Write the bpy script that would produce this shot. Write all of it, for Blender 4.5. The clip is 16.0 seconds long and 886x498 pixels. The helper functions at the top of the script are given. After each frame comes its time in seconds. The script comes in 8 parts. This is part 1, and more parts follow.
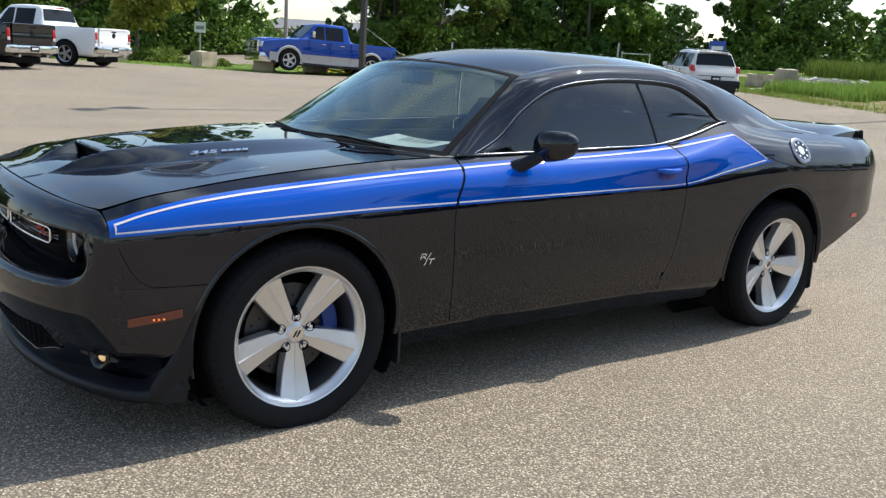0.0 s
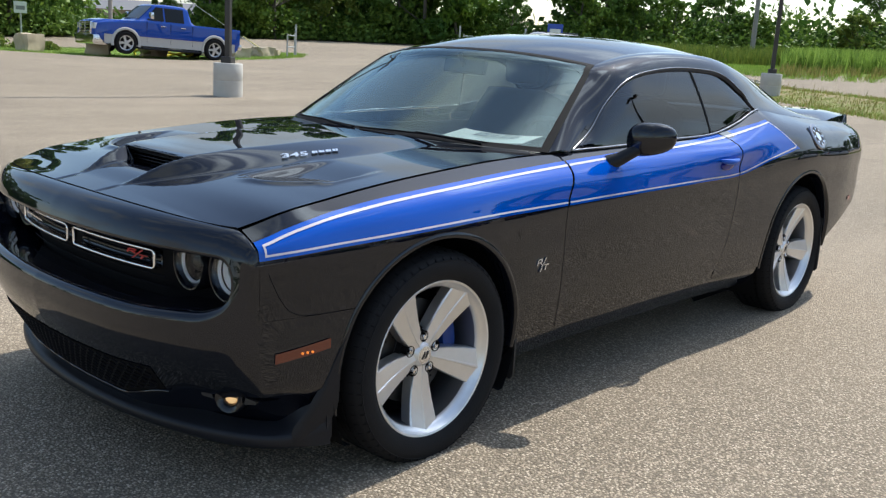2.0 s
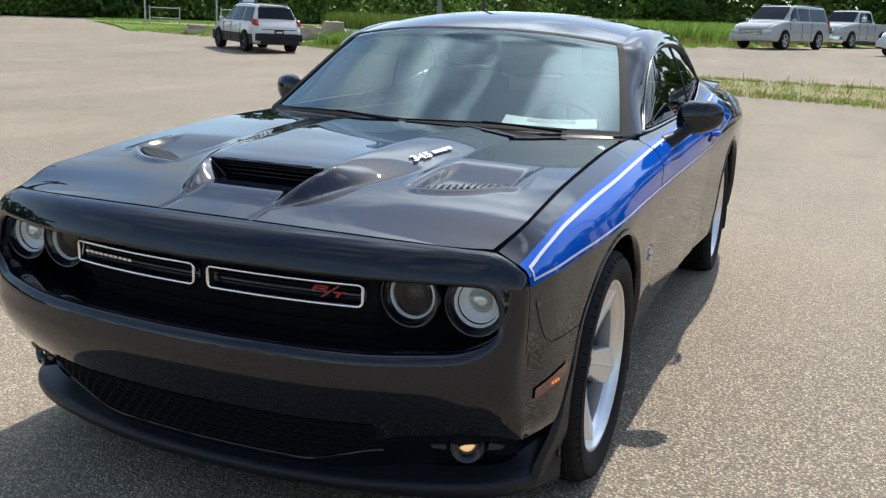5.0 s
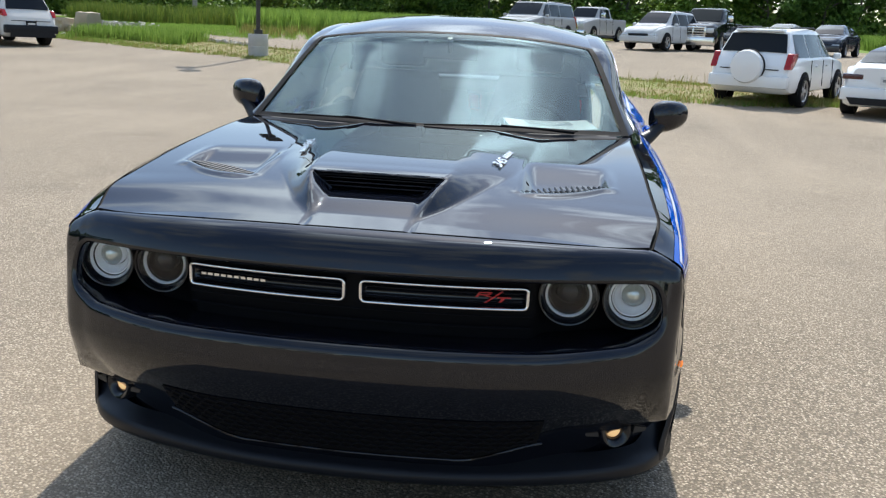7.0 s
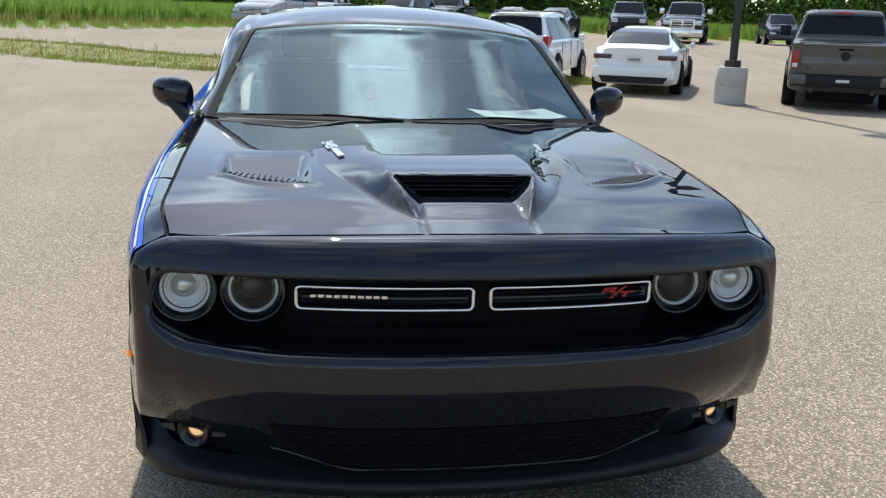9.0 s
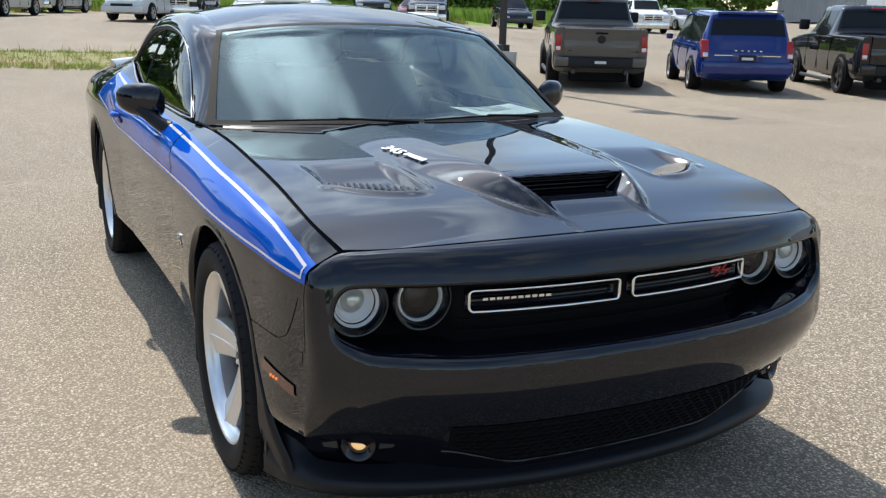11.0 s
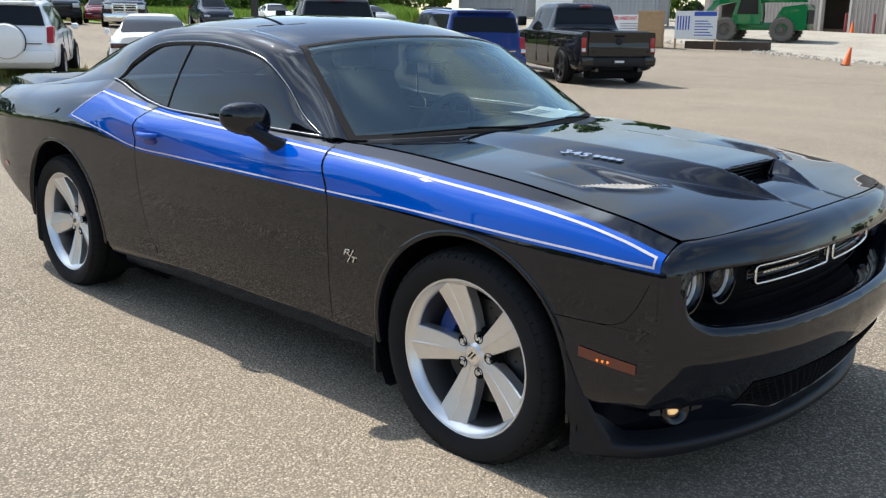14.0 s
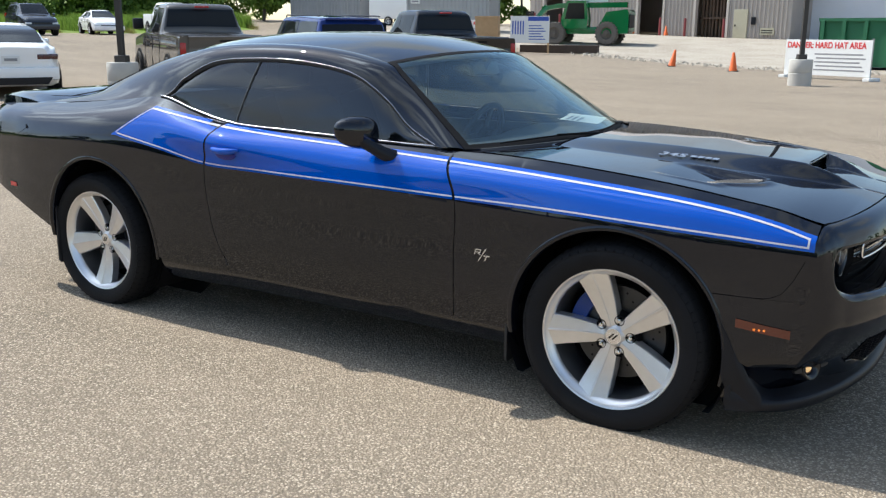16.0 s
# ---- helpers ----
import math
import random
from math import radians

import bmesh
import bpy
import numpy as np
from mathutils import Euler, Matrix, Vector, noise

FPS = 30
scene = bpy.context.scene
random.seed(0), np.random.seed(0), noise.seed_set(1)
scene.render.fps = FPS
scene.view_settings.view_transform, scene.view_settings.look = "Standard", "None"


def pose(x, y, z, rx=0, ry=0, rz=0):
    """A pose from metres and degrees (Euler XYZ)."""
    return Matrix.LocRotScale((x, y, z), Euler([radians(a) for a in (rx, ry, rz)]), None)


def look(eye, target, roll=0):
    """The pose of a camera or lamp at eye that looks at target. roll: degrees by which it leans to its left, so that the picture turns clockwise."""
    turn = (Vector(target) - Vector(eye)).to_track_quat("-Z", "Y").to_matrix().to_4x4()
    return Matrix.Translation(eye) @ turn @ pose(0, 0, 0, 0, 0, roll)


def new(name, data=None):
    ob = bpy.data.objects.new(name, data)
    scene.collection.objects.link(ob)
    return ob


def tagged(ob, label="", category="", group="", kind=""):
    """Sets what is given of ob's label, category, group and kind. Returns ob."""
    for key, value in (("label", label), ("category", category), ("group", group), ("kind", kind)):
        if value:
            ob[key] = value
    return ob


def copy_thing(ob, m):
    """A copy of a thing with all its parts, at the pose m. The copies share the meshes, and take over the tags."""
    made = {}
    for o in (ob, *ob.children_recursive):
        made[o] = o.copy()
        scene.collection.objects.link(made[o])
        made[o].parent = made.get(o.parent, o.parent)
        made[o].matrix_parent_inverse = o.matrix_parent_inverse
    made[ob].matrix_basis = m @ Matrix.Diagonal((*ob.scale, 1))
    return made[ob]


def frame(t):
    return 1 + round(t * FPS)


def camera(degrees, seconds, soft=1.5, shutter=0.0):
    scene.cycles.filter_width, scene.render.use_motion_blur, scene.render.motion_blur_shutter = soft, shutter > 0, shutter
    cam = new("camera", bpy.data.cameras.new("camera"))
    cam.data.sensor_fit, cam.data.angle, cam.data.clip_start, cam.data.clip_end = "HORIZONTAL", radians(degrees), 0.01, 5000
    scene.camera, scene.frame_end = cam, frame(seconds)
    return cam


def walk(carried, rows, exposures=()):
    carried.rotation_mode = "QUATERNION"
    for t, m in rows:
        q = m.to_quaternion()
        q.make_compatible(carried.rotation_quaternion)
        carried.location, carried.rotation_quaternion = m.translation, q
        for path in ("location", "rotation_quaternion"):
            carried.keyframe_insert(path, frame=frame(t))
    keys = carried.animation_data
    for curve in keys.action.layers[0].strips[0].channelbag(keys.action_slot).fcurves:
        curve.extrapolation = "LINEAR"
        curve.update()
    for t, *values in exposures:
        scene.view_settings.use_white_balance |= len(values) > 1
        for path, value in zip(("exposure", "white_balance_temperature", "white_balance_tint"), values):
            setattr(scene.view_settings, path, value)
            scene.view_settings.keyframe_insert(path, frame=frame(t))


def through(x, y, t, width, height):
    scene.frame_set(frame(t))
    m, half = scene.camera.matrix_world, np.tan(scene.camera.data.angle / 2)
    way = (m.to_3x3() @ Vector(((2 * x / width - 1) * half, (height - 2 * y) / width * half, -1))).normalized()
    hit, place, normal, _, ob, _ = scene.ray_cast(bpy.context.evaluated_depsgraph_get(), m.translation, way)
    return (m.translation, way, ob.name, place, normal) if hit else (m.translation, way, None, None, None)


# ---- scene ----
cam = camera(52.3, 16.0, soft=1.3)
PATH = [
    (0, (1.5, 3.752, 1.406), (0.332, 2.183, 0.986), 3.3),
    (0.5, (1.671, 3.515, 1.408), (0.433, 2.002, 0.986), 3.4),
    (1, (1.853, 3.309, 1.407), (0.547, 1.854, 0.985), 3.4),
    (1.5, (1.976, 3.064, 1.376), (0.605, 1.67, 0.953), 3.3),
    (2, (2.097, 2.832, 1.372), (0.658, 1.513, 0.936), 3.3),
    (2.5, (2.25, 2.571, 1.366), (0.739, 1.341, 0.915), 3.2),
    (3, (2.38, 2.349, 1.362), (0.817, 1.19, 0.898), 3.2),
    (3.5, (2.459, 2.113, 1.358), (0.844, 1.03, 0.89), 3.0),
    (3.7, (2.487, 2.034, 1.366), (0.848, 0.988, 0.896), 3.0),
    (5.8, (2.785, 1.043, 1.337), (0.911, 0.523, 0.873), 2.5),
    (6, (2.829, 0.943, 1.34), (0.939, 0.481, 0.875), 2.7),
    (6.5, (2.953, 0.685, 1.373), (1.035, 0.352, 0.913), 2.8),
    (7, (3.002, 0.495, 1.359), (1.069, 0.263, 0.9), 2.7),
    (7.5, (2.961, 0.24, 1.337), (1.017, 0.151, 0.876), 2.5),
    (8, (2.957, 0.013, 1.329), (1.013, 0.064, 0.861), 2.3),
    (8.2, (2.919, -0.078, 1.312), (0.978, 0.035, 0.845), 2.4),
    (10.3, (2.859, -1.139, 1.421), (1.043, -0.453, 0.936), 1.5),
    (10.5, (2.759, -1.241, 1.396), (0.968, -0.495, 0.911), 1.8),
    (11, (2.659, -1.476, 1.383), (0.923, -0.609, 0.898), 1.4),
    (11.5, (2.513, -1.699, 1.383), (0.844, -0.709, 0.899), 1.1),
    (12, (2.417, -1.949, 1.392), (0.815, -0.855, 0.907), 1.1),
    (12.5, (2.344, -2.227, 1.419), (0.814, -1.034, 0.934), 0.9),
    (13, (2.199, -2.456, 1.412), (0.73, -1.188, 0.927), 0.8),
    (13.5, (2.023, -2.671, 1.422), (0.611, -1.34, 0.938), 0.6),
    (14, (1.878, -2.964, 1.42), (0.536, -1.561, 0.94), 0.6),
    (14.5, (1.722, -3.219, 1.43), (0.457, -1.746, 0.949), 0.4),
    (15, (1.528, -3.418, 1.432), (0.323, -1.895, 0.956), 0.4),
    (15.5, (1.362, -3.627, 1.444), (0.228, -2.048, 0.974), 0.2),
    (16, (1.197, -3.893, 1.465), (0.145, -2.258, 0.997), 0.2),
]
walk(cam, [(t, look(eye, target, roll)) for t, eye, target, roll in PATH],
     [(0, 0.49), (3, 0.45), (6, 0.52), (8, 0.53), (11, 0.57), (14.5, 0.57), (16, 0.53)])

# ---- light ----
SUN_EL, SUN_AZ = 51.0, 181.0          # degrees; azimuth counted from +x towards +y, where the sun stands
sun_dir = Vector((math.cos(radians(SUN_AZ)) * math.cos(radians(SUN_EL)), math.sin(radians(SUN_AZ)) * math.cos(radians(SUN_EL)), math.sin(radians(SUN_EL))))
sun = new("sun", bpy.data.lights.new("sun", "SUN"))
sun.data.energy, sun.data.angle, sun.data.color = 4.0, radians(0.6), (1.0, 0.97, 0.90)
sun.matrix_world = look(sun_dir * 60, (0, 0, 0))

world = bpy.data.worlds.new("world")
scene.world = world
world.use_nodes = True
wn, wl = world.node_tree.nodes, world.node_tree.links
sky = wn.new("ShaderNodeTexSky")
sky.sky_type, sky.sun_disc = "NISHITA", False
sky.sun_elevation, sky.sun_rotation = radians(SUN_EL), radians(90 - SUN_AZ)
sky.air_density, sky.dust_density, sky.ozone_density = 1.15, 0.7, 2.0
wc = wn.new("ShaderNodeTexCoord")
wmap = wn.new("ShaderNodeMapping")
wmap.inputs["Scale"].default_value = (1.5, 1.5, 2.2)
wmap.inputs["Rotation"].default_value = (0.5, 0.6, 0.7)
wnoise = wn.new("ShaderNodeTexNoise")
wnoise.inputs["Scale"].default_value, wnoise.inputs["Detail"].default_value, wnoise.inputs["Roughness"].default_value = 2.3, 6.0, 0.5
wramp = wn.new("ShaderNodeValToRGB")
wramp.color_ramp.elements[0].position, wramp.color_ramp.elements[1].position = 0.485, 0.66
# thin clouds, brighter towards the sun, as the haze round it is
wdot = wn.new("ShaderNodeVectorMath")
wdot.operation = "DOT_PRODUCT"
wdot.inputs[1].default_value = sun_dir
wl.new(wc.outputs["Generated"], wdot.inputs[0])
wpow = wn.new("ShaderNodeMath")
wpow.operation, wpow.use_clamp = "POWER", False
wmax = wn.new("ShaderNodeMath")
wmax.operation = "MAXIMUM"
wmax.inputs[1].default_value = 0.0
wl.new(wdot.outputs["Value"], wmax.inputs[0])
wl.new(wmax.outputs[0], wpow.inputs[0])
wpow.inputs[1].default_value = 10.0
wglow = wn.new("ShaderNodeMath")
wglow.operation = "MULTIPLY_ADD"
wglow.inputs[1].default_value, wglow.inputs[2].default_value = 30.0, 3.2
wl.new(wpow.outputs[0], wglow.inputs[0])
wcol = wn.new("ShaderNodeVectorMath")
wcol.operation = "SCALE"
wcol.inputs[0].default_value = (0.86, 1.0, 1.13)
wl.new(wglow.outputs[0], wcol.inputs["Scale"])
wmix = wn.new("ShaderNodeMixRGB")
wl.new(wcol.outputs[0], wmix.inputs[2])
wl.new(wc.outputs["Generated"], wmap.inputs["Vector"])
wl.new(wmap.outputs["Vector"], wnoise.inputs["Vector"])
wl.new(wnoise.outputs["Fac"], wramp.inputs["Fac"])
whaze = wn.new("ShaderNodeMath")
whaze.operation, whaze.use_clamp = "MULTIPLY_ADD", True
whaze.inputs[1].default_value = 0.16
wl.new(wpow.outputs[0], whaze.inputs[0])
wl.new(wramp.outputs["Color"], whaze.inputs[2])
wl.new(whaze.outputs[0], wmix.inputs[0])
wl.new(sky.outputs["Color"], wmix.inputs[1])
wl.new(wmix.outputs["Color"], wn["Background"].inputs["Color"])
wn["Background"].inputs["Strength"].default_value = 0.15

# ---- helpers of this scene ----
def spline(xs, ys):
    """A smooth curve through (xs, ys) that does not overshoot; xs rise or fall."""
    xs, ys = np.asarray(xs, float), np.asarray(ys, float)
    if xs[0] > xs[-1]:
        xs, ys = xs[::-1], ys[::-1]
    h = np.diff(xs)
    d = np.diff(ys, axis=0) / (h[:, None] if ys.ndim > 1 else h)
    m = np.zeros_like(ys)
    m[0], m[-1] = d[0], d[-1]
    hh = h[:, None] if ys.ndim > 1 else h
    m[1:-1] = (d[:-1] * hh[1:] + d[1:] * hh[:-1]) / (hh[1:] + hh[:-1])

    def at(x):
        x = np.clip(np.asarray(x, float), xs[0], xs[-1])
        k = np.clip(np.searchsorted(xs, x) - 1, 0, len(h) - 1)
        t = (x - xs[k]) / h[k]
        hk = h[k]
        if ys.ndim > 1:
            t, hk = t[..., None], hk[..., None]
        return ((2 * t**3 - 3 * t**2 + 1) * ys[k] + (t**3 - 2 * t**2 + t) * hk * m[k]
                + (-2 * t**3 + 3 * t**2) * ys[k + 1] + (t**3 - t**2) * hk * m[k + 1])
    return at


def sstep(a, b, x):
    t = np.clip((np.asarray(x, float) - a) / (b - a), 0, 1)
    return t * t * (3 - 2 * t)


def mesh_of(name, verts, faces, smooth=True, sharp=None):
    me = bpy.data.meshes.new(name)
    me.from_pydata([tuple(map(float, v)) for v in verts], [], [tuple(map(int, f)) for f in faces])
    me.update()
    if smooth:
        me.polygons.foreach_set("use_smooth", [True] * len(me.polygons))
        if sharp:
            me.set_sharp_from_angle(angle=radians(sharp))
    return me


def put(name, me, mat, parent=None, label=""):
    ob = new(name, me)
    me.materials.clear()
    me.materials.append(mat)
    if parent is not None:
        ob.parent = parent
    return tagged(ob, label)


def part(name, bm, material, parent, label="", smooth=None):
    """A bmesh as one mesh object under a thing or a part. smooth: the angle in degrees under which edges are smooth."""
    me = bpy.data.meshes.new(name)
    bm.to_mesh(me)
    bm.free()
    if smooth:
        me.polygons.foreach_set("use_smooth", [True] * len(me.polygons))
        me.set_sharp_from_angle(angle=radians(smooth))
    return put(name, me, material, parent, label)


def grid_faces(n, m, flip=False, skip=None):
    out = []
    for i in range(n - 1):
        for j in range(m - 1):
            if skip is not None and skip[i][j]:
                continue
            q = (i * m + j, i * m + j + 1, (i + 1) * m + j + 1, (i + 1) * m + j)
            out.append(q[::-1] if flip else q)
    return out


def grid_part(name, P, mat, parent, label="", out=None, skip=None, sharp=None):
    """A sheet from an array of points [n][m][3]; its faces turn away from the point out."""
    P = np.asarray(P, float)
    n, m = P.shape[:2]
    F = grid_faces(n, m, skip=skip)
    if out is not None:
        c = P[:-1, :-1] - np.asarray(out, float)
        nrm = np.cross(P[:-1, 1:] - P[:-1, :-1], P[1:, :-1] - P[:-1, :-1])
        if (c * nrm).sum() > 0:
            pass
        else:
            F = [f[::-1] for f in F]
    return put(name, mesh_of(name, P.reshape(-1, 3), F, True, sharp), mat, parent, label)


def box(bm, lo, hi, m=None, bevel=0.0):
    """A box from corner lo to corner hi in bm, moved by m, with its edges bevelled."""
    c = [(a + b) / 2 for a, b in zip(lo, hi)]
    s = [abs(b - a) for a, b in zip(lo, hi)]
    r = bmesh.ops.create_cube(bm, size=1.0, matrix=Matrix.Translation(c) @ Matrix.Diagonal((*s, 1)))
    vs = r["verts"]
    if bevel:
        es = list({e for v in vs for e in v.link_edges})
        r = bmesh.ops.bevel(bm, geom=es, offset=min(bevel, min(s) * 0.45), segments=2, affect="EDGES", profile=0.6)
        vs = list({v for f in r["faces"] for v in f.verts} | {v for v in vs if v.is_valid})
    if m is not None:
        bmesh.ops.transform(bm, matrix=m, verts=[v for v in vs if v.is_valid])
    return vs


def tube(bm, pts, r, sides=8, close=True):
    """A round bar along pts; r is one radius or one a point."""
    rings, pts = [], [Vector(p) for p in pts]
    rr = r if isinstance(r, (list, tuple)) else [r] * len(pts)
    for i, p in enumerate(pts):
        d = (pts[min(i + 1, len(pts) - 1)] - pts[max(i - 1, 0)]).normalized()
        a = d.orthogonal().normalized() if i == 0 else (a - d * a.dot(d)).normalized()
        b = d.cross(a)
        rings.append([bm.verts.new(p + (a * math.cos(k * 2 * math.pi / sides) + b * math.sin(k * 2 * math.pi / sides)) * rr[i]) for k in range(sides)])
    for p, q in zip(rings, rings[1:]):
        for k in range(sides):
            bm.faces.new((p[k], p[(k + 1) % sides], q[(k + 1) % sides], q[k]))
    if close:
        bm.faces.new(rings[0][::-1]), bm.faces.new(rings[-1])
    return rings


def lathe(bm, prof, sides=32, m=None, close=False):
    """A turned shape: prof is a list of (radius, height along local z)."""
    rings = []
    for r, z in prof:
        rings.append([bm.verts.new((r * math.cos(k * 2 * math.pi / sides), r * math.sin(k * 2 * math.pi / sides), z)) for k in range(sides)])
    for p, q in zip(rings, rings[1:]):
        for k in range(sides):
            bm.faces.new((p[k], p[(k + 1) % sides], q[(k + 1) % sides], q[k]))
    if close:
        bm.faces.new(rings[0][::-1]), bm.faces.new(rings[-1])
    if m is not None:
        bmesh.ops.transform(bm, matrix=m, verts=[v for ring in rings for v in ring])
    return rings


def slab(bm, outline, z0, z1, m=None, bevel=0.0):
    """A flat outline (x, y) as a plate from z0 to z1."""
    lo = [bm.verts.new((x, y, z0)) for x, y in outline]
    hi = [bm.verts.new((x, y, z1)) for x, y in outline]
    n = len(lo)
    fs = [bm.faces.new(lo[::-1]), bm.faces.new(hi)]
    fs += [bm.faces.new((lo[k], lo[(k + 1) % n], hi[(k + 1) % n], hi[k])) for k in range(n)]
    bmesh.ops.recalc_face_normals(bm, faces=fs)
    vs = lo + hi
    if bevel:
        es = list(fs[1].edges)
        r = bmesh.ops.bevel(bm, geom=es, offset=bevel, segments=2, affect="EDGES", profile=0.6)
        vs = list({v for v in vs if v.is_valid} | {v for f in r["faces"] for v in f.verts})
    if m is not None:
        bmesh.ops.transform(bm, matrix=m, verts=vs)
    return vs


def thing(name, label, category, m=None, group=""):
    ob = new(name)
    ob.empty_display_size = 0.2
    if m is not None:
        ob.matrix_world = m
    return tagged(ob, label, category, group)

# ---- materials ----
def mat_base(name):
    m = bpy.data.materials.new(name)
    m.use_nodes = True
    nt = m.node_tree
    return m, nt.nodes, nt.links, nt.nodes["Principled BSDF"]


def plain(name, color, rough=0.5, metal=0.0, coat=0.0, vary=0.12, scale=8.0, bump=0.0, bump_scale=60.0, spec=0.5, detail=6.0):
    """A surface with blotches at one scale and grain at another."""
    m, n, l, b = mat_base(name)
    b.inputs["Roughness"].default_value, b.inputs["Metallic"].default_value = rough, metal
    b.inputs["Coat Weight"].default_value, b.inputs["Coat Roughness"].default_value = coat, 0.03
    b.inputs["Specular IOR Level"].default_value = spec
    tc = n.new("ShaderNodeTexCoord")
    no = n.new("ShaderNodeTexNoise")
    no.inputs["Scale"].default_value, no.inputs["Detail"].default_value = scale, detail
    mx = n.new("ShaderNodeMixRGB")
    mx.inputs[1].default_value = (*[c * (1 - vary) for c in color], 1)
    mx.inputs[2].default_value = (*[min(1, c * (1 + vary)) for c in color], 1)
    l.new(tc.outputs["Object"], no.inputs["Vector"])
    l.new(no.outputs["Fac"], mx.inputs[0])
    l.new(mx.outputs[0], b.inputs["Base Color"])
    if bump:
        n2 = n.new("ShaderNodeTexNoise")
        n2.inputs["Scale"].default_value, n2.inputs["Detail"].default_value = bump_scale, 5.0
        bp = n.new("ShaderNodeBump")
        bp.inputs["Strength"].default_value, bp.inputs["Distance"].default_value = min(1.0, bump), 0.01
        l.new(tc.outputs["Object"], n2.inputs["Vector"])
        l.new(n2.outputs["Fac"], bp.inputs["Height"])
        l.new(bp.outputs["Normal"], b.inputs["Normal"])
    return m


def paint(name, color, rough=0.28, dust=0.0):
    """Car paint: colour under a clear coat with a trace of dust."""
    m, n, l, b = mat_base(name)
    b.inputs["Base Color"].default_value = (*color, 1)
    b.inputs["Roughness"].default_value, b.inputs["Coat Weight"].default_value, b.inputs["Coat Roughness"].default_value = rough, 1.0, 0.012
    b.inputs["Coat IOR"].default_value = 1.53
    b.inputs["Specular IOR Level"].default_value = 0.0
    if dust:
        tc, no, mx = n.new("ShaderNodeTexCoord"), n.new("ShaderNodeTexNoise"), n.new("ShaderNodeMixRGB")
        no.inputs["Scale"].default_value, no.inputs["Detail"].default_value = 3.0, 9.0
        mx.inputs[1].default_value = (*color, 1)
        mx.inputs[2].default_value = (*[c + dust for c in color], 1)
        l.new(tc.outputs["Object"], no.inputs["Vector"])
        l.new(no.outputs["Fac"], mx.inputs[0])
        l.new(mx.outputs[0], b.inputs["Base Color"])
        mp = n.new("ShaderNodeMapRange")
        mp.inputs[3].default_value, mp.inputs[4].default_value = 0.004, 0.016
        l.new(no.outputs["Fac"], mp.inputs[0])
        l.new(mp.outputs[0], b.inputs["Coat Roughness"])
    return m


def glass(name, tint, rough=0.0, ior=1.5, sheen=(0.8, 0.8, 0.8)):
    """A thin pane: tinted, clear straight through, with a mirror sheen by Fresnel."""
    m, n, l, b = mat_base(name)
    n.remove(b)
    tr, gl, mx, lw = n.new("ShaderNodeBsdfTransparent"), n.new("ShaderNodeBsdfGlossy"), n.new("ShaderNodeMixShader"), n.new("ShaderNodeLayerWeight")
    pw, ma = n.new("ShaderNodeMath"), n.new("ShaderNodeMath")
    tr.inputs["Color"].default_value = (*tint, 1)
    gl.inputs["Roughness"].default_value = rough
    gl.inputs["Color"].default_value = (*sheen, 1)
    r0 = ((ior - 1) / (ior + 1)) ** 2
    lw.inputs["Blend"].default_value = 0.5
    pw.operation, ma.operation = "POWER", "MULTIPLY_ADD"
    pw.inputs[1].default_value, ma.inputs[1].default_value, ma.inputs[2].default_value = 5.0, 1 - r0, r0
    l.new(lw.outputs["Facing"], pw.inputs[0])
    l.new(pw.outputs[0], ma.inputs[0])
    l.new(ma.outputs[0], mx.inputs[0])
    l.new(tr.outputs[0], mx.inputs[1])
    l.new(gl.outputs[0], mx.inputs[2])
    l.new(mx.outputs[0], n["Material Output"].inputs["Surface"])
    return m


def dusty(m, amount, color=(0.55, 0.55, 0.53)):
    """Lays a thin uneven film of dust over a pane."""
    n, l = m.node_tree.nodes, m.node_tree.links
    out = n["Material Output"]
    old = out.inputs["Surface"].links[0].from_socket
    df, mx, tc, no, mp = n.new("ShaderNodeBsdfDiffuse"), n.new("ShaderNodeMixShader"), n.new("ShaderNodeTexCoord"), n.new("ShaderNodeTexNoise"), n.new("ShaderNodeMapRange")
    df.inputs["Color"].default_value = (*color, 1)
    no.inputs["Scale"].default_value, no.inputs["Detail"].default_value = 3.5, 8.0
    mp.inputs[1].default_value, mp.inputs[2].default_value, mp.inputs[3].default_value, mp.inputs[4].default_value = 0.3, 0.75, amount * 0.4, amount * 1.5
    l.new(tc.outputs["Object"], no.inputs["Vector"])
    l.new(no.outputs["Fac"], mp.inputs[0])
    l.new(mp.outputs[0], mx.inputs[0])
    l.new(old, mx.inputs[1])
    l.new(df.outputs[0], mx.inputs[2])
    l.new(mx.outputs[0], out.inputs["Surface"])
    return m


def lit(name, color, strength):
    m, n, l, b = mat_base(name)
    b.inputs["Base Color"].default_value = (*color, 1)
    b.inputs["Emission Color"].default_value = (*color, 1)
    b.inputs["Emission Strength"].default_value = strength
    return m


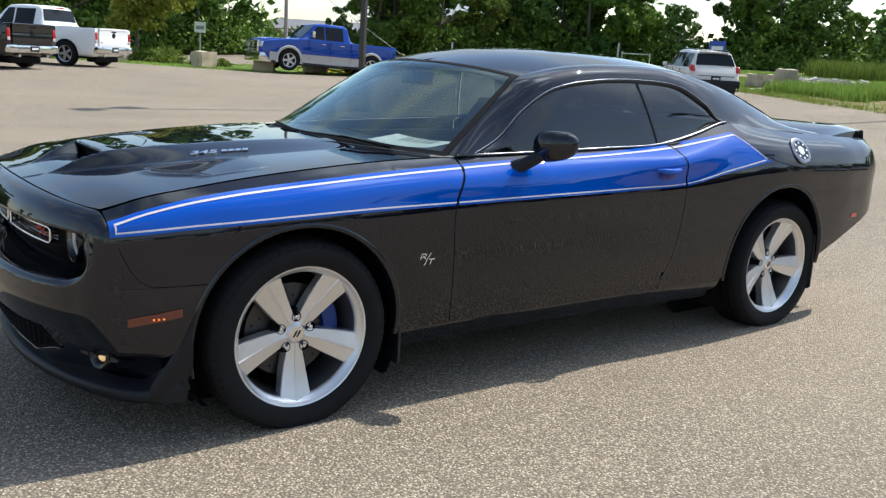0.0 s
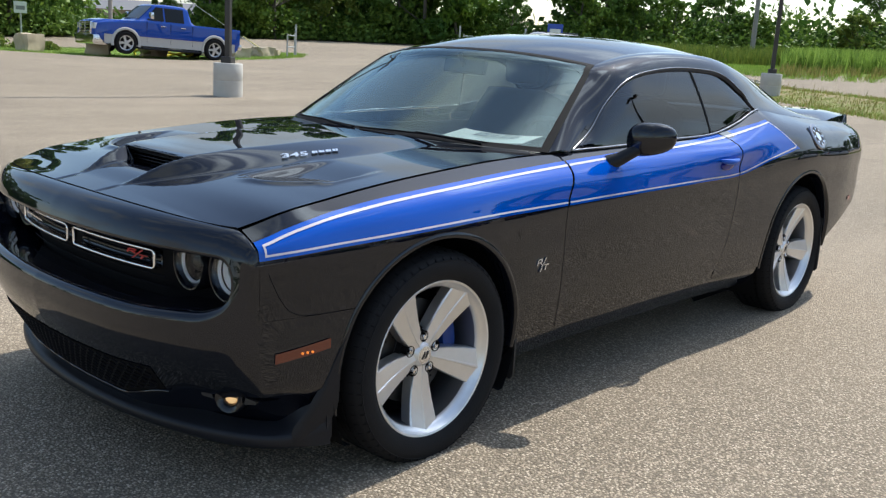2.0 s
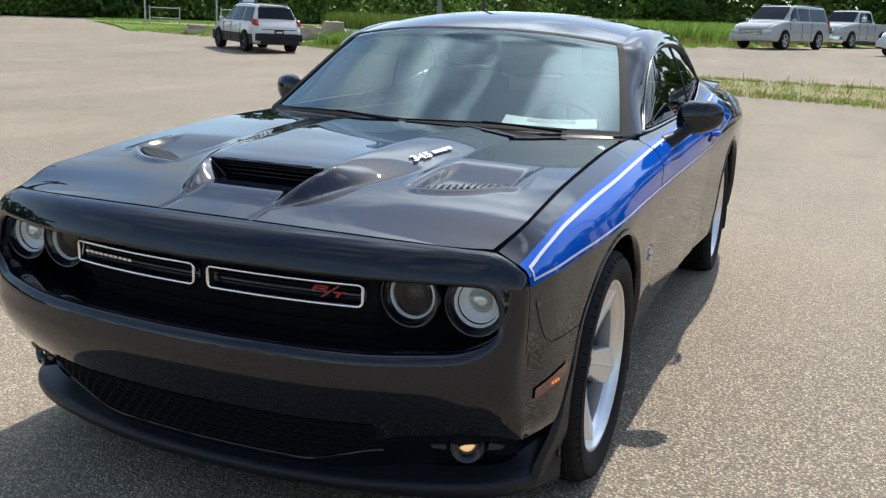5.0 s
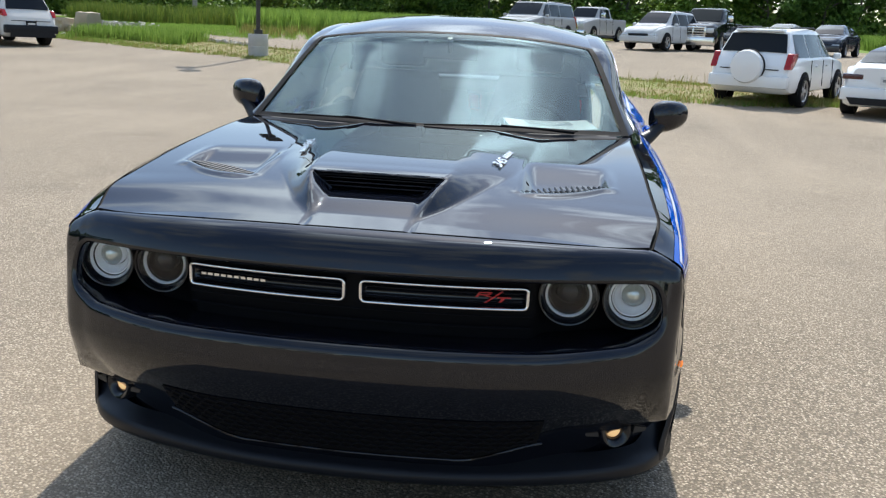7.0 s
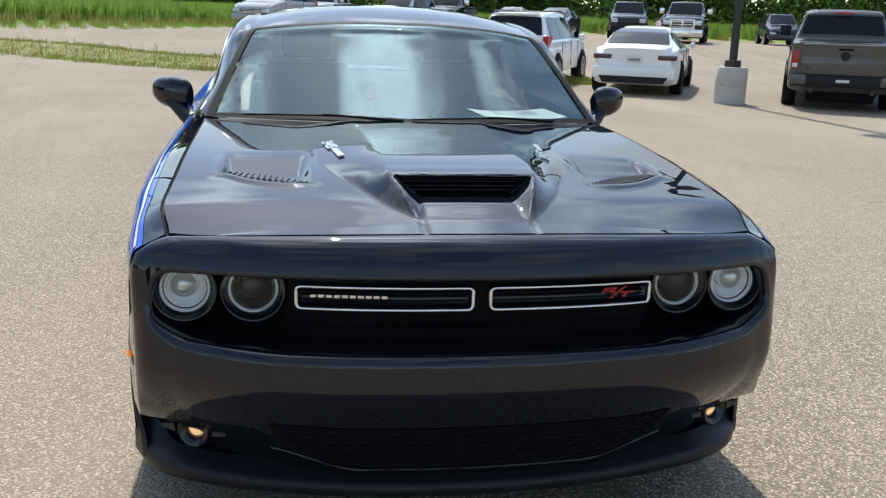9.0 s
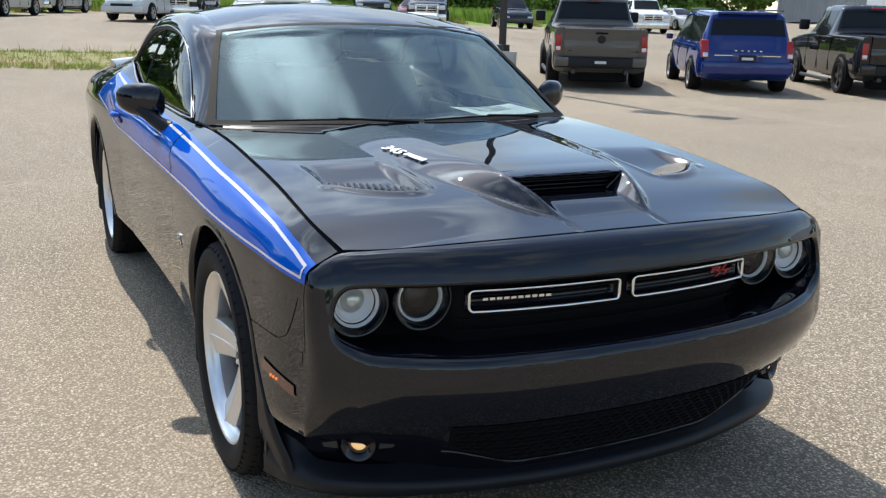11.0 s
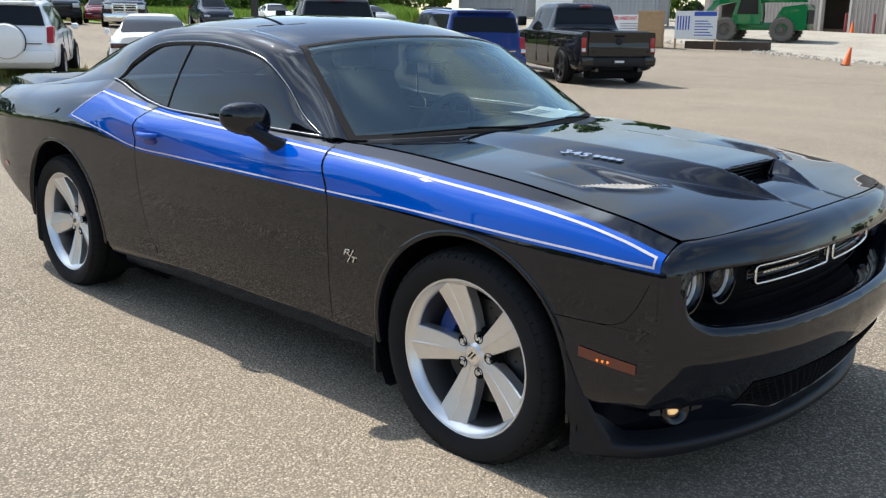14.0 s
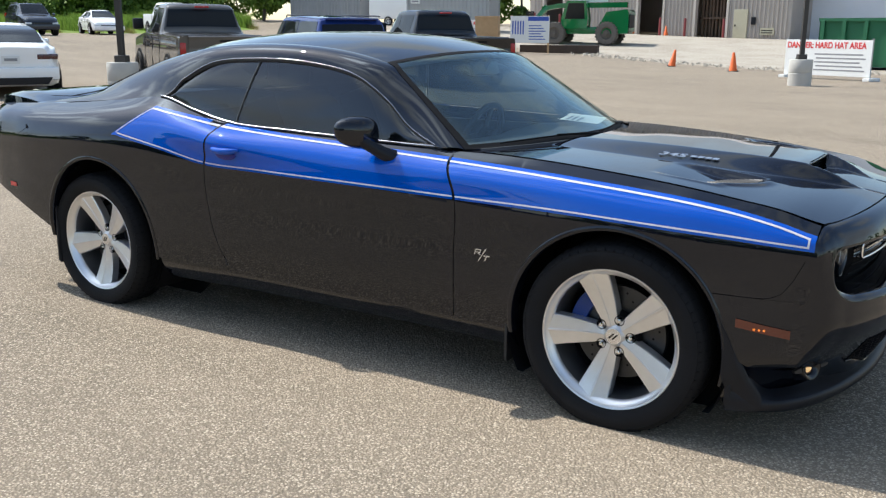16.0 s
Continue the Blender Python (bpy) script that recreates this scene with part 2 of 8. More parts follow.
def asphalt_mat():
    m, n, l, b = mat_base("worn_asphalt")
    tc = n.new("ShaderNodeTexCoord")

    def noise_at(scale, detail=4.0, rough=0.55):
        x = n.new("ShaderNodeTexNoise")
        x.inputs["Scale"].default_value, x.inputs["Detail"].default_value, x.inputs["Roughness"].default_value = scale, detail, rough
        l.new(tc.outputs["Object"], x.inputs["Vector"])
        return x.outputs["Fac"]

    def mapped(v, a, b_, c, d):
        x = n.new("ShaderNodeMapRange")
        x.clamp = True
        for k, val in enumerate((a, b_, c, d)):
            x.inputs[k + 1].default_value = val
        l.new(v, x.inputs[0])
        return x.outputs[0]

    def mix(fac, c1, c2, kind="MIX"):
        x = n.new("ShaderNodeMixRGB")
        x.blend_type = kind
        for k, val in enumerate((fac, c1, c2)):
            if isinstance(val, (tuple, float)):
                x.inputs[k].default_value = (*val, 1) if isinstance(val, tuple) else val
            else:
                l.new(val, x.inputs[k])
        return x.outputs[0]
    vo = n.new("ShaderNodeTexVoronoi")
    vo.inputs["Scale"].default_value = 112.0
    l.new(tc.outputs["Object"], vo.inputs["Vector"])
    sep = n.new("ShaderNodeSeparateColor")
    l.new(vo.outputs["Color"], sep.inputs[0])
    stone = mix(mapped(sep.outputs[0], 0.0, 1.0, 0.0, 1.0), (0.116, 0.095, 0.067), (0.492, 0.404, 0.301))
    stone = mix(mapped(sep.outputs[1], 0.87, 0.90, 0.0, 0.85), stone, (0.677, 0.575, 0.446))
    binder = mix(mapped(vo.outputs["Distance"], 0.42, 0.60, 0.0, 0.85), stone, (0.112, 0.092, 0.070))
    fine = mix(mapped(noise_at(420.0, 2.0), 0.3, 0.7, 0.0, 0.30), binder, (0.232, 0.192, 0.146))
    big = mix(mapped(noise_at(0.22, 6.0, 0.6), 0.35, 0.7, 0.0, 0.34), fine, (0.383, 0.309, 0.226))
    stain = mix(mapped(noise_at(0.7, 7.0, 0.65), 0.56, 0.72, 0.0, 0.4), big, (0.151, 0.123, 0.095))
    stain = mix(mapped(noise_at(2.1, 5.0, 0.6), 0.66, 0.74, 0.0, 0.45), stain, (0.440, 0.348, 0.252))
    # long faint sweeps left by turning tyres
    mp2, no2 = n.new("ShaderNodeMapping"), n.new("ShaderNodeTexNoise")
    mp2.inputs["Rotation"].default_value, mp2.inputs["Scale"].default_value = (0, 0, 0.5), (0.16, 0.8, 1.0)
    no2.inputs["Scale"].default_value, no2.inputs["Detail"].default_value, no2.inputs["Distortion"].default_value = 1.0, 6.0, 0.6
    l.new(tc.outputs["Object"], mp2.inputs["Vector"])
    l.new(mp2.outputs["Vector"], no2.inputs["Vector"])
    stain = mix(mapped(no2.outputs["Fac"], 0.50, 0.74, 0.0, 0.24), stain, (0.435, 0.352, 0.262))
    stain = mix(mapped(no2.outputs["Fac"], 0.44, 0.30, 0.0, 0.16), stain, (0.163, 0.136, 0.103))
    l.new(stain, b.inputs["Base Color"])
    b.inputs["Roughness"].default_value, b.inputs["Specular IOR Level"].default_value = 0.93, 0.2
    bp = n.new("ShaderNodeBump")
    bp.inputs["Strength"].default_value, bp.inputs["Distance"].default_value, bp.invert = 0.9, 0.006, True
    l.new(vo.outputs["Distance"], bp.inputs["Height"])
    l.new(bp.outputs["Normal"], b.inputs["Normal"])
    return m


ASPHALT = asphalt_mat()
BLACK_PAINT = paint("black_car_paint", (0.0036, 0.0046, 0.0088), 0.3, 0.0012)
BLUE_FILM = paint("blue_stripe_film", (0.0, 0.072, 0.43), 0.32)
BLUE_FILM.node_tree.nodes["Principled BSDF"].inputs["Coat Weight"].default_value = 0.85
WHITE_FILM = paint("white_pinstripe_film", (0.55, 0.55, 0.58), 0.4)
DARK_TRIM = plain("window_trim_metal", (0.27, 0.27, 0.29), 0.20, 1.0, vary=0.05)
CHROME = plain("chrome", (0.82, 0.82, 0.84), 0.08, 1.0, vary=0.03)
SATIN_CHROME = plain("satin_chrome", (0.78, 0.78, 0.80), 0.22, 1.0, vary=0.05)
ALLOY = plain("brushed_alloy", (0.76, 0.75, 0.74), 0.33, 0.85, 0.2, vary=0.06, scale=30, bump=0.05, bump_scale=300)
ALLOY_BARREL = plain("machined_barrel", (0.34, 0.34, 0.35), 0.3, 0.9, vary=0.1)
ALLOY_DARK = plain("dark_alloy_groove", (0.10, 0.10, 0.10), 0.5, 0.4)
RUBBER = plain("tyre_rubber", (0.0085, 0.0085, 0.0095), 0.75, vary=0.35, scale=14, bump=0.2, bump_scale=180, spec=0.22)
RUBBER_SOFT = plain("black_rubber_trim", (0.015, 0.015, 0.016), 0.55, vary=0.2)
SATIN_BLACK = plain("satin_black_plastic", (0.0075, 0.0085, 0.012), 0.42, vary=0.25, scale=20, bump=0.06, bump_scale=500, spec=0.28)
DEEP_BLACK = plain("matt_black_recess", (0.006, 0.006, 0.007), 0.7, vary=0.3, spec=0.12)
GLOSS_BLACK = plain("gloss_black_plastic", (0.006, 0.0068, 0.010), 0.12, vary=0.2)
VENT_GREY = plain("grey_vent_plastic", (0.012, 0.0125, 0.014), 0.45, vary=0.1)
MESH_BLACK = plain("dull_black_mesh", (0.005, 0.0055, 0.008), 0.6, vary=0.2, spec=0.08)
STEEL_DISC = plain("brake_steel", (0.07, 0.068, 0.066), 0.42, 0.8, vary=0.15, scale=40)
CALIPER_BLUE = plain("blue_caliper_paint", (0.004, 0.035, 0.19), 0.4, vary=0.1)
LEATHER = plain("dark_seat_leather", (0.045, 0.045, 0.047), 0.55, vary=0.2, bump=0.15, bump_scale=200)
DASH = plain("dash_plastic", (0.030, 0.031, 0.033), 0.6, vary=0.2, bump=0.1, bump_scale=400)
PAPER = plain("white_paper", (0.82, 0.82, 0.80), 0.7, vary=0.04)
PRINT_INK = plain("grey_print", (0.25, 0.25, 0.26), 0.7)
WINDSHIELD_GLASS = dusty(glass("windshield_glass", (0.66, 0.82, 0.80), ior=2.05, sheen=(0.78, 0.95, 0.95)), 0.006)
TINTED_GLASS = glass("dark_tinted_glass", (0.16, 0.18, 0.18), ior=1.85)
REAR_GLASS = glass("rear_window_glass", (0.06, 0.075, 0.075))
LENS_GLASS = glass("clear_lamp_lens", (0.93, 0.95, 0.97))
AMBER_DARK = plain("dark_amber_lens", (0.13, 0.022, 0.008), 0.18, 0, 0.6, vary=0.15, scale=80)
AMBER_GLOW = lit("amber_glow", (1.0, 0.25, 0.03), 0.5)
FOG_GLOW = lit("fog_lamp_glow", (0.95, 0.60, 0.28), 0.40)
RED_LENS = plain("red_lens", (0.5, 0.012, 0.012), 0.15, 0, 0.7, vary=0.1)
RED_BADGE = plain("red_badge", (0.5, 0.02, 0.025), 0.3, vary=0.08)
CONCRETE = plain("cast_concrete", (0.46, 0.44, 0.40), 0.9, vary=0.22, scale=3.0, bump=0.35, bump_scale=60)
LAMP_SILVER = plain("lamp_reflector_silver", (0.90, 0.91, 0.92), 0.25, 0.15, 0.5, vary=0.05)

# ---- ground ----
def gz(x, y):
    """Height of the ground, which climbs gently away from the car to the upper lot and to the building pad."""
    x, y = np.asarray(x, float), np.asarray(y, float)
    d = np.clip(-x - 5, 0, None)
    z = np.where(d < 33, 0.00095 * d * d, 1.035 + 0.02 * np.clip(d - 33, 0, 60))
    z = z + 0.12 * sstep(-28, -38, x) * (1 - sstep(18, 30, y)) * sstep(-26, -12, y)
    z = z + 0.32 * sstep(-14, -27, y) * sstep(-20, -8, x)
    return z + 0.95 * sstep(38, 60, y) + 0.018


def sheet(name, xs, ys, mat, label, lift=0.0, kind="structure", rise=None):
    xs, ys = np.asarray(xs, float), np.asarray(ys, float)
    X, Y = np.meshgrid(xs, ys, indexing="ij")
    Z = gz(X, Y) + lift + (rise(X, Y) if rise else 0)
    me = mesh_of(name, np.stack([X, Y, Z], -1).reshape(-1, 3), grid_faces(len(xs), len(ys), flip=True), True)
    return tagged(put(name, me, mat), label, "ground", kind=kind)


axis_pts = np.concatenate([[-900, -500, -300, -200, -150, -120], np.arange(-100, 101, 3.0), [120, 150, 200, 300, 500, 900]])
sheet("ground", axis_pts, axis_pts, ASPHALT, "worn pale grey asphalt lot with exposed aggregate")

# ---- the black coupe ----
CAR = thing("coupe_car", "glossy black two-door muscle coupe with blue side stripe", "car", pose(0, 0, 0))

# long lines of the side: bottom, crease, top edge, as functions of x
X_ = [0.72, 0.66, 0.55, 0.40, 0.27, 0.10, -0.06, -0.39, -0.72, -0.90, -1.25, -1.60, -2.00, -2.25, -2.48, -2.80, -3.20, -3.60, -3.90, -4.04]
TOPY = spline(X_, [.755, .762, .786, .787, .784, .783, .782, .779, .787, .808, .822, .826, .822, .806, .783, .785, .785, .775, .745, .70])
TOPZ = spline(X_, [.838, .852, .888, .912, .930, .950, .965, .989, 1.000, 1.004, 1.014, 1.024, 1.042, 1.088, 1.140, 1.118, 1.086, 1.066, 1.050, 1.035])
STY = spline(X_, [.828, .839, .849, .855, .860, .865, .868, .870, .868, .867, .868, .870, .872, .872, .862, .868, .868, .855, .81, .74])
STZ = spline(X_, [.800, .808, .838, .868, .888, .905, .920, .942, .960, .968, .984, .999, 1.025, 1.056, 1.084, 1.072, 1.048, 1.03, 1.01, .99])
CRY = spline(X_, [.836, .849, .871, .887, .901, .914, .921, .921, .921, .922, .926, .929, .933, .938, .946, .956, .950, .925, .865, .79])
CRZ = spline(X_, [.772, .780, .790, .801, .811, .820, .826, .832, .835, .838, .846, .854, .868, .898, .935, .958, .950, .935, .92, .91])
MDY = spline(X_, [.840, .853, .877, .898, .913, .925, .930, .926, .918, .917, .919, .922, .930, .940, .950, .962, .956, .930, .87, .80])
MDZ = 0.62
BTY = spline(X_, [.826, .841, .873, .898, .912, .918, .918, .904, .892, .890, .890, .893, .903, .918, .930, .940, .935, .90, .83, .77])
BTZ = 0.34
LOY = spline(X_, [.802, .821, .847, .868, .885, .893, .893, .885, .875, .87, .87, .87, .885, .90, .915, .92, .91, .87, .80, .74])


def side_profile(x):
    """The section of the side at x, as a function of z."""
    zs = [0.20, BTZ, 0.48, MDZ, (MDZ + float(CRZ(x))) / 2, float(CRZ(x)), float(STZ(x)), float(TOPZ(x))]
    mid = float(MDY(x))
    ys = [float(LOY(x)), float(BTY(x)), (float(BTY(x)) + mid) / 2 + 0.006, mid, (mid + float(CRY(x))) / 2 + 0.0035, float(CRY(x)), float(STY(x)), float(TOPY(x))]
    return spline(zs, ys)


_prof = {}


def side_y(x, z):
    k = round(float(x), 4)
    if k not in _prof:
        _prof[k] = side_profile(k)
    return _prof[k](z)


ARCH_F, ARCH_R = (0.005, 0.365, 0.412), (-2.865, 0.395, 0.420)


def arch_z(x, arch):
    xc, zc, r = arch
    return zc + math.sqrt(max(0.0, r * r - (x - xc) ** 2))


def side_sheet(cols, s, rows=30, lift=0.0):
    """Columns of (x, low z, high z) on the side s as an array of points."""
    out = []
    for x, z0, z1 in cols:
        # rows crowd at the crease, where the section bends
        zz = np.linspace(z0, z1, rows)
        out.append(np.stack([np.full(rows, x), s * (side_y(x, zz) + lift), zz], -1))
    return np.array(out)


def arch_cols(x0, x1, arch, low, n=18):
    """Columns from x0 (front) back to x1 over an arch between them."""
    xc, zc, r = arch
    xs = []
    if x0 > xc + r:
        xs += [(x, low(x)) for x in np.linspace(x0, xc + r + 0.001, n)]
    a = np.linspace(0, math.pi, 37)
    lo, hi = max(x1, xc - r), min(x0, xc + r)
    xs += [(x, max(arch_z(x, arch), low(x))) for x in xc + r * np.cos(a) if lo - 1e-6 <= x <= hi + 1e-6]
    if x1 < xc - r:
        xs += [(x, low(x)) for x in np.linspace(xc - r - 0.001, x1, n)]
    return xs


DOOR_F = spline([0.30, 0.34, 0.60, 0.85, 1.02], [-0.685, -0.681, -0.668, -0.670, -0.755])     # x of the front door gap by height
DOOR_R = spline([0.30, 0.36, 0.47, 0.66, 0.88, 1.05], [-1.945, -1.958, -2.005, -2.046, -2.046, -1.995])
GAP = 0.0019


def bent(P, edge, k, sgn, s):
    """Moves the end column k of a sheet onto a gap line x = edge(z)."""
    n = P.shape[0]
    for w, i in ((1.0, k), (0.66, k + (1 if k == 0 else -1)), (0.33, k + (2 if k == 0 else -2))):
        for j in range(P.shape[1]):
            z = P[i, j, 2]
            x = P[i, j, 0] * (1 - w) + w * (float(edge(z)) + sgn * GAP)
            P[i, j, 0], P[i, j, 1] = x, s * float(side_y(x, z))
    return P


for s, hand in ((1, "left"), (-1, "right")):
    # front fender with the wheel arch, from the nose corner to the door
    low = lambda x: (0.601 if x < 0.535 else 0.5988) if x > 0.3 else 0.325
    cols = [(x, z, float(TOPZ(x)) - 0.003) for x, z in arch_cols(0.671, -0.66, ARCH_F, low)]
    cols = [c for c in cols if c[0] > ARCH_F[0] + ARCH_F[2] - 0.0005 or c[0] <= 0.671]
    P = bent(side_sheet(cols, s), DOOR_F, -1, 1, s)
    grid_part("front_fender", P, BLACK_PAINT, CAR, out=(-0.2, 0, 0.5))
    # door skin
    xs = np.linspace(-0.67, -2.02, 40)
    P = side_sheet([(x, 0.328, float(TOPZ(x)) - 0.003) for x in xs], s)
    P = bent(bent(P, DOOR_F, 0, -1, s), DOOR_R, -1, 1, s)
    door = grid_part("door", P, BLACK_PAINT, CAR, out=(-1.5, 0, 0.5))
    # rear quarter
    low = lambda x: 0.345 + 0.30 * float(np.clip((-3.2 - x) / 0.8, 0, 1)) ** 0.8
    cols = [(x, z, float(TOPZ(x)) - 0.003) for x, z in arch_cols(-2.04, -4.02, ARCH_R, low)]
    P = bent(side_sheet(cols, s), DOOR_R, 0, -1, s)
    grid_part("rear_quarter_panel", P, BLACK_PAINT, CAR, out=(-3.0, 0, 0.5))
    # rolled lips of the arches
    for arch, a0, a1, flat in ((ARCH_F, -0.25, math.pi + 0.12, 0.0), (ARCH_R, -0.15, math.pi + 0.1, 0.0)):
        xc, zc, r = arch
        ring = []
        for a in np.linspace(a0, a1, 48):
            x, z = xc + r * math.cos(a), zc + r * math.sin(a)
            y = float(side_y(x, max(z, 0.3)))
            row = []
            for dr, dy in ((0.017, 0.0012), (0.012, 0.0035), (0.006, 0.0045), (0.001, 0.0035), (-0.003, 0.0), (-0.005, -0.02), (-0.004, -0.06)):
                xx, zz = xc + (r + dr) * math.cos(a), zc + (r + dr) * math.sin(a)
                row.append((xx, s * (float(side_y(xx, max(zz, 0.25))) + dy), zz))
            ring.append(row)
        grid_part("wheel_arch_lip", ring, BLACK_PAINT, CAR, out=(xc, 0, zc))
        # liner
        ring = []
        for a in np.linspace(-0.6, math.pi + 0.6, 40):
            ring.append([(xc + (r + 0.02) * math.cos(a), s * y, max(0.16, zc + (r + 0.02) * math.sin(a))) for y in (0.90, 0.75, 0.50)])
        grid_part("wheel_liner", ring, DEEP_BLACK, CAR)
        bm = bmesh.new()
        lathe(bm, [(0.02, 0.0), (r + 0.03, 0.0)], 32, Matrix.Translation((xc, s * 0.5, zc)) @ Matrix.Rotation(radians(90), 4, "X"))
        part("inner_wheel_wall", bm, DEEP_BLACK, CAR)
    # rocker sill under the doors
    xs = np.linspace(-0.40, -2.42, 30)
    prof = [(-0.005, 0.345), (-0.006, 0.332), (-0.010, 0.322), (-0.022, 0.30), (-0.042, 0.268), (-0.066, 0.238), (-0.10, 0.220), (-0.19, 0.212)]
    P = [[(x, s * (float(side_y(x, 0.345)) + dy), z) for dy, z in prof] for x in xs]
    grid_part("rocker_sill", P, BLACK_PAINT, CAR, out=(-1.4, 0, 0.5), sharp=50)

# ---- stripe: blue film with white pinstripes, laid on the side ----
SX = [0.700, 0.66, 0.565, 0.476, 0.285, 0.078, -0.146, -0.392, -0.743, -1.288, -1.65, -2.009, -2.246, -2.48]
S_TOP = spline(SX, [.803, .811, .840, .860, .890, .911, .929, .946, .965, .990, 1.006, 1.030, 1.060, 1.090])
S_BOT = spline([0.700, 0.647, 0.482, 0.297, 0.096, -0.124, -0.683, -1.241, -1.70, -2.08, -2.361, -2.66], [.782, .786, .797, .807, .817, .826, .835, .845, .853, .865, .916, .966])
REAR_T, REAR_P = (-2.475, 1.092), (-2.665, .968)


def stripe_rear(z, inset=0.0):
    f = (z - REAR_P[1]) / (REAR_T[1] - REAR_P[1])
    return REAR_P[0] + f * (REAR_T[0] - REAR_P[0]) + inset


def stripe_panel(name, x0, x1, s, low, high, mat, lift, parent, rows=9, n=30, edge0=None, edge1=None):
    P = []
    for f in np.linspace(0, 1, n):
        row = []
        for g in np.linspace(0, 1, rows):
            x = x0 + (x1 - x0) * f
            for _ in range(3):
                z = float(low(x)) * (1 - g) + float(high(x)) * g
                a = edge0(z) if edge0 else x0
                b = edge1(z) if edge1 else x1
                x = a + (b - a) * f
            row.append((x, s * (float(side_y(x, z)) + lift), z))
        P.append(row)
    return grid_part(name, P, mat, parent, out=((x0 + x1) / 2, 0, 0.7))


W = 0.0030
for s in (1, -1):
    segs = [(0.6715, -0.665, None, lambda z: float(DOOR_F(z)) + 0.006),
            (-0.672, -2.02, lambda z: float(DOOR_F(z)) - 0.006, lambda z: float(DOOR_R(z)) + 0.006),
            (-2.03, -2.5, lambda z: float(DOOR_R(z)) - 0.006, lambda z: stripe_rear(z, -0.012))]
    for k, (a, b, e0, e1) in enumerate(segs):
        lo = lambda x: S_BOT(x) - 0.012
        hi = lambda x: S_TOP(x) + 0.012
        if k == 2:
            lo, hi = (lambda x: np.minimum(S_BOT(x) - 0.012, 1.09)), (lambda x: S_TOP(x) + 0.012)
        stripe_panel("blue_stripe", a, b, s, lo, hi, BLUE_FILM, 0.0022, CAR, edge0=e0, edge1=e1)
        a2 = 0.655 if k == 0 else a
        w0 = None if k == 0 else e0
        stripe_panel("white_pinstripe", a2, b, s, lambda x: S_TOP(x) - W, lambda x: S_TOP(x) + W, WHITE_FILM, 0.0042, CAR, rows=3, n=40, edge0=w0,
                     edge1=e1 if k < 2 else (lambda z: stripe_rear(z)))
        stripe_panel("white_pinstripe", a2, b if k < 2 else -2.655, s, lambda x: S_BOT(x) - W, lambda x: S_BOT(x) + W, WHITE_FILM, 0.0042, CAR, rows=3, n=40, edge0=w0,
                     edge1=e1 if k < 2 else None)
    # closing lines at the two ends
    P = [[(x, s * (float(side_y(x, z)) + 0.0044), z) for z in np.linspace(float(S_BOT(0.655)) - W, float(S_TOP(0.655)) + W, 4)] for x in (0.655, 0.649)]
    grid_part("white_pinstripe", P, WHITE_FILM, CAR, out=(0.5, 0, 0.7))
    P = [[(stripe_rear(z, d), s * (float(side_y(stripe_rear(z, d), z)) + 0.0044), z) for d in (-0.004, 0.004)] for z in np.linspace(REAR_P[1], REAR_T[1], 12)]
    grid_part("white_pinstripe", P, WHITE_FILM, CAR, out=(-2.5, 0, 0.7))

# ---- nose ----
# plan line of the bumper from the middle (0) to the arch (1)
BU = [0, .14, .28, .42, .54, .64, .73, .82, .91, 1.0]
BUMP = spline(BU, [(.930, 0), (.922, .20), (.895, .42), (.845, .61), (.778, .754), (.706, .836), (.628, .869), (.545, .888), (.47, .902), (.415, .912)])


def nose_tuck(q):
    """How far the lower bumper is drawn in, least beside the wheels."""
    return (1 + 0.35 * float(sstep(0.22, 0.44, q))) * (1 - 0.85 * float(sstep(0.64, 0.95, q)))


def full(P):
    """Mirrors an array [n][m][3] that starts at the middle line into both halves."""
    P = np.asarray(P, float)
    Q = P[::-1].copy()
    Q[..., 1] *= -1
    return np.concatenate([Q[:-1], P])


BPROF = [(0.575, .003), (0.56, .0), (0.53, -.002), (0.49, 0.006), (0.45, .020), (0.41, .042), (0.37, .064), (0.33, .087), (0.29, .110), (0.25, .132), (0.215, .148)]
BP_Z, BP_D = [a for a, _ in BPROF][::-1], [b for _, b in BPROF][::-1]
# lines of the header over the grille, by distance from the middle: the hood seam and the lip above the opening
HY = [0, .2, .4, .58, .70, .765, .808, .836, .846]
SEAM_X = spline(HY, [.790, .786, .771, .740, .704, .678, .674, .672, .668])
SEAM_Z = spline(HY, [.868, .867, .863, .856, .849, .842, .822, .803, .796])
LIP_X = spline(HY, [.872, .866, .845, .805, .762, .735, .712, .684, .660])
LIP_Z = spline(HY, [.786, .787, .787, .786, .784, .781, .777, .773, .771])
U_CORNER = 0.695                      # where the nose has run round into the side
END_Y = float(BUMP(U_CORNER)[1])
NOSE_S = np.concatenate([[0], np.cumsum(np.linalg.norm(np.diff(BUMP(np.linspace(0, 1, 401)), axis=0), axis=1))])
u_of = lambda q: float(np.interp(q, NOSE_S, np.linspace(0, 1, 401)))
s_of = lambda q: float(np.interp(q, np.linspace(0, 1, 401), NOSE_S))


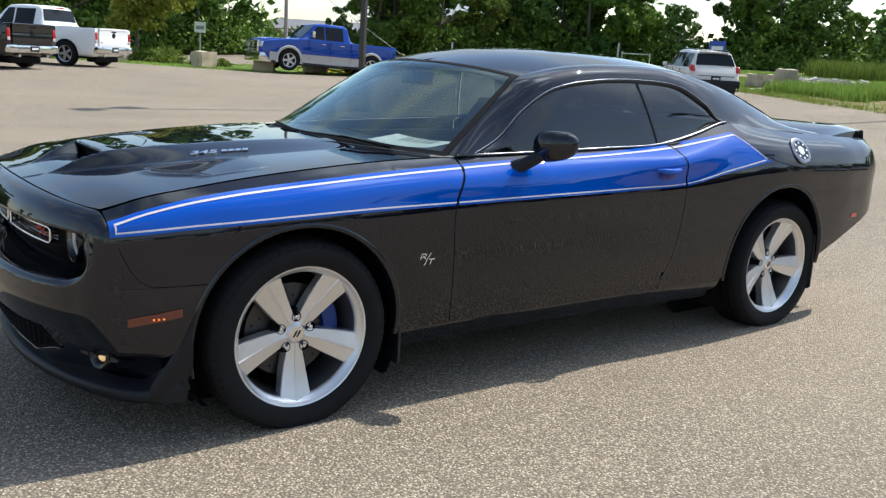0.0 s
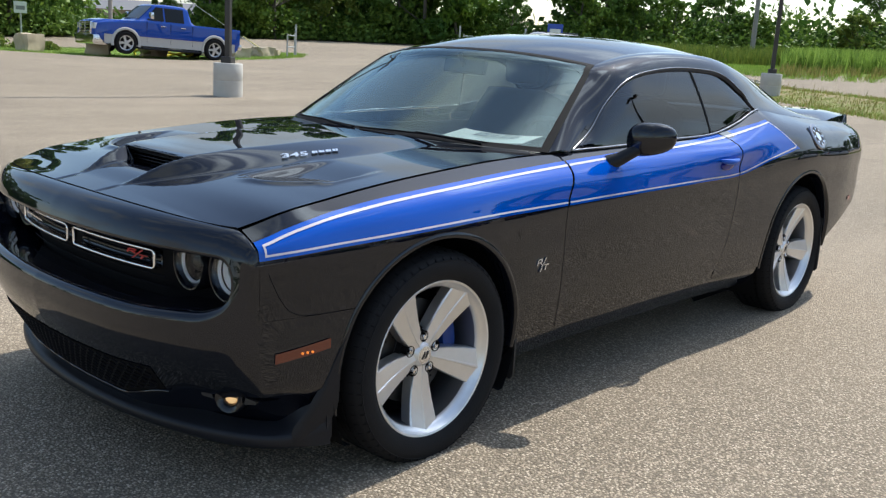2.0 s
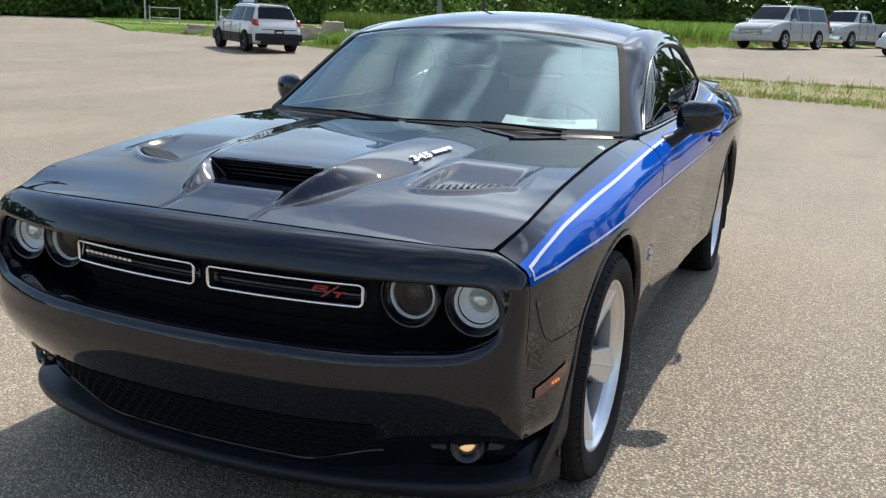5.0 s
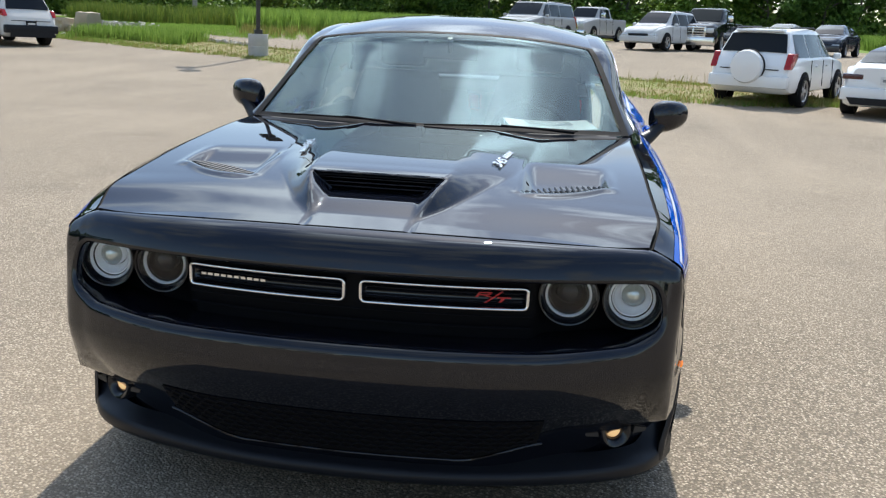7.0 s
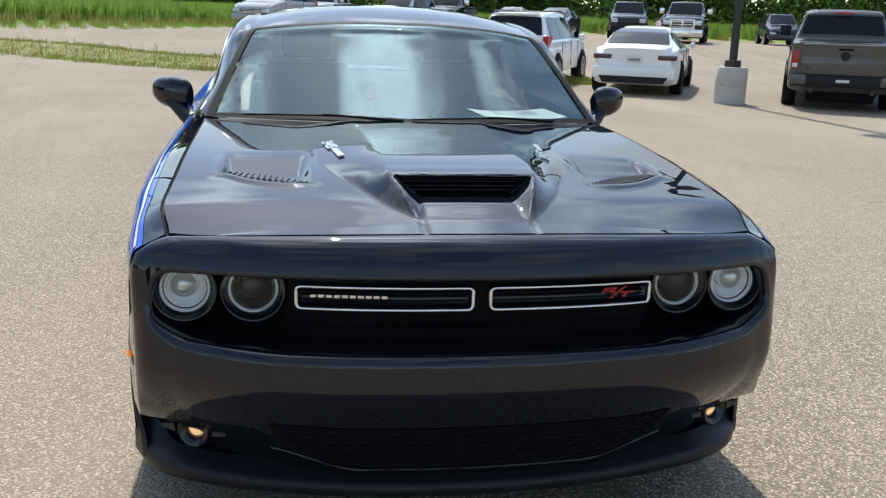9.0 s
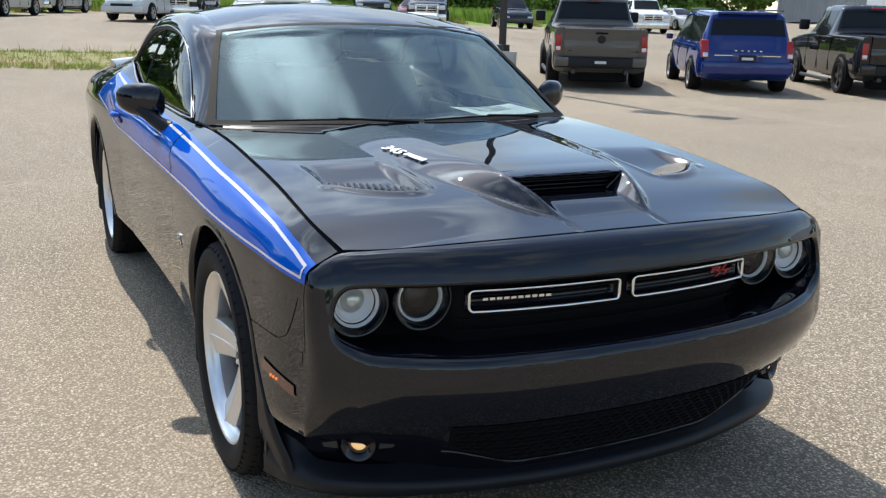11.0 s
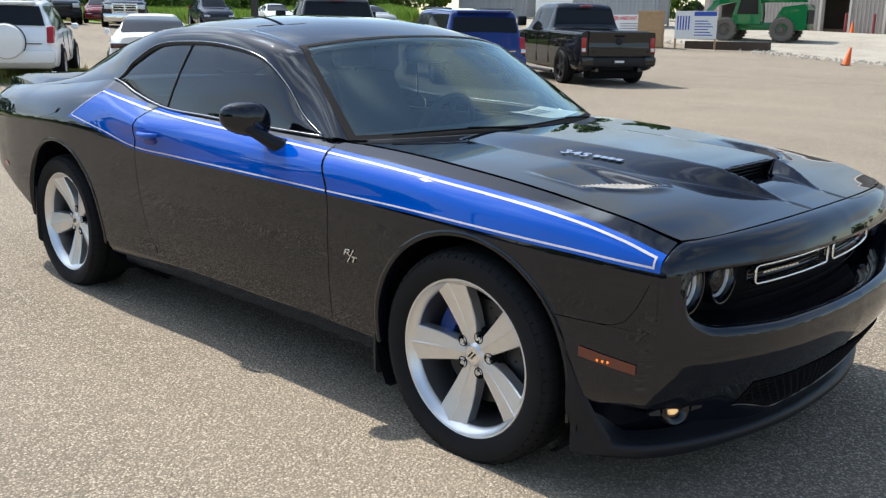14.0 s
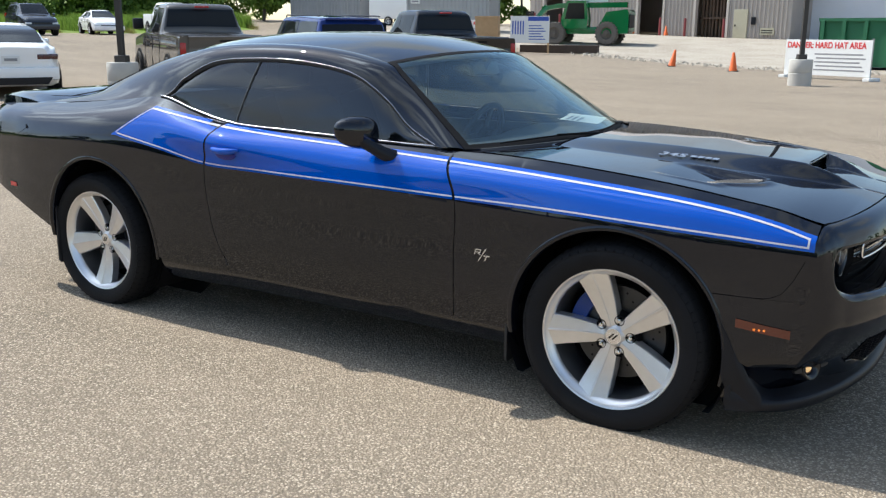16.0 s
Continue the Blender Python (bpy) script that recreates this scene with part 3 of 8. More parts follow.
def bumper_pt(uu, z):
    """A point of the lower bumper, below the opening."""
    q, e = BUMP(uu), 1e-3
    d = BUMP(min(uu + e, 1)) - BUMP(max(uu - e, 0))
    nn = np.array((d[1], -d[0])) / np.linalg.norm(d)
    side = float(sstep(0.54, 0.670, uu))
    dd = float(np.interp(z, BP_Z, BP_D))
    dd = dd * nose_tuck(uu) if z < 0.5 else dd * (1 - side)
    x, y = q[0] - nn[0] * dd, q[1] - nn[1] * dd
    if uu > 0.80:
        x += (ARCH_F[0] + math.sqrt(max(0.0, ARCH_F[2] ** 2 - max(0.0, z - ARCH_F[1]) ** 2)) - 0.415) * (uu - 0.80) / 0.20
    if side:
        y = y * (1 - side) + side * (float(side_y(x, max(z, 0.3))) - (dd if z < 0.36 else 0))
    return np.array((x, y, z))


def nose_skin(uu, z):
    """A point of the nose between the bumper's foot and the lip of the header, as if it had no opening."""
    if z <= 0.56 or uu > U_CORNER + 1e-6:
        return bumper_pt(uu, z)
    a, yh = bumper_pt(uu, 0.56), float(BUMP(uu)[1]) * 0.846 / END_Y
    f = (z - 0.56) / (float(LIP_Z(yh)) - 0.56)
    g = f * f * (1.6 - 0.6 * f)
    x, y = a[0] + (float(LIP_X(yh)) - a[0]) * g, a[1] + (yh - a[1]) * g
    side = float(sstep(0.60, 0.676, uu))
    return np.array((x, y * (1 - side) + (float(side_y(x, z)) - 0.0012 * float(sstep(0.684, 0.670, x))) * side, z))


# the opening for lamps and grille: a long slot whose ends are round, tighter above than below
S_END = float(np.interp(0.809, BUMP(np.linspace(0, 1, 401))[:, 1], NOSE_S))
Z_MID = 0.70


def slot(q):
    """Lower and upper edge of the opening at the length q along the nose."""
    yh = float(BUMP(u_of(q))[1]) * 0.846 / END_Y
    rise = 0.016 * float(sstep(0.45, 0.80, yh))
    fb, ft = np.clip((q - S_END + 0.125) / 0.125, 0, 1), np.clip((q - S_END + 0.07) / 0.07, 0, 1)
    return Z_MID - (Z_MID - 0.574 - rise) * (1 - fb ** 2.1) ** (1 / 2.1), Z_MID + (float(LIP_Z(yh)) - 0.002 - Z_MID) * (1 - ft ** 2.6) ** (1 / 2.6)


cols = list(np.linspace(0, S_END - 0.125, 40)) + list(S_END - 0.125 * (1 - np.sin(np.linspace(0, math.pi / 2, 22)[1:]))) + list(np.linspace(S_END, s_of(U_CORNER), 10)[1:])
n_slot = 61
verts, faces = [], []


def add_grid(rows):
    k0, n, m = len(verts), len(rows), len(rows[0])
    verts.extend(tuple(map(float, v)) for r_ in rows for v in r_)
    faces.extend(tuple(k0 + i for i in f) for f in grid_faces(n, m))


low_rows, high_rows, ring = [], [], []
for q in cols:
    uu = u_of(q)
    zb_, zt_ = slot(min(q, S_END))
    low_rows.append([nose_skin(uu, z) for z in [z for z in BP_Z if z < 0.54] + list(np.linspace(0.54, zb_, 9))])
    yh = float(BUMP(uu)[1]) * 0.846 / END_Y
    a = np.array((float(SEAM_X(yh)), min(yh, .839), float(SEAM_Z(yh))))
    b = nose_skin(uu, float(LIP_Z(yh)))
    c = np.array((b[0] - 0.02 * min(1.0, (a[2] - b[2]) / 0.06), (a[1] + b[1]) / 2, a[2] * 0.75 + b[2] * 0.25 + 0.012 * min(1.0, (a[2] - b[2]) / 0.06)))
    head = [(1 - t) ** 2 * b + 2 * t * (1 - t) * c + t * t * a for t in np.linspace(0, 1, 14)]
    high_rows.append([nose_skin(uu, z) for z in np.linspace(zt_, float(LIP_Z(yh)), 9)[:-1]] + head)
add_grid(low_rows), add_grid(high_rows)
add_grid([[bumper_pt(uu, z) for z in [z for z in BP_Z if z < 0.54] + list(np.linspace(0.54, 0.598, 5))] for uu in np.linspace(U_CORNER, 1, 24)])
# rounded edge of the opening and its walls, back to the grille
GX = spline([0, .2, .4, .6, .75, .86], [.775, .768, .742, .690, .635, .575])
edge = [(q, slot(q)[0], -1) for q in cols[:n_slot]] + [(q, slot(q)[1], 1) for q in cols[:n_slot - 1][::-1]]
E_ = [nose_skin(u_of(q), z) for q, z, _ in edge]
for k, (q, z, _) in enumerate(edge):
    uu = u_of(q)
    du, dz = nose_skin(min(uu + 0.004, U_CORNER), z) - nose_skin(max(uu - 0.004, 0), z), nose_skin(uu, z + 0.003) - nose_skin(uu, z - 0.003)
    nn = np.cross(du, dz)
    nn /= np.linalg.norm(nn)
    tang = E_[min(k + 1, len(E_) - 1)] - E_[max(k - 1, 0)]
    if k in (0, len(E_) - 1):
        tang = np.array((0, 1.0, 0)) * (1 if k == 0 else -1)
    dd = np.cross(nn, tang)
    dd /= np.linalg.norm(dd)
    w = 1.0 + 1.9 * max(0.0, float(dd[2])) ** 2
    row = [E_[k] + dd * 0.0105 * w * math.sin(t) - nn * 0.0105 * w * (1 - math.cos(t)) for t in np.linspace(0, math.pi / 2, 7)]
    foot = row[-1]
    deep = min(foot[0] - 0.01, float(GX(min(.86, abs(foot[1])))) - 0.012 - 0.055 * float(sstep(.465, .50, abs(foot[1]))))
    row += [np.array((foot[0] + (deep - foot[0]) * t, foot[1], foot[2] - 0.012 * t * max(0.0, float(dd[2])))) for t in (.3, .65, 1.0)]
    ring.append(row)
add_grid(ring)
bm = bmesh.new()
for sg in (1, -1):
    vs = [bm.verts.new((x, y * sg, z)) for x, y, z in verts]
    for f in faces:
        if len({tuple(round(c, 5) for c in verts[i]) for i in f}) == 4:
            bm.faces.new([vs[i] for i in f])
bmesh.ops.remove_doubles(bm, verts=bm.verts, dist=0.0003)
bmesh.ops.recalc_face_normals(bm, faces=bm.faces)
probe = max(bm.faces, key=lambda f: f.calc_center_median().x)
if probe.normal.x < 0:
    bmesh.ops.reverse_faces(bm, faces=bm.faces)
bumper = part("front_bumper", bm, BLACK_PAINT, CAR, "glossy black nose with a long lamp and grille opening", smooth=70)
for s in (1, -1):
    bm = bmesh.new()
    tube(bm, [(x, s * (float(side_y(x, z)) + 0.0006), z) for x, z in ((0.668, .802), (0.66, .775), (0.64, .72), (0.615, .665), (0.585, .622), (0.55, .604), (0.50, .600), (0.42, .599))], 0.0011, 5)
    part("bumper_seam", bm, DEEP_BLACK, CAR)

# dark grille panel set back in the opening
P = [[(float(GX(abs(y))) - 0.03 * float(sstep(.66, .60, z)) - 0.055 * float(sstep(.465, .50, abs(y))), y, z) for z in np.linspace(0.54, 0.80, 10)] for y in np.linspace(-.85, .85, 61)]
grille = grid_part("grille_panel", P, DEEP_BLACK, CAR, out=(0, 0, 0.6))
for z in (0.622, 0.656):
    bm = bmesh.new()
    tube(bm, [(float(GX(abs(y))) - 0.012 * float(sstep(.66, .6, z)) + 0.004, y, z) for y in np.linspace(-.465, .465, 31)], 0.0022, 5)
    part("grille_bar", bm, MESH_BLACK, grille, smooth=60)

# chrome surrounds in the grille
def ring_on(poly, off, r, name, mat, parent, label=""):
    """A rounded frame along a closed line of (y, z) on the grille."""
    bm = bmesh.new()
    pts = [(float(GX(abs(y))) + off, y, z) for y, z in poly]
    pts.append(pts[0])
    tube(bm, pts, r, 8, close=False)
    return part(name, bm, mat, parent, label, smooth=60)


def rounded(y0, y1, z0, z1, r=0.012, n=4, slant=0.0):
    out = []
    for (cy, cz, a0) in ((y1 - r, z1 - r, 0), (y0 + r, z1 - r, 90), (y0 + r, z0 + r, 180), (y1 - r, z0 + r, 270)):
        for k in range(n + 1):
            a = radians(a0 + 90 * k / n)
            out.append((cy + r * math.cos(a), cz + r * math.sin(a)))
    # many points along the long edges, so that the frame follows the curved grille
    dense = []
    for (a, b) in zip(out, out[1:] + out[:1]):
        k = max(1, int(abs(b[0] - a[0]) / 0.03))
        dense += [(a[0] + (b[0] - a[0]) * i / k, a[1] + (b[1] - a[1]) * i / k) for i in range(k)]
    return dense


for s in (1, -1):
    y0, y1 = sorted((s * 0.022, s * 0.452))
    ring_on(rounded(y0, y1, 0.682, 0.738), 0.030, 0.0052, "grille_surround", CHROME, grille, "bright chrome grille surround")
    P = []
    for y in np.linspace(y0, y1, 16):
        P.append([(float(GX(abs(y))) + 0.030 - d, y, z) for d, z in ((0, .738), (.026, .735), (.026, .685), (0, .682))])
    grid_part("grille_pocket", P, GLOSS_BLACK, grille, out=(0, (y0 + y1) / 2, 0.71))
    for z in np.linspace(0.692, 0.728, 5):
        bm = bmesh.new()
        tube(bm, [(float(GX(abs(y))) + 0.008, y, z) for y in np.linspace(y0 + 0.01, y1 - 0.01, 12)], 0.002, 5)
        part("grille_bar", bm, MESH_BLACK, grille, smooth=60)


def slanted_bars(parent, name, mat, origin, ex, ey, out, specs, depth=0.004, label=""):
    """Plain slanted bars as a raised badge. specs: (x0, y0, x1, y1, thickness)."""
    bm = bmesh.new()
    o, ex, ey, out = Vector(origin), Vector(ex), Vector(ey), Vector(out).normalized()
    for x0, y0, x1, y1, th in specs:
        a, b = Vector((x0, y0)), Vector((x1, y1))
        d = (b - a).normalized()
        n = Vector((-d.y, d.x)) * th / 2
        q = [a + n, a - n, b - n, b + n]
        lo = [bm.verts.new(o + ex * v.x + ey * v.y) for v in q]
        hi = [bm.verts.new(o + ex * v.x + ey * v.y + out * depth) for v in q]
        bm.faces.new(hi)
        for k in range(4):
            bm.faces.new((lo[k], lo[(k + 1) % 4], hi[(k + 1) % 4], hi[k]))
    bmesh.ops.recalc_face_normals(bm, faces=bm.faces)
    return part(name, bm, mat, parent, label)


# R, slash and T as strokes: (x0, y0, x1, y1, thickness) on a badge 1 wide
SLASH_BADGE = [(.02, .50, .12, .92, .07), (.10, .90, .42, .90, .09), (.42, .93, .38, .72, .07), (.38, .71, .06, .69, .08), (.20, .69, .42, .50, .075),
               (.26, .0, .74, 1.0, .06), (.60, .47, .98, .47, .10), (.78, .47, .68, .08, .08)]
for s in (1, -1):
    # fender badges
    c = Vector((-0.53, s * (float(side_y(-0.53, 0.615)) + 0.001), 0.615))
    ex = Vector((-s * 0.072, 0, 0))
    slanted_bars(CAR, "fender_badge", SATIN_CHROME, c - ex * 0.5 + Vector((0, 0, -0.026)), ex, (0, 0, 0.052), (0, s, 0), SLASH_BADGE, label="silver slanted metal fender badge")
slanted_bars(grille, "red_badge", RED_BADGE, (float(GX(0.37)) + 0.028, 0.318, 0.696), (-0.018, 0.092, 0.0), (0, 0, 0.031), (1, 0.2, 0), SLASH_BADGE, label="red slanted grille badge")
# plain bars where a model name stands
slanted_bars(grille, "name_strip", SATIN_CHROME, (float(GX(0.40)) + 0.026, -0.420, 0.709), (0.028, 0.19, 0.0), (0, 0, 0.012), (1, -0.2, 0), [(0.1 * k + .012, .5, 0.1 * k + .084, .5, .55) for k in range(10)], 0.003, "silver lettering strip on the grille")

# head lamps: two round lamps a side behind a clear lens
PROJECTOR_GLASS = plain("projector_glass", (0.62, 0.66, 0.62), 0.05, 0.55, 0.8, vary=0.1)


def head_lamp(x, y, z, s, projector):
    base = Matrix.Translation((x, y, z)) @ Matrix.Rotation(radians(90), 4, "Y")
    bm = bmesh.new()
    lathe(bm, [(0.082, -0.06), (0.081, 0.004), (0.078, 0.010), (0.0745, 0.009), (0.072, 0.002), (0.066, -0.006), (0.0630, -0.010), (0.0615, -0.012)], 48, base)
    lamp = part("headlight", bm, GLOSS_BLACK, CAR, "round headlight in a gloss black bezel", smooth=50)
    bm = bmesh.new()
    lathe(bm, [(0.0620, -0.014), (0.0605, -0.008), (0.0575, -0.007), (0.0550, -0.010), (0.0540, -0.016)], 48, base)
    part("halo_ring", bm, LAMP_SILVER, lamp, "bright white halo ring", smooth=50)
    bm = bmesh.new()
    lathe(bm, [(0.0540, -0.016), (0.0535, -0.024), (0.0515, -0.024)], 48, base)
    part("lamp_shadow_gap", bm, GLOSS_BLACK, lamp, smooth=50)
    bm = bmesh.new()
    prof = [(0.0515, -0.020), (0.0490, -0.020), (0.0475, -0.026), (0.043, -0.036), (0.036, -0.046), (0.028, -0.052)]
    lathe(bm, prof, 48, base)
    part("reflector", bm, LAMP_SILVER if projector else GLOSS_BLACK, lamp, smooth=50)
    off = Matrix.Translation((0, s * 0.004, 0.006))
    bm = bmesh.new()
    lathe(bm, [(0.034, -0.05), (0.034, -0.030), (0.0315, -0.026)], 36, off @ base)
    part("projector_collar", bm, LAMP_SILVER if projector else DEEP_BLACK, lamp, smooth=50)
    bm = bmesh.new()
    lathe(bm, [(0.031, -0.028), (0.027, -0.019), (0.019, -0.012), (0.010, -0.008), (0.001, -0.007)], 36, off @ base)
    part("projector_lens", bm, PROJECTOR_GLASS if projector else GLOSS_BLACK, lamp, smooth=60)
    bm = bmesh.new()
    lathe(bm, [(0.076, 0.007), (0.066, 0.013), (0.050, 0.018), (0.025, 0.022), (0.001, 0.023)], 48, base)
    part("lens", bm, LENS_GLASS, lamp, smooth=60).visible_shadow = False


for s in (1, -1):
    head_lamp(0.690, s * 0.722, 0.712, s, True)
    head_lamp(0.706, s * 0.556, 0.713, s, False)

# lower grille, fog lamps and splitter
def nose_at(uu, z):
    d = BUMP(min(uu + 1e-3, 1)) - BUMP(max(uu - 1e-3, 0))
    nn = np.array((d[1], -d[0], 0)) / np.linalg.norm(d)
    return bumper_pt(uu, z), nn


def on_nose(v, z, lift):
    """A point of the bumper at v from -1 (right arch) to 1 (left arch)."""
    a, nn = nose_at(abs(v), z)
    a = a + nn * lift
    return (a[0], a[1] if v >= 0 else -a[1], a[2])


P = [[on_nose(v, z, 0.0025) for z in np.linspace(0.262 + 0.05 * float(sstep(.20, .36, abs(v))), 0.405 - 0.0 * abs(v), 8)] for v in np.linspace(-0.36, 0.36, 41)]
low_grille = grid_part("lower_grille", P, DEEP_BLACK, CAR, "black honeycomb lower grille", out=(0, 0, 0.3))
for k in range(8):
    z = 0.280 + k * 0.0162
    bm = bmesh.new()
    vs = np.linspace(-0.35, 0.35, 57)
    zz = [z + 0.0042 * (1 if (i + k) % 2 else -1) for i in range(len(vs))]
    lim = [0.268 + 0.05 * float(sstep(.20, .36, abs(v))) for v in vs]
    pts = [on_nose(v, q, 0.006) for v, q, m_ in zip(vs, zz, lim) if q > m_]
    tube(bm, pts, 0.0028, 5)
    part("mesh_bar", bm, MESH_BLACK, low_grille)
bm = bmesh.new()
tube(bm, [on_nose(v, 0.258 + 0.055 * float(sstep(.20, .37, abs(v))), 0.006) for v in np.linspace(-0.372, 0.372, 45)], 0.0045, 6)
part("lower_grille_trim", bm, GLOSS_BLACK, low_grille, smooth=60)
for s in (1, -1):
    c = Vector(on_nose(s * 0.562, 0.334, 0.006))
    m = Matrix.Translation(c) @ Vector((0.90, s * 0.42, 0.06)).to_track_quat("Z", "Y").to_matrix().to_4x4()
    bm = bmesh.new()
    lathe(bm, [(0.050, -0.04), (0.048, 0.000), (0.043, 0.006), (0.035, 0.004), (0.025, -0.004), (0.0212, -0.016)], 32, m)
    fog = part("fog_lamp", bm, GLOSS_BLACK, CAR, "small round fog lamp, lit warm", smooth=50)
    bm = bmesh.new()
    lathe(bm, [(0.0215, -0.016), (0.0200, -0.011), (0.012, -0.007), (0.001, -0.005)], 28, m)
    part("fog_lens", bm, FOG_GLOW, fog, smooth=60)
    for sg in (1, -1):
        bm = bmesh.new()
        slab(bm, [(-0.010, sg * 0.052), (0.010, sg * 0.056), (0.004, sg * 0.094), (-0.006, sg * 0.088)][::sg], -0.010, 0.002, m @ Matrix.Rotation(radians(90), 4, "Z"))
        part("fog_fin", bm, VENT_GREY, fog)

P = []
u = np.linspace(0, 1, 61)
p = spline(np.linspace(0, 1, 10), [(.828, 0), (.822, .17), (.802, .33), (.768, .48), (.726, .61), (.676, .72), (.615, .805), (.545, .856), (.488, .880), (.440, .898)])(u)
nrm = np.gradient(p, axis=0)
nrm = np.stack([nrm[:, 1], -nrm[:, 0]], -1)
nrm /= np.linalg.norm(nrm, axis=1)[:, None]
for k in range(len(u)):
    e = float(sstep(0.70, 0.97, u[k]))
    w = 0.034 - 0.018 * float(sstep(0.30, 0.55, u[k])) - 0.022 * e
    sec = [(-0.045, 0.250 + 0.14 * e), (-0.026, 0.240 + 0.08 * e), (w * 0.45 - 0.01 * e, 0.228 + 0.03 * e), (w * 0.85, 0.222 + 0.012 * e), (w, 0.212 + 0.006 * e), (w * 0.98, 0.196), (w * 0.7, 0.186), (-0.06, 0.180), (-0.25, 0.178)]
    P.append([(p[k, 0] + nrm[k, 0] * (a - w), p[k, 1] + nrm[k, 1] * (a - w), z) for a, z in sec])
grid_part("front_splitter", full(P), SATIN_BLACK, CAR, "satin black front splitter", out=(0, 0, 0.3), sharp=70)
for s in (1, -1):
    # rear end of the splitter, closing it beside the tyre
    bm = bmesh.new()
    x, y = p[-1]
    vs = [bm.verts.new((x + 0.012, s * (y + dy), z)) for dy, z in ((-0.02, .40), (-0.012, .34), (-0.004, .26), (-0.004, .205), (-0.02, .18), (-0.14, .18), (-0.14, .38))]
    vs2 = [bm.verts.new((v.co.x - 0.02, v.co.y, v.co.z)) for v in vs]
    bm.faces.new(vs), bm.faces.new(vs2[::-1])
    for k in range(len(vs)):
        bm.faces.new((vs[k], vs2[k], vs2[(k + 1) % len(vs)], vs[(k + 1) % len(vs)]))
    bmesh.ops.recalc_face_normals(bm, faces=bm.faces)
    part("splitter_end", bm, SATIN_BLACK, CAR)
    # satin wing of the splitter, sweeping up along the front edge of the arch
    P = []
    for z in np.linspace(0.20, 0.585, 24):
        xa = ARCH_F[0] + math.sqrt(max(0.0, (ARCH_F[2] + 0.004) ** 2 - max(0.0, z - ARCH_F[1]) ** 2)) - 0.004 + 0.035 * float(sstep(.32, .20, z))
        wide = float(np.interp(z, [.20, .25, .29, .33, .37, .42, .48, .54, .585], [.10, .105, .098, .080, .058, .037, .020, .009, .002]))
        flare = 0.010 * float(sstep(.42, .26, z)) - 0.02 * float(sstep(.225, .20, z))
        P.append([(xa + wide * f, s * (float(side_y(xa + wide * f, max(z, 0.25))) + 0.004 + flare * (1 - f) ** 0.8 - 0.012 * (f > 0.99) - 0.02 * (f < 0.001)), z) for f in (0, 0.002, 0.1, 0.25, 0.45, 0.7, 0.9, 1.0)])
    grid_part("splitter_wing", P, SATIN_BLACK, CAR, out=(0.2, 0, 0.4), sharp=60)
    # side marker lamps
    P = [[(x, s * (float(side_y(x, z)) + 0.004), z) for z in np.linspace(0.470 - (x - 0.62) * 0.14, 0.500 - (x - 0.62) * 0.14, 4)] for x in np.linspace(0.625, 0.452, 10)]
    mk = grid_part("side_marker", P, AMBER_DARK, CAR, "dark amber side marker lamp, lit inside", out=(0.5, 0, 0.5))
    for k in range(3):
        bm = bmesh.new()
        x = 0.545 - k * 0.016
        z = 0.492
        bmesh.ops.create_icosphere(bm, subdivisions=1, radius=0.0045, matrix=Matrix.Translation((x, s * (float(side_y(x, z)) + 0.0045), z)))
        part("marker_bulb", bm, AMBER_GLOW, mk)
    P = [[(x, s * (float(side_y(x, z)) + 0.003), z) for z in (0.60, 0.612, 0.624)] for x in np.linspace(-3.60, -3.67, 4)]
    grid_part("rear_side_marker", P, RED_LENS, CAR, out=(-3.6, 0, 0.5))
    # mud flaps behind the wheels
    for x, lo_, y0, y1, hi_ in ((-0.43, 0.185, 0.76, 0.905, 0.50), (-3.262, 0.20, 0.78, 0.935, 0.52)):
        bm = bmesh.new()
        slab(bm, [(y0, lo_ + 0.01), (y1 - 0.012, lo_), (y1, lo_ + 0.015), (y1, lo_ + 0.12), (y1 - 0.01, hi_), (y0, hi_)], -0.005, 0.005,
             Matrix.Translation((x, 0, 0)) @ Matrix(((0, 0, 1, 0), (s, 0, 0, 0), (0, 1, 0, 0), (0, 0, 0, 1))))
        part("mud_flap", bm, RUBBER_SOFT, CAR)

# ---- hood ----
HC = spline([.80, .70, .60, .45, .30, .15, 0.0, -.15, -.30, -.45, -.60], [.868, .886, .905, .928, .947, .961, .974, .984, .993, 1.001, 1.006])
DOME = spline([.84, .70, .66, .60, .50, .40, .30, .15, 0.0, -.2, -.45, -.65], [0, .0, .012, .034, .052, .050, .046, .040, .036, .030, .020, .016])
DOME_IN = spline([.84, .70, .60, .50, .25, 0.0, -.30, -.65], [.140, .145, .172, .198, .208, .219, .232, .25])     # crease along the top of the dome
DOME_OUT = spline([.84, .70, .60, .45, .243, 0.0, -.30, -.65], [.150, .156, .215, .285, .366, .405, .425, .44])     # crease at its foot
VENT_X = lambda a: 0.398 - 0.115 * (np.clip(a - 0.425, 0, 0.22) / 0.212) ** 2.2                                      # front edge of a vent
MOUTH_X = 0.505


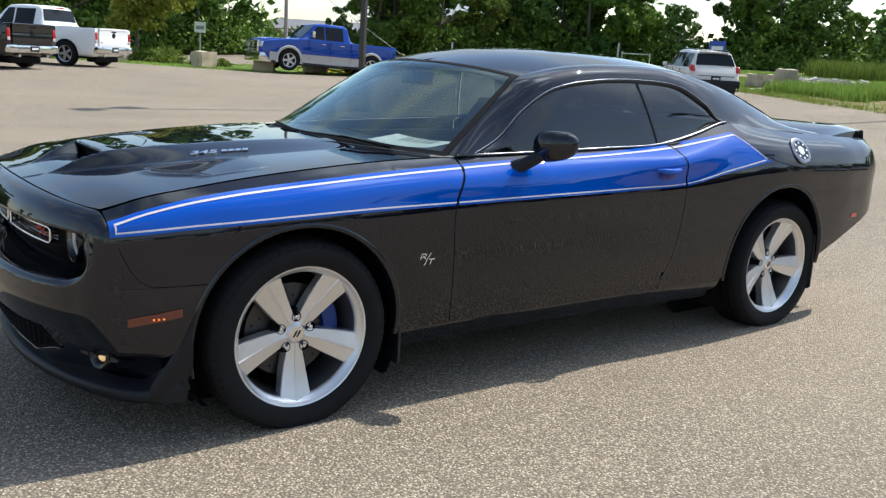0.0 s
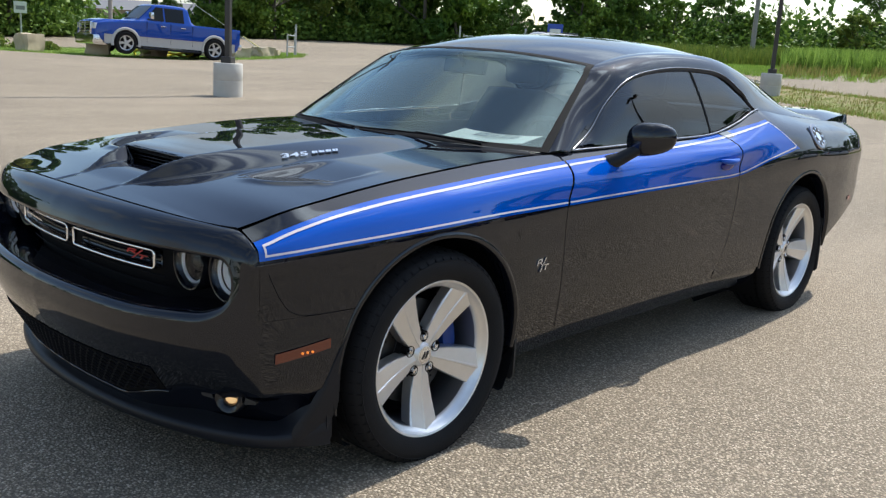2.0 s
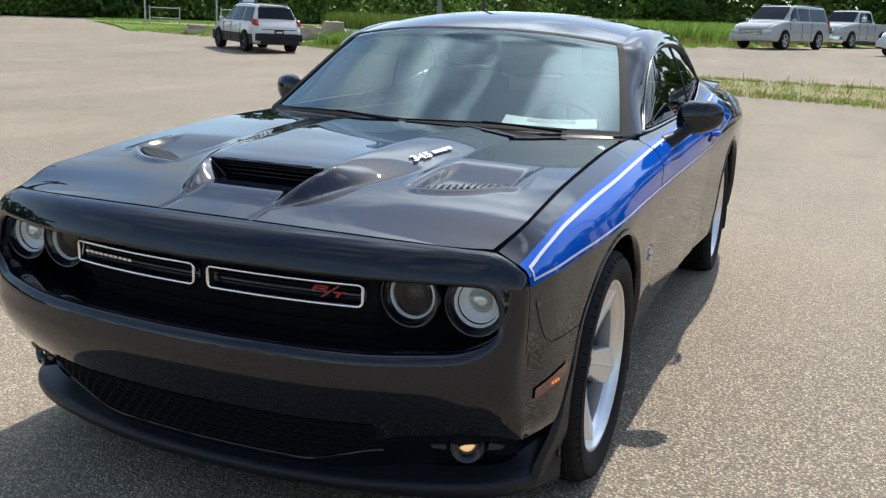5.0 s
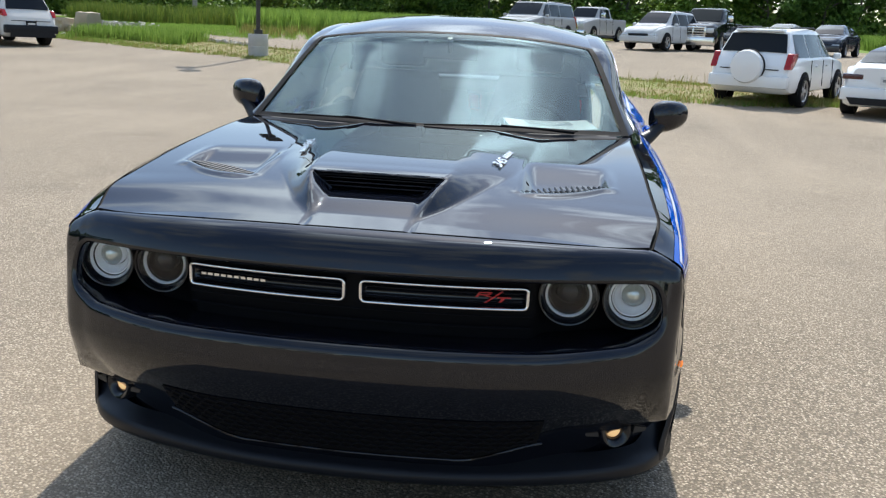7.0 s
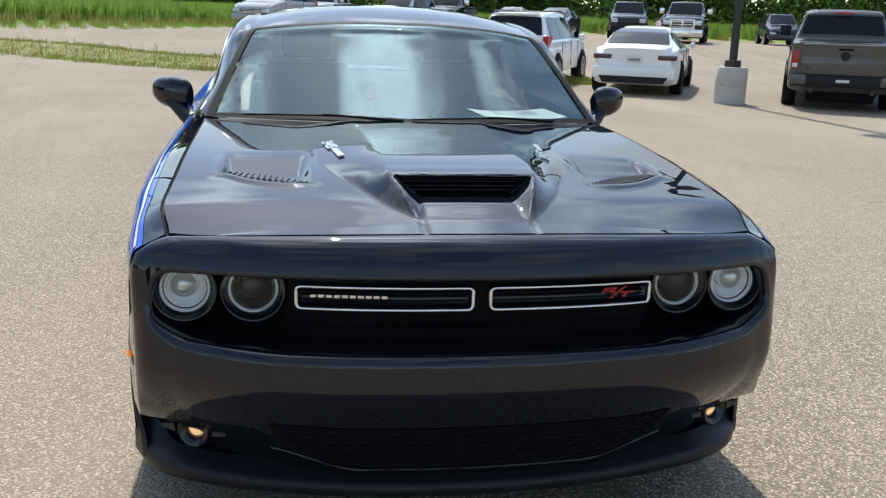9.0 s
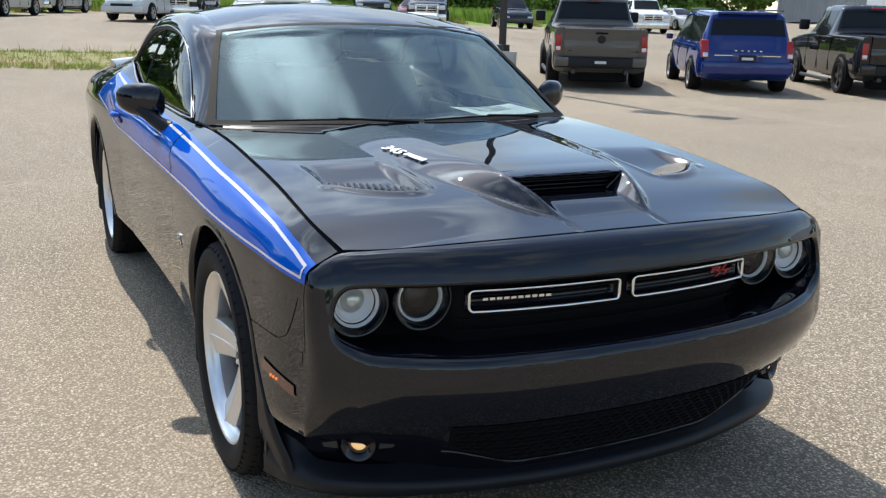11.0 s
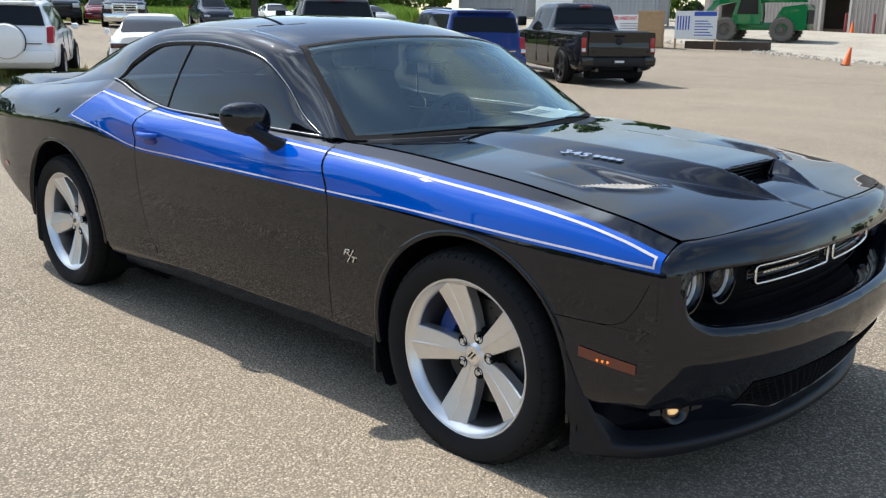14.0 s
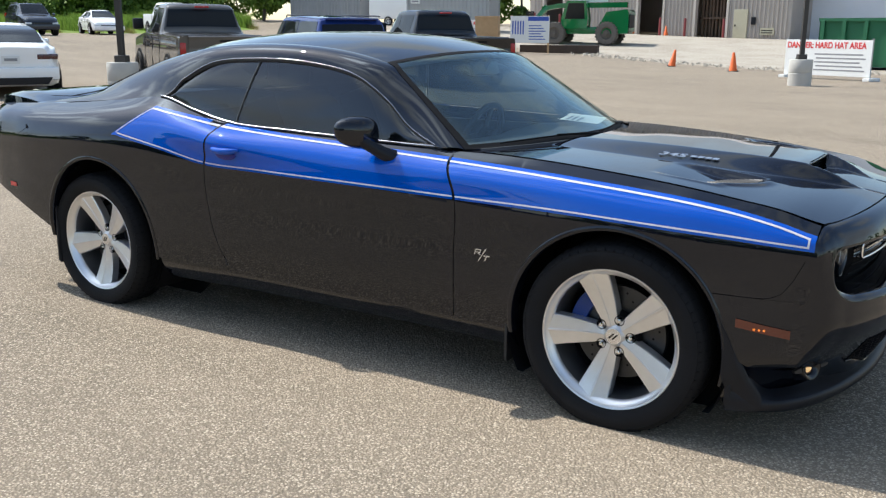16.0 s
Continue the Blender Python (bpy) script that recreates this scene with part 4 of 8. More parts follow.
def hood_z(x, y, pocket=1.0):
    a = np.abs(y)
    t = TOPZ(x)
    z = t + (HC(x) - t) * (1 - np.clip(a / 0.78, 0, 1) ** 2.2)
    h, ai, ao = DOME(x), DOME_IN(x), DOME_OUT(x)
    f = np.clip((ao - a) / (ao - ai), 0, 1)
    f = 0.75 * f + 0.25 * f * f * (3 - 2 * f)
    floor = 0.008 * sstep(0.505, 0.58, x) * (1 - sstep(0.60, 0.70, x))
    inner = floor + (h - floor) * np.clip((a - 0.128) / (ai - 0.128), 0, 1)
    z = z + np.where(a < ai, np.where(x > MOUTH_X, inner, h), h * f)
    # vent pockets: a ramp that sinks towards the front
    win = sstep(0.398, 0.440, a) * (1 - sstep(0.632, 0.664, a))
    xf = VENT_X(a)
    ramp = sstep(0.02, 0.27, x) * (1 - sstep(xf - 0.008, xf + 0.010, x))
    lip = 0.007 * np.exp(-((x - xf - 0.024) / 0.020) ** 2) * sstep(0.38, 0.46, a) * (1 - sstep(0.63, 0.70, a))
    rails = 0.003 * (np.exp(-((a - 0.394) / 0.013) ** 2) + np.exp(-((a - 0.672) / 0.013) ** 2)) * sstep(0.02, 0.20, x) * (1 - sstep(xf, xf + 0.03, x))
    return z + lip + rails - 0.026 * pocket * win * ramp


hood_rear = lambda y: -0.43 - 0.165 * (np.abs(y) / 0.72) ** 2
NV, NF = 201, 181
vv = np.linspace(-1, 1, NV)
ff = np.linspace(0, 1, NF)
P = np.zeros((NF, NV, 3))
skip = [[False] * (NV - 1) for _ in range(NF - 1)]
for i, f in enumerate(ff):
    for j, v in enumerate(vv):
        y = v * 0.76
        for _ in range(3):
            x0, x1 = float(SEAM_X(abs(y))) - 0.005, float(hood_rear(y))
            x = x0 + (x1 - x0) * f
            y = v * (float(TOPY(x)) - 0.006)
        P[i, j] = (x, y, 0)
P[..., 2] = hood_z(P[..., 0], P[..., 1])
for i in range(NF - 1):
    for j in range(NV - 1):
        c = P[i:i + 2, j:j + 2].reshape(-1, 3).mean(0)
        if abs(c[0] - MOUTH_X) < 0.012 and abs(c[1]) < 0.19 and np.ptp(P[i:i + 2, j:j + 2, 2]) > 0.012:
            skip[i][j] = True
hood = grid_part("hood", P, BLACK_PAINT, CAR, "black hood with a centre scoop and two vents", out=(0, 0, 0), skip=skip)
# lips of the hood down to the gap
for edge in (P[0], P[-1]):
    grid_part("hood_edge", [edge, edge - np.array((0, 0, 0.02))], DEEP_BLACK, hood)
# dark channel under the gaps between hood and fenders
for s in (1, -1):
    Q = [[(x, s * (float(TOPY(x)) + dy), float(TOPZ(x)) - dz) for dy, dz in ((0.004, 0.006), (-0.004, 0.016), (-0.012, 0.008))] for x in np.linspace(0.66, -0.62, 40)]
    grid_part("hood_gap_channel", Q, DEEP_BLACK, CAR)
Q = [[(float(SEAM_X(abs(y))) + dx, y, float(SEAM_Z(abs(y))) - dz) for dx, dz in ((0.004, 0.006), (-0.003, 0.018), (-0.010, 0.008))] for y in np.linspace(-.75, .75, 50)]
grid_part("hood_gap_channel", Q, DEEP_BLACK, CAR)
# scoop duct with slats
bm = bmesh.new()
for y0, y1, z0, z1 in ((-.19, .19, .912, .916), (-.202, -.192, .912, .958), (.192, .202, .912, .958), (-.19, .19, .958, .962)):
    box(bm, (0.33, y0, z0), (0.502, y1, z1))
box(bm, (0.325, -.2, .905), (0.332, .2, .968))
duct = part("scoop_duct", bm, DEEP_BLACK, hood)
for k in range(3):
    bm = bmesh.new()
    box(bm, (0.42, -.18, .924 + k * .012), (0.485, .18, .928 + k * .012), bevel=0.0015)
    part("scoop_slat", bm, SATIN_BLACK, duct)
bm = bmesh.new()
rim_y = np.linspace(-.190, .190, 25)
tube(bm, [(0.512, -.132, float(hood_z(0.512, .130)) + .001), (0.507, -.165, .944)] + [(0.503 + 0.004 * (1 - (y / .19) ** 2), y, float(hood_z(0.500, y)) - .004) for y in rim_y] + [(0.507, .165, .944), (0.512, .132, float(hood_z(0.512, .130)) + .001)], 0.0035, 6)
part("scoop_lip", bm, BLACK_PAINT, hood, smooth=60)
# vent grilles in the pockets
for s in (1, -1):
    # a crescent of fore-and-aft fins behind the rounded front rim
    def fin(a, f):
        x = float(VENT_X(a)) - 0.004 - 0.085 * (0.30 + 0.70 * math.sin(math.pi * (a - 0.415) / 0.245)) * f
        return x, a - 0.012 * f, float(hood_z(x, a, 0.0)) - 0.004 - 0.006 * f
    Q = [[(x, s * y, z - 0.009) for x, y, z in (fin(a, f) for f in np.linspace(0, 1, 5))] for a in np.linspace(0.424, 0.652, 20)]
    vent = grid_part("hood_vent", Q, DEEP_BLACK, hood, out=(0, 0, 0))
    for a in np.linspace(0.430, 0.646, 14):
        bm = bmesh.new()
        tube(bm, [(x, s * y, z) for x, y, z in (fin(a, 0.0), fin(a, 0.5), fin(a, 1.0))], 0.0044, 6)
        part("vent_fin", bm, SATIN_BLACK, vent)
    # badge on the flank of the dome: the figures, then plain bars
    def dome_pt(x, y, lift=0.002):
        return Vector((x, y, float(hood_z(x, y)) + lift))
    n0 = (dome_pt(0.08, s * 0.32) - dome_pt(0.10, s * 0.32)).cross(dome_pt(0.08, s * 0.33) - dome_pt(0.08, s * 0.31)).normalized()
    n0 = -n0 if n0.z < 0 else n0
    ax = (dome_pt(-0.035, s * 0.340) - dome_pt(0.209, s * 0.305)).normalized() * (1 if s > 0 else -1)
    up = n0.cross(ax).normalized()
    start = dome_pt(0.209, s * 0.309, 0.004) if s > 0 else dome_pt(-0.045, s * 0.343, 0.004)
    cu = bpy.data.curves.new("figures", "FONT")
    cu.body, cu.size, cu.extrude, cu.shear, cu.offset = "345", 0.054, 0.003, 0.25, 0.0011
    tmp = bpy.data.objects.new("tmp", cu)
    scene.collection.objects.link(tmp)
    bpy.context.view_layer.update()
    me = bpy.data.meshes.new_from_object(tmp.evaluated_get(bpy.context.evaluated_depsgraph_get()))
    bpy.data.objects.remove(tmp)
    rot = Matrix((ax, up, n0)).transposed().to_4x4()
    me.transform(Matrix.Translation(start - up * 0.02) @ rot @ Matrix.Diagonal((1.35, 0.85, 1, 1)))
    put("hood_badge_figures", me, SATIN_CHROME, hood, "silver raised figures 345")
    slanted_bars(hood, "hood_badge_bars", SATIN_CHROME, start + ax * 0.128 - up * 0.013, ax * 0.118, up * 0.020, n0,
                 [(.04 + .24 * k, .05, .10 + .24 * k, .95, .11) for k in range(4)] + [(.14 + .24 * k, .05, .20 + .24 * k, .95, .07) for k in range(4)], 0.004)

# ---- cabin ----
# pairs of lines: E1 edge of windshield, roof and rear window; E2 edge of the side window, then the shoulder
E1 = spline(np.arange(11), [(-.70, .778, 1.000), (-.92, .712, 1.155), (-1.10, .655, 1.278), (-1.20, .622, 1.332), (-1.50, .598, 1.388), (-1.90, .588, 1.407),
                            (-2.30, .588, 1.388), (-2.66, .598, 1.318), (-2.98, .612, 1.216), (-3.22, .625, 1.125), (-3.40, .635, 1.072)])
E2 = spline(np.arange(11), [(-.80, .812, 1.004), (-.97, .775, 1.075), (-1.12, .747, 1.190), (-1.32, .727, 1.290), (-1.62, .712, 1.334), (-1.92, .708, 1.340),
                            (-2.18, .716, 1.318), (-2.36, .748, 1.235), (-2.50, .783, 1.141), (-3.00, .785, 1.101), (-3.40, .781, 1.074)])
FWD = spline(np.arange(11), [.26, .19, .135, .115, .08, .03, -.02, -.07, -.11, -.15, -.17])
CRN = spline(np.arange(11), [.010, .020, .034, .044, .057, .060, .057, .050, .042, .032, .024])


def cabin_top(k0, k1, n, m=41, inset=0.0, lift=0.0):
    P = []
    for k in np.linspace(k0, k1, n):
        e = E1(k)
        P.append([(e[0] + float(FWD(k)) * (1 - v * v), e[1] * v * (1 - inset), e[2] + lift + float(CRN(k)) * (1 - abs(v) ** 2.4)) for v in np.linspace(-1, 1, m)])
    return P


windshield = grid_part("windshield", cabin_top(0.06, 2.88, 24, inset=0.012), WINDSHIELD_GLASS, CAR, "clear raked windshield", out=(-1.8, 0, 0.6))
roof = grid_part("roof", cabin_top(3.0, 6.35, 30), BLACK_PAINT, CAR, "glossy black roof", out=(-1.8, 0, 0.6))
rear_window = grid_part("rear_window", cabin_top(6.45, 9.6, 24, inset=0.01), REAR_GLASS, CAR, out=(-1.8, 0, 0.6))
windshield.visible_shadow = False
# black seal and ceramic edge round the windshield
for k0, k1, w in ((2.88, 3.02, 0), (6.33, 6.47, 0), (-0.10, 0.10, 0), (9.5, 10.0, 0)):
    grid_part("window_seal", cabin_top(k0, k1, 4, lift=0.001), DEEP_BLACK, CAR, out=(-1.8, 0, 0.6))
for s in (1, -1):
    for k0, k1 in ((0, 2.95), (6.4, 9.8)):
        P = []
        for k in np.linspace(k0, k1, 20):
            row = []
            for v in (1.004, 0.985, 0.966):
                e = E1(k)
                row.append((e[0] + float(FWD(k)) * (1 - v * v), s * e[1] * v, e[2] + 0.0025 + float(CRN(k)) * (1 - min(1, v) ** 2.4)))
            P.append(row)
        grid_part("window_seal", P, DEEP_BLACK, CAR, out=(-1.8, 0, 0.6))
    # pillars and roof rail: from E1 round to E2
    P = []
    for k in np.linspace(0, 10, 90):
        a, b = E1(k), E2(k)
        mid = (a + b) / 2
        bulge = 0.020 * float(sstep(1.5, 4, k)) * (1 - 0.6 * float(sstep(7, 9, k))) + 0.014
        c = mid + np.array((0, bulge * 1.0, bulge * 1.25))
        P.append([tuple(np.array((1, s, 1)) * ((1 - t) ** 2 * a + 2 * t * (1 - t) * c + t * t * b)) for t in np.linspace(0, 1, 12)])
    grid_part("roof_pillar", P, BLACK_PAINT, CAR, out=(-1.8, 0, 0.7))
    # side windows: columns from the belt up to the line E2
    ks = np.linspace(0.02, 8.0, 200)
    e2 = np.array([E2(k) for k in ks])
    zt = spline(-e2[:, 0], e2[:, 2])
    yt = spline(-e2[:, 0], e2[:, 1])

    def window(name, xa, xb, lean=0.0, inset=0.012):
        P = []
        for f in np.linspace(0, 1, 40):
            x = xa + (xb - xa) * f
            z0, z1 = float(TOPZ(x)) + 0.004, float(zt(-x)) - 0.002
            y0, y1 = float(TOPY(x)), float(yt(-x))
            row = []
            for g in np.linspace(0, 1, 12):
                z = z0 + max(0.002, z1 - z0) * g
                xx = x + lean * (z - 1.04) / 0.3 * (1 if name == "door_window" and f == 1 or name == "quarter_window" and f == 0 else (f if name == "door_window" else 1 - f))
                row.append((xx, s * (y0 + (y1 - y0) * g - inset + 0.010 * 4 * g * (1 - g)), z))
            P.append(row)
        w_ = grid_part(name, P, TINTED_GLASS, CAR, "dark tinted side glass", out=(-1.6, 0, 1.0))
        return w_
    window("door_window", -0.83, -1.945, lean=0.075)
    window("quarter_window", -1.960, -2.49, lean=0.075)
    # black post between the two panes
    bm = bmesh.new()
    tube(bm, [(-1.952 + 0.075 * (z - 1.04) / 0.3, s * (float(TOPY(-1.95)) + (0.708 - float(TOPY(-1.95))) * (z - 1.04) / 0.3 + 0.010 * 4 * ((z - 1.04) / 0.3) * (1 - (z - 1.04) / 0.3) - 0.011), z) for z in np.linspace(1.04, 1.335, 9)], 0.005, 6)
    part("window_post", bm, RUBBER_SOFT, CAR)
    # bright trim along the belt and round the top of the side windows
    bm = bmesh.new()
    tube(bm, [(x, s * (float(TOPY(x)) + 0.002), float(TOPZ(x)) + 0.005) for x in np.linspace(-0.78, -2.50, 50)], 0.0056, 8)
    part("belt_trim", bm, DARK_TRIM, CAR, "bright chrome belt trim", smooth=70)
    bm = bmesh.new()
    tube(bm, [tuple(np.array((1, s, 1)) * (E2(k) + np.array((0, 0.003, 0.0)))) for k in np.linspace(0.15, 8.0, 80)], 0.0028, 8)
    part("window_trim", bm, DARK_TRIM, CAR, "thin bright window trim", smooth=70)
    bm = bmesh.new()
    tube(bm, [tuple(np.array((1, s, 1)) * (E2(k) + np.array((0, -0.008, -0.009 if k < 7 else 0)))) for k in np.linspace(0.15, 7.9, 80)], 0.010, 8)
    part("window_gasket", bm, RUBBER_SOFT, CAR, smooth=70)

# cowl under the wipers
P = []
for y in np.linspace(-.73, .73, 41):
    x0 = float(hood_rear(y)) + 0.02
    v = y / .778
    x1 = -.70 + .26 * (1 - v * v) + 0.008
    z1 = 1.000 + .010 * (1 - abs(v) ** 2.4)
    P.append([(x0 + (min(x1, x0 - 0.03) - x0) * t, y, float(hood_z(x0, y)) - 0.022 + (z1 - 0.0 - float(hood_z(x0, y)) + 0.022) * t ** 1.5) for t in np.linspace(0, 1, 6)])
grid_part("cowl_panel", P, SATIN_BLACK, CAR, out=(-0.5, 0, 0.3))
for s in (1, -1):
    # fender ends beside the cowl
    P = [[(x, s * (float(TOPY(x)) * (1 - t) + (0.70 - 0.0 * t) * t), float(TOPZ(x)) - 0.002 + 0.002 * t) for t in np.linspace(0, 1, 5)] for x in np.linspace(-0.58, -0.80, 8)]
    grid_part("cowl_corner", P, BLACK_PAINT, CAR, out=(-0.7, 0, 0.3))


def ws_point(k, v, lift=0.0):
    e = E1(k)
    return Vector((e[0] + float(FWD(k)) * (1 - v * v) + lift * 0.55, e[1] * v, e[2] + float(CRN(k)) * (1 - abs(v) ** 2.4) + lift * 0.85))


for va, vb, ka in ((0.74, -0.02, 0.035), (-0.06, -0.82, 0.035)):
    bm = bmesh.new()
    tube(bm, [ws_point(0.045 + ka * math.sin(math.pi * f), va + (vb - va) * f, 0.010) for f in np.linspace(0, 1, 16)], 0.0034, 6)
    wip = part("wiper", bm, DEEP_BLACK, CAR, "black wiper blade resting on the glass", smooth=60)
    bm = bmesh.new()
    pivot = ws_point(-0.05, va - (0.02 if va > 0 else 0.0), 0.012)
    tube(bm, [pivot, ws_point(0.02, va + (vb - va) * 0.25, 0.020), ws_point(0.045 + ka, va + (vb - va) * 0.5, 0.016)], [0.007, 0.005, 0.003], 6)
    part("wiper_arm", bm, DEEP_BLACK, wip, smooth=60)

# deck, tail and spoiler
P = []
for x in np.linspace(-3.20, -4.03, 26):
    w = float(TOPY(x))
    P.append([(x - 0.03 * (1 - v * v) * float(sstep(-3.9, -4.03, x)), w * v, float(TOPZ(x)) - 0.004 + 0.02 * (1 - v * v)) for v in np.linspace(-1, 1, 31)])
grid_part("deck_lid", P, BLACK_PAINT, CAR, out=(-3.6, 0, 0.5))
P = []
for v in np.linspace(-1, 1, 41):
    y = 0.735 * v
    xx = -3.985 - 0.075 * (1 - abs(v) ** 3)
    P.append([(xx + a, y * b, z) for a, b, z in ((0.0, .96, 1.035), (-.025, .98, 1.0), (-.03, 1.0, .93), (-.012, 1.02, .80), (-.01, 1.03, .70), (.0, 1.03, .63), (.06, 1.0, .56), (0.22, .95, .46), (.5, .9, .38))])
grid_part("rear_bumper", P, BLACK_PAINT, CAR, out=(-3.2, 0, 0.6))
P = []
for v in (-1.012, *np.linspace(-1, 1, 41), 1.012):
    y = 0.735 * v
    b = 0.06 * (1 - v * v) - 0.03
    rise = 0.016 * float(sstep(1.0, 0.75, abs(v)))
    P.append([(x - b * w, y, z + rise * q) for x, z, w, q in ((-3.62, 1.064, .3, 0), (-3.70, 1.077, .5, .6), (-3.84, 1.090, .8, 1), (-3.955, 1.097, 1, 1), (-3.972, 1.094, 1, 1), (-3.978, 1.084, 1, .9), (-3.974, 1.06, 1, .5), (-3.97, 1.02, 1, 0))])
    if abs(v) > 1:          # blunt ends that come down onto the quarter panels
        P[-1] = [(x, y, min(z, 1.030)) for x, y, z in P[-1]]

grid_part("rear_spoiler", P, BLACK_PAINT, CAR, "black deck lid spoiler", out=(-3.85, 0, 1.05), sharp=60)
for s in (1, -1):
    P = [[(-3.995 - 0.03, s * y, z) for z in np.linspace(.82, .93, 4)] for y in np.linspace(.12, .66, 10)]
    grid_part("tail_light", [[(-4.075 + 0.07 * (abs(q[1]) / .735) ** 3, q[1], q[2]) for q in r] for r in P], RED_LENS, CAR, out=(-3, 0, .9))

# underside, so that no light comes through the body
bm = bmesh.new()
box(bm, (-3.45, -0.60, 0.22), (0.62, 0.60, 0.25))
part("underbody", bm, DEEP_BLACK, CAR)
bm = bmesh.new()
box(bm, (-0.45, -0.72, 0.235), (-2.30, 0.72, 0.255))
part("underbody", bm, DEEP_BLACK, CAR)
bm = bmesh.new()
box(bm, (-0.56, -0.76, 0.24), (-0.60, 0.76, 0.93))
part("firewall", bm, DEEP_BLACK, CAR)

# fuel filler door: round bright cap on the left quarter
fx, fz = -2.985, 1.005
fy = float(side_y(fx, fz))
nrm_f = Vector((0, (fz + 0.02 - (fz - 0.02)), -(float(side_y(fx, fz + 0.02)) - float(side_y(fx, fz - 0.02))))).normalized()
m = Matrix.Translation((fx, fy, fz)) @ nrm_f.to_track_quat("Z", "Y").to_matrix().to_4x4()
bm = bmesh.new()
lathe(bm, [(0.078, -0.004), (0.078, 0.005), (0.072, 0.008), (0.058, 0.008), (0.056, 0.003)], 40, m)
fuel = part("fuel_door", bm, DARK_TRIM, CAR, "round bright metal fuel filler door", smooth=50)
bm = bmesh.new()
lathe(bm, [(0.056, 0.004), (0.001, 0.006)], 32, m)
part("fuel_door_centre", bm, VENT_GREY, fuel, smooth=50)
for k in range(8):
    bm = bmesh.new()
    a = k * math.pi / 4
    box(bm, (0.040, -0.006, 0.004), (0.053, 0.006, 0.009), m @ Matrix.Rotation(a, 4, "Z"), 0.001)
    part("fuel_door_bolt", bm, CHROME, fuel)
bm = bmesh.new()
lathe(bm, [(0.026, 0.004), (0.026, 0.008), (0.001, 0.009)], 24, m)
part("fuel_door_cap", bm, SATIN_CHROME, fuel, smooth=50)

# door handles over a low bulge, its blue darkened to paint a cup's shade
for s in (1, -1):
    hx, hz = -1.895, 0.922
    hy = float(side_y(hx, hz))
    P = []
    for x in np.linspace(hx + 0.085, hx - 0.085, 21):
        row = []
        for z in np.linspace(hz - 0.036, hz + 0.036, 11):
            e = max(0.0, 1 - ((x - hx) / 0.080) ** 2 - ((z - hz) / 0.033) ** 2)
            row.append((x, s * (float(side_y(x, z)) + 0.0048 - 0.0), z))
        P.append(row)
    bm = bmesh.new()
    bmesh.ops.create_uvsphere(bm, u_segments=24, v_segments=12, radius=1.0, matrix=Matrix.Translation((hx - 0.005, s * (hy - 0.004), hz - 0.012)) @ Matrix.Diagonal((0.066, 0.012, 0.026, 1)))
    cup = part("handle_cup", bm, plain("shaded_blue_cup", (0.002, 0.012, 0.22), 0.25, vary=0.05), CAR, smooth=60)
    bm = bmesh.new()
    pts = [(hx + 0.082 - 0.164 * f, s * (hy + 0.004 + 0.024 * math.sin(math.pi * f) ** 0.5), hz + 0.012 - 0.006 * math.sin(math.pi * f)) for f in np.linspace(0.0, 1, 14)]
    tube(bm, pts, [0.006 + 0.010 * math.sin(math.pi * f) ** 0.4 for f in np.linspace(0.0, 1, 14)], 10)
    part("door_handle", bm, BLUE_FILM, CAR, "blue body-coloured door handle", smooth=60)

# mirrors on short stalks
for s in (1, -1):
    bm = bmesh.new()
    bmesh.ops.create_uvsphere(bm, u_segments=40, v_segments=24, radius=1.0)
    for v in bm.verts:
        x, y, z = v.co
        r = (abs(x) ** 2.6 + abs(y) ** 2.6 + abs(z) ** 2.6) ** (1 / 2.6)
        x, y, z = x / r, y / r, z / r
        taper = 1 - 0.16 * (y if s > 0 else -y)
        x = x * 0.062 if x > 0 else x * 0.022
        q = Matrix.Rotation(radians(s * 30), 3, "Z") @ Vector((x * (1 - 0.25 * abs(y)), y * 0.098, z * 0.066 * taper + 0.010 * (y * s)))
        v.co = Vector((-1.128, s * (0.974 if s > 0 else 0.946), 1.060)) + q
    mir = part("side_mirror", bm, BLACK_PAINT, CAR, "glossy black door mirror on a stalk", smooth=80)
    bm = bmesh.new()
    tube(bm, [(-1.000, s * 0.862, 0.955), (-1.03, s * 0.895, 0.975), (-1.075, s * 0.935, 1.010), (-1.10, s * 0.96, 1.035)], [0.034, 0.028, 0.024, 0.028], 10)
    part("mirror_stalk", bm, SATIN_BLACK, mir, smooth=70)
    bm = bmesh.new()
    lathe(bm, [(0.09, 0.0), (0.085, 0.003), (0.001, 0.003)], 28, Matrix.Translation((-1.128, s * (0.974 if s > 0 else 0.946), 1.060)) @ Matrix.Rotation(radians(s * 30), 4, "Z") @ Matrix.Translation((-0.020, 0, 0)) @ Matrix.Rotation(radians(-90), 4, "Y") @ Matrix.Diagonal((0.60, 0.95, 1, 1)))
    part("mirror_glass", bm, CHROME, mir)

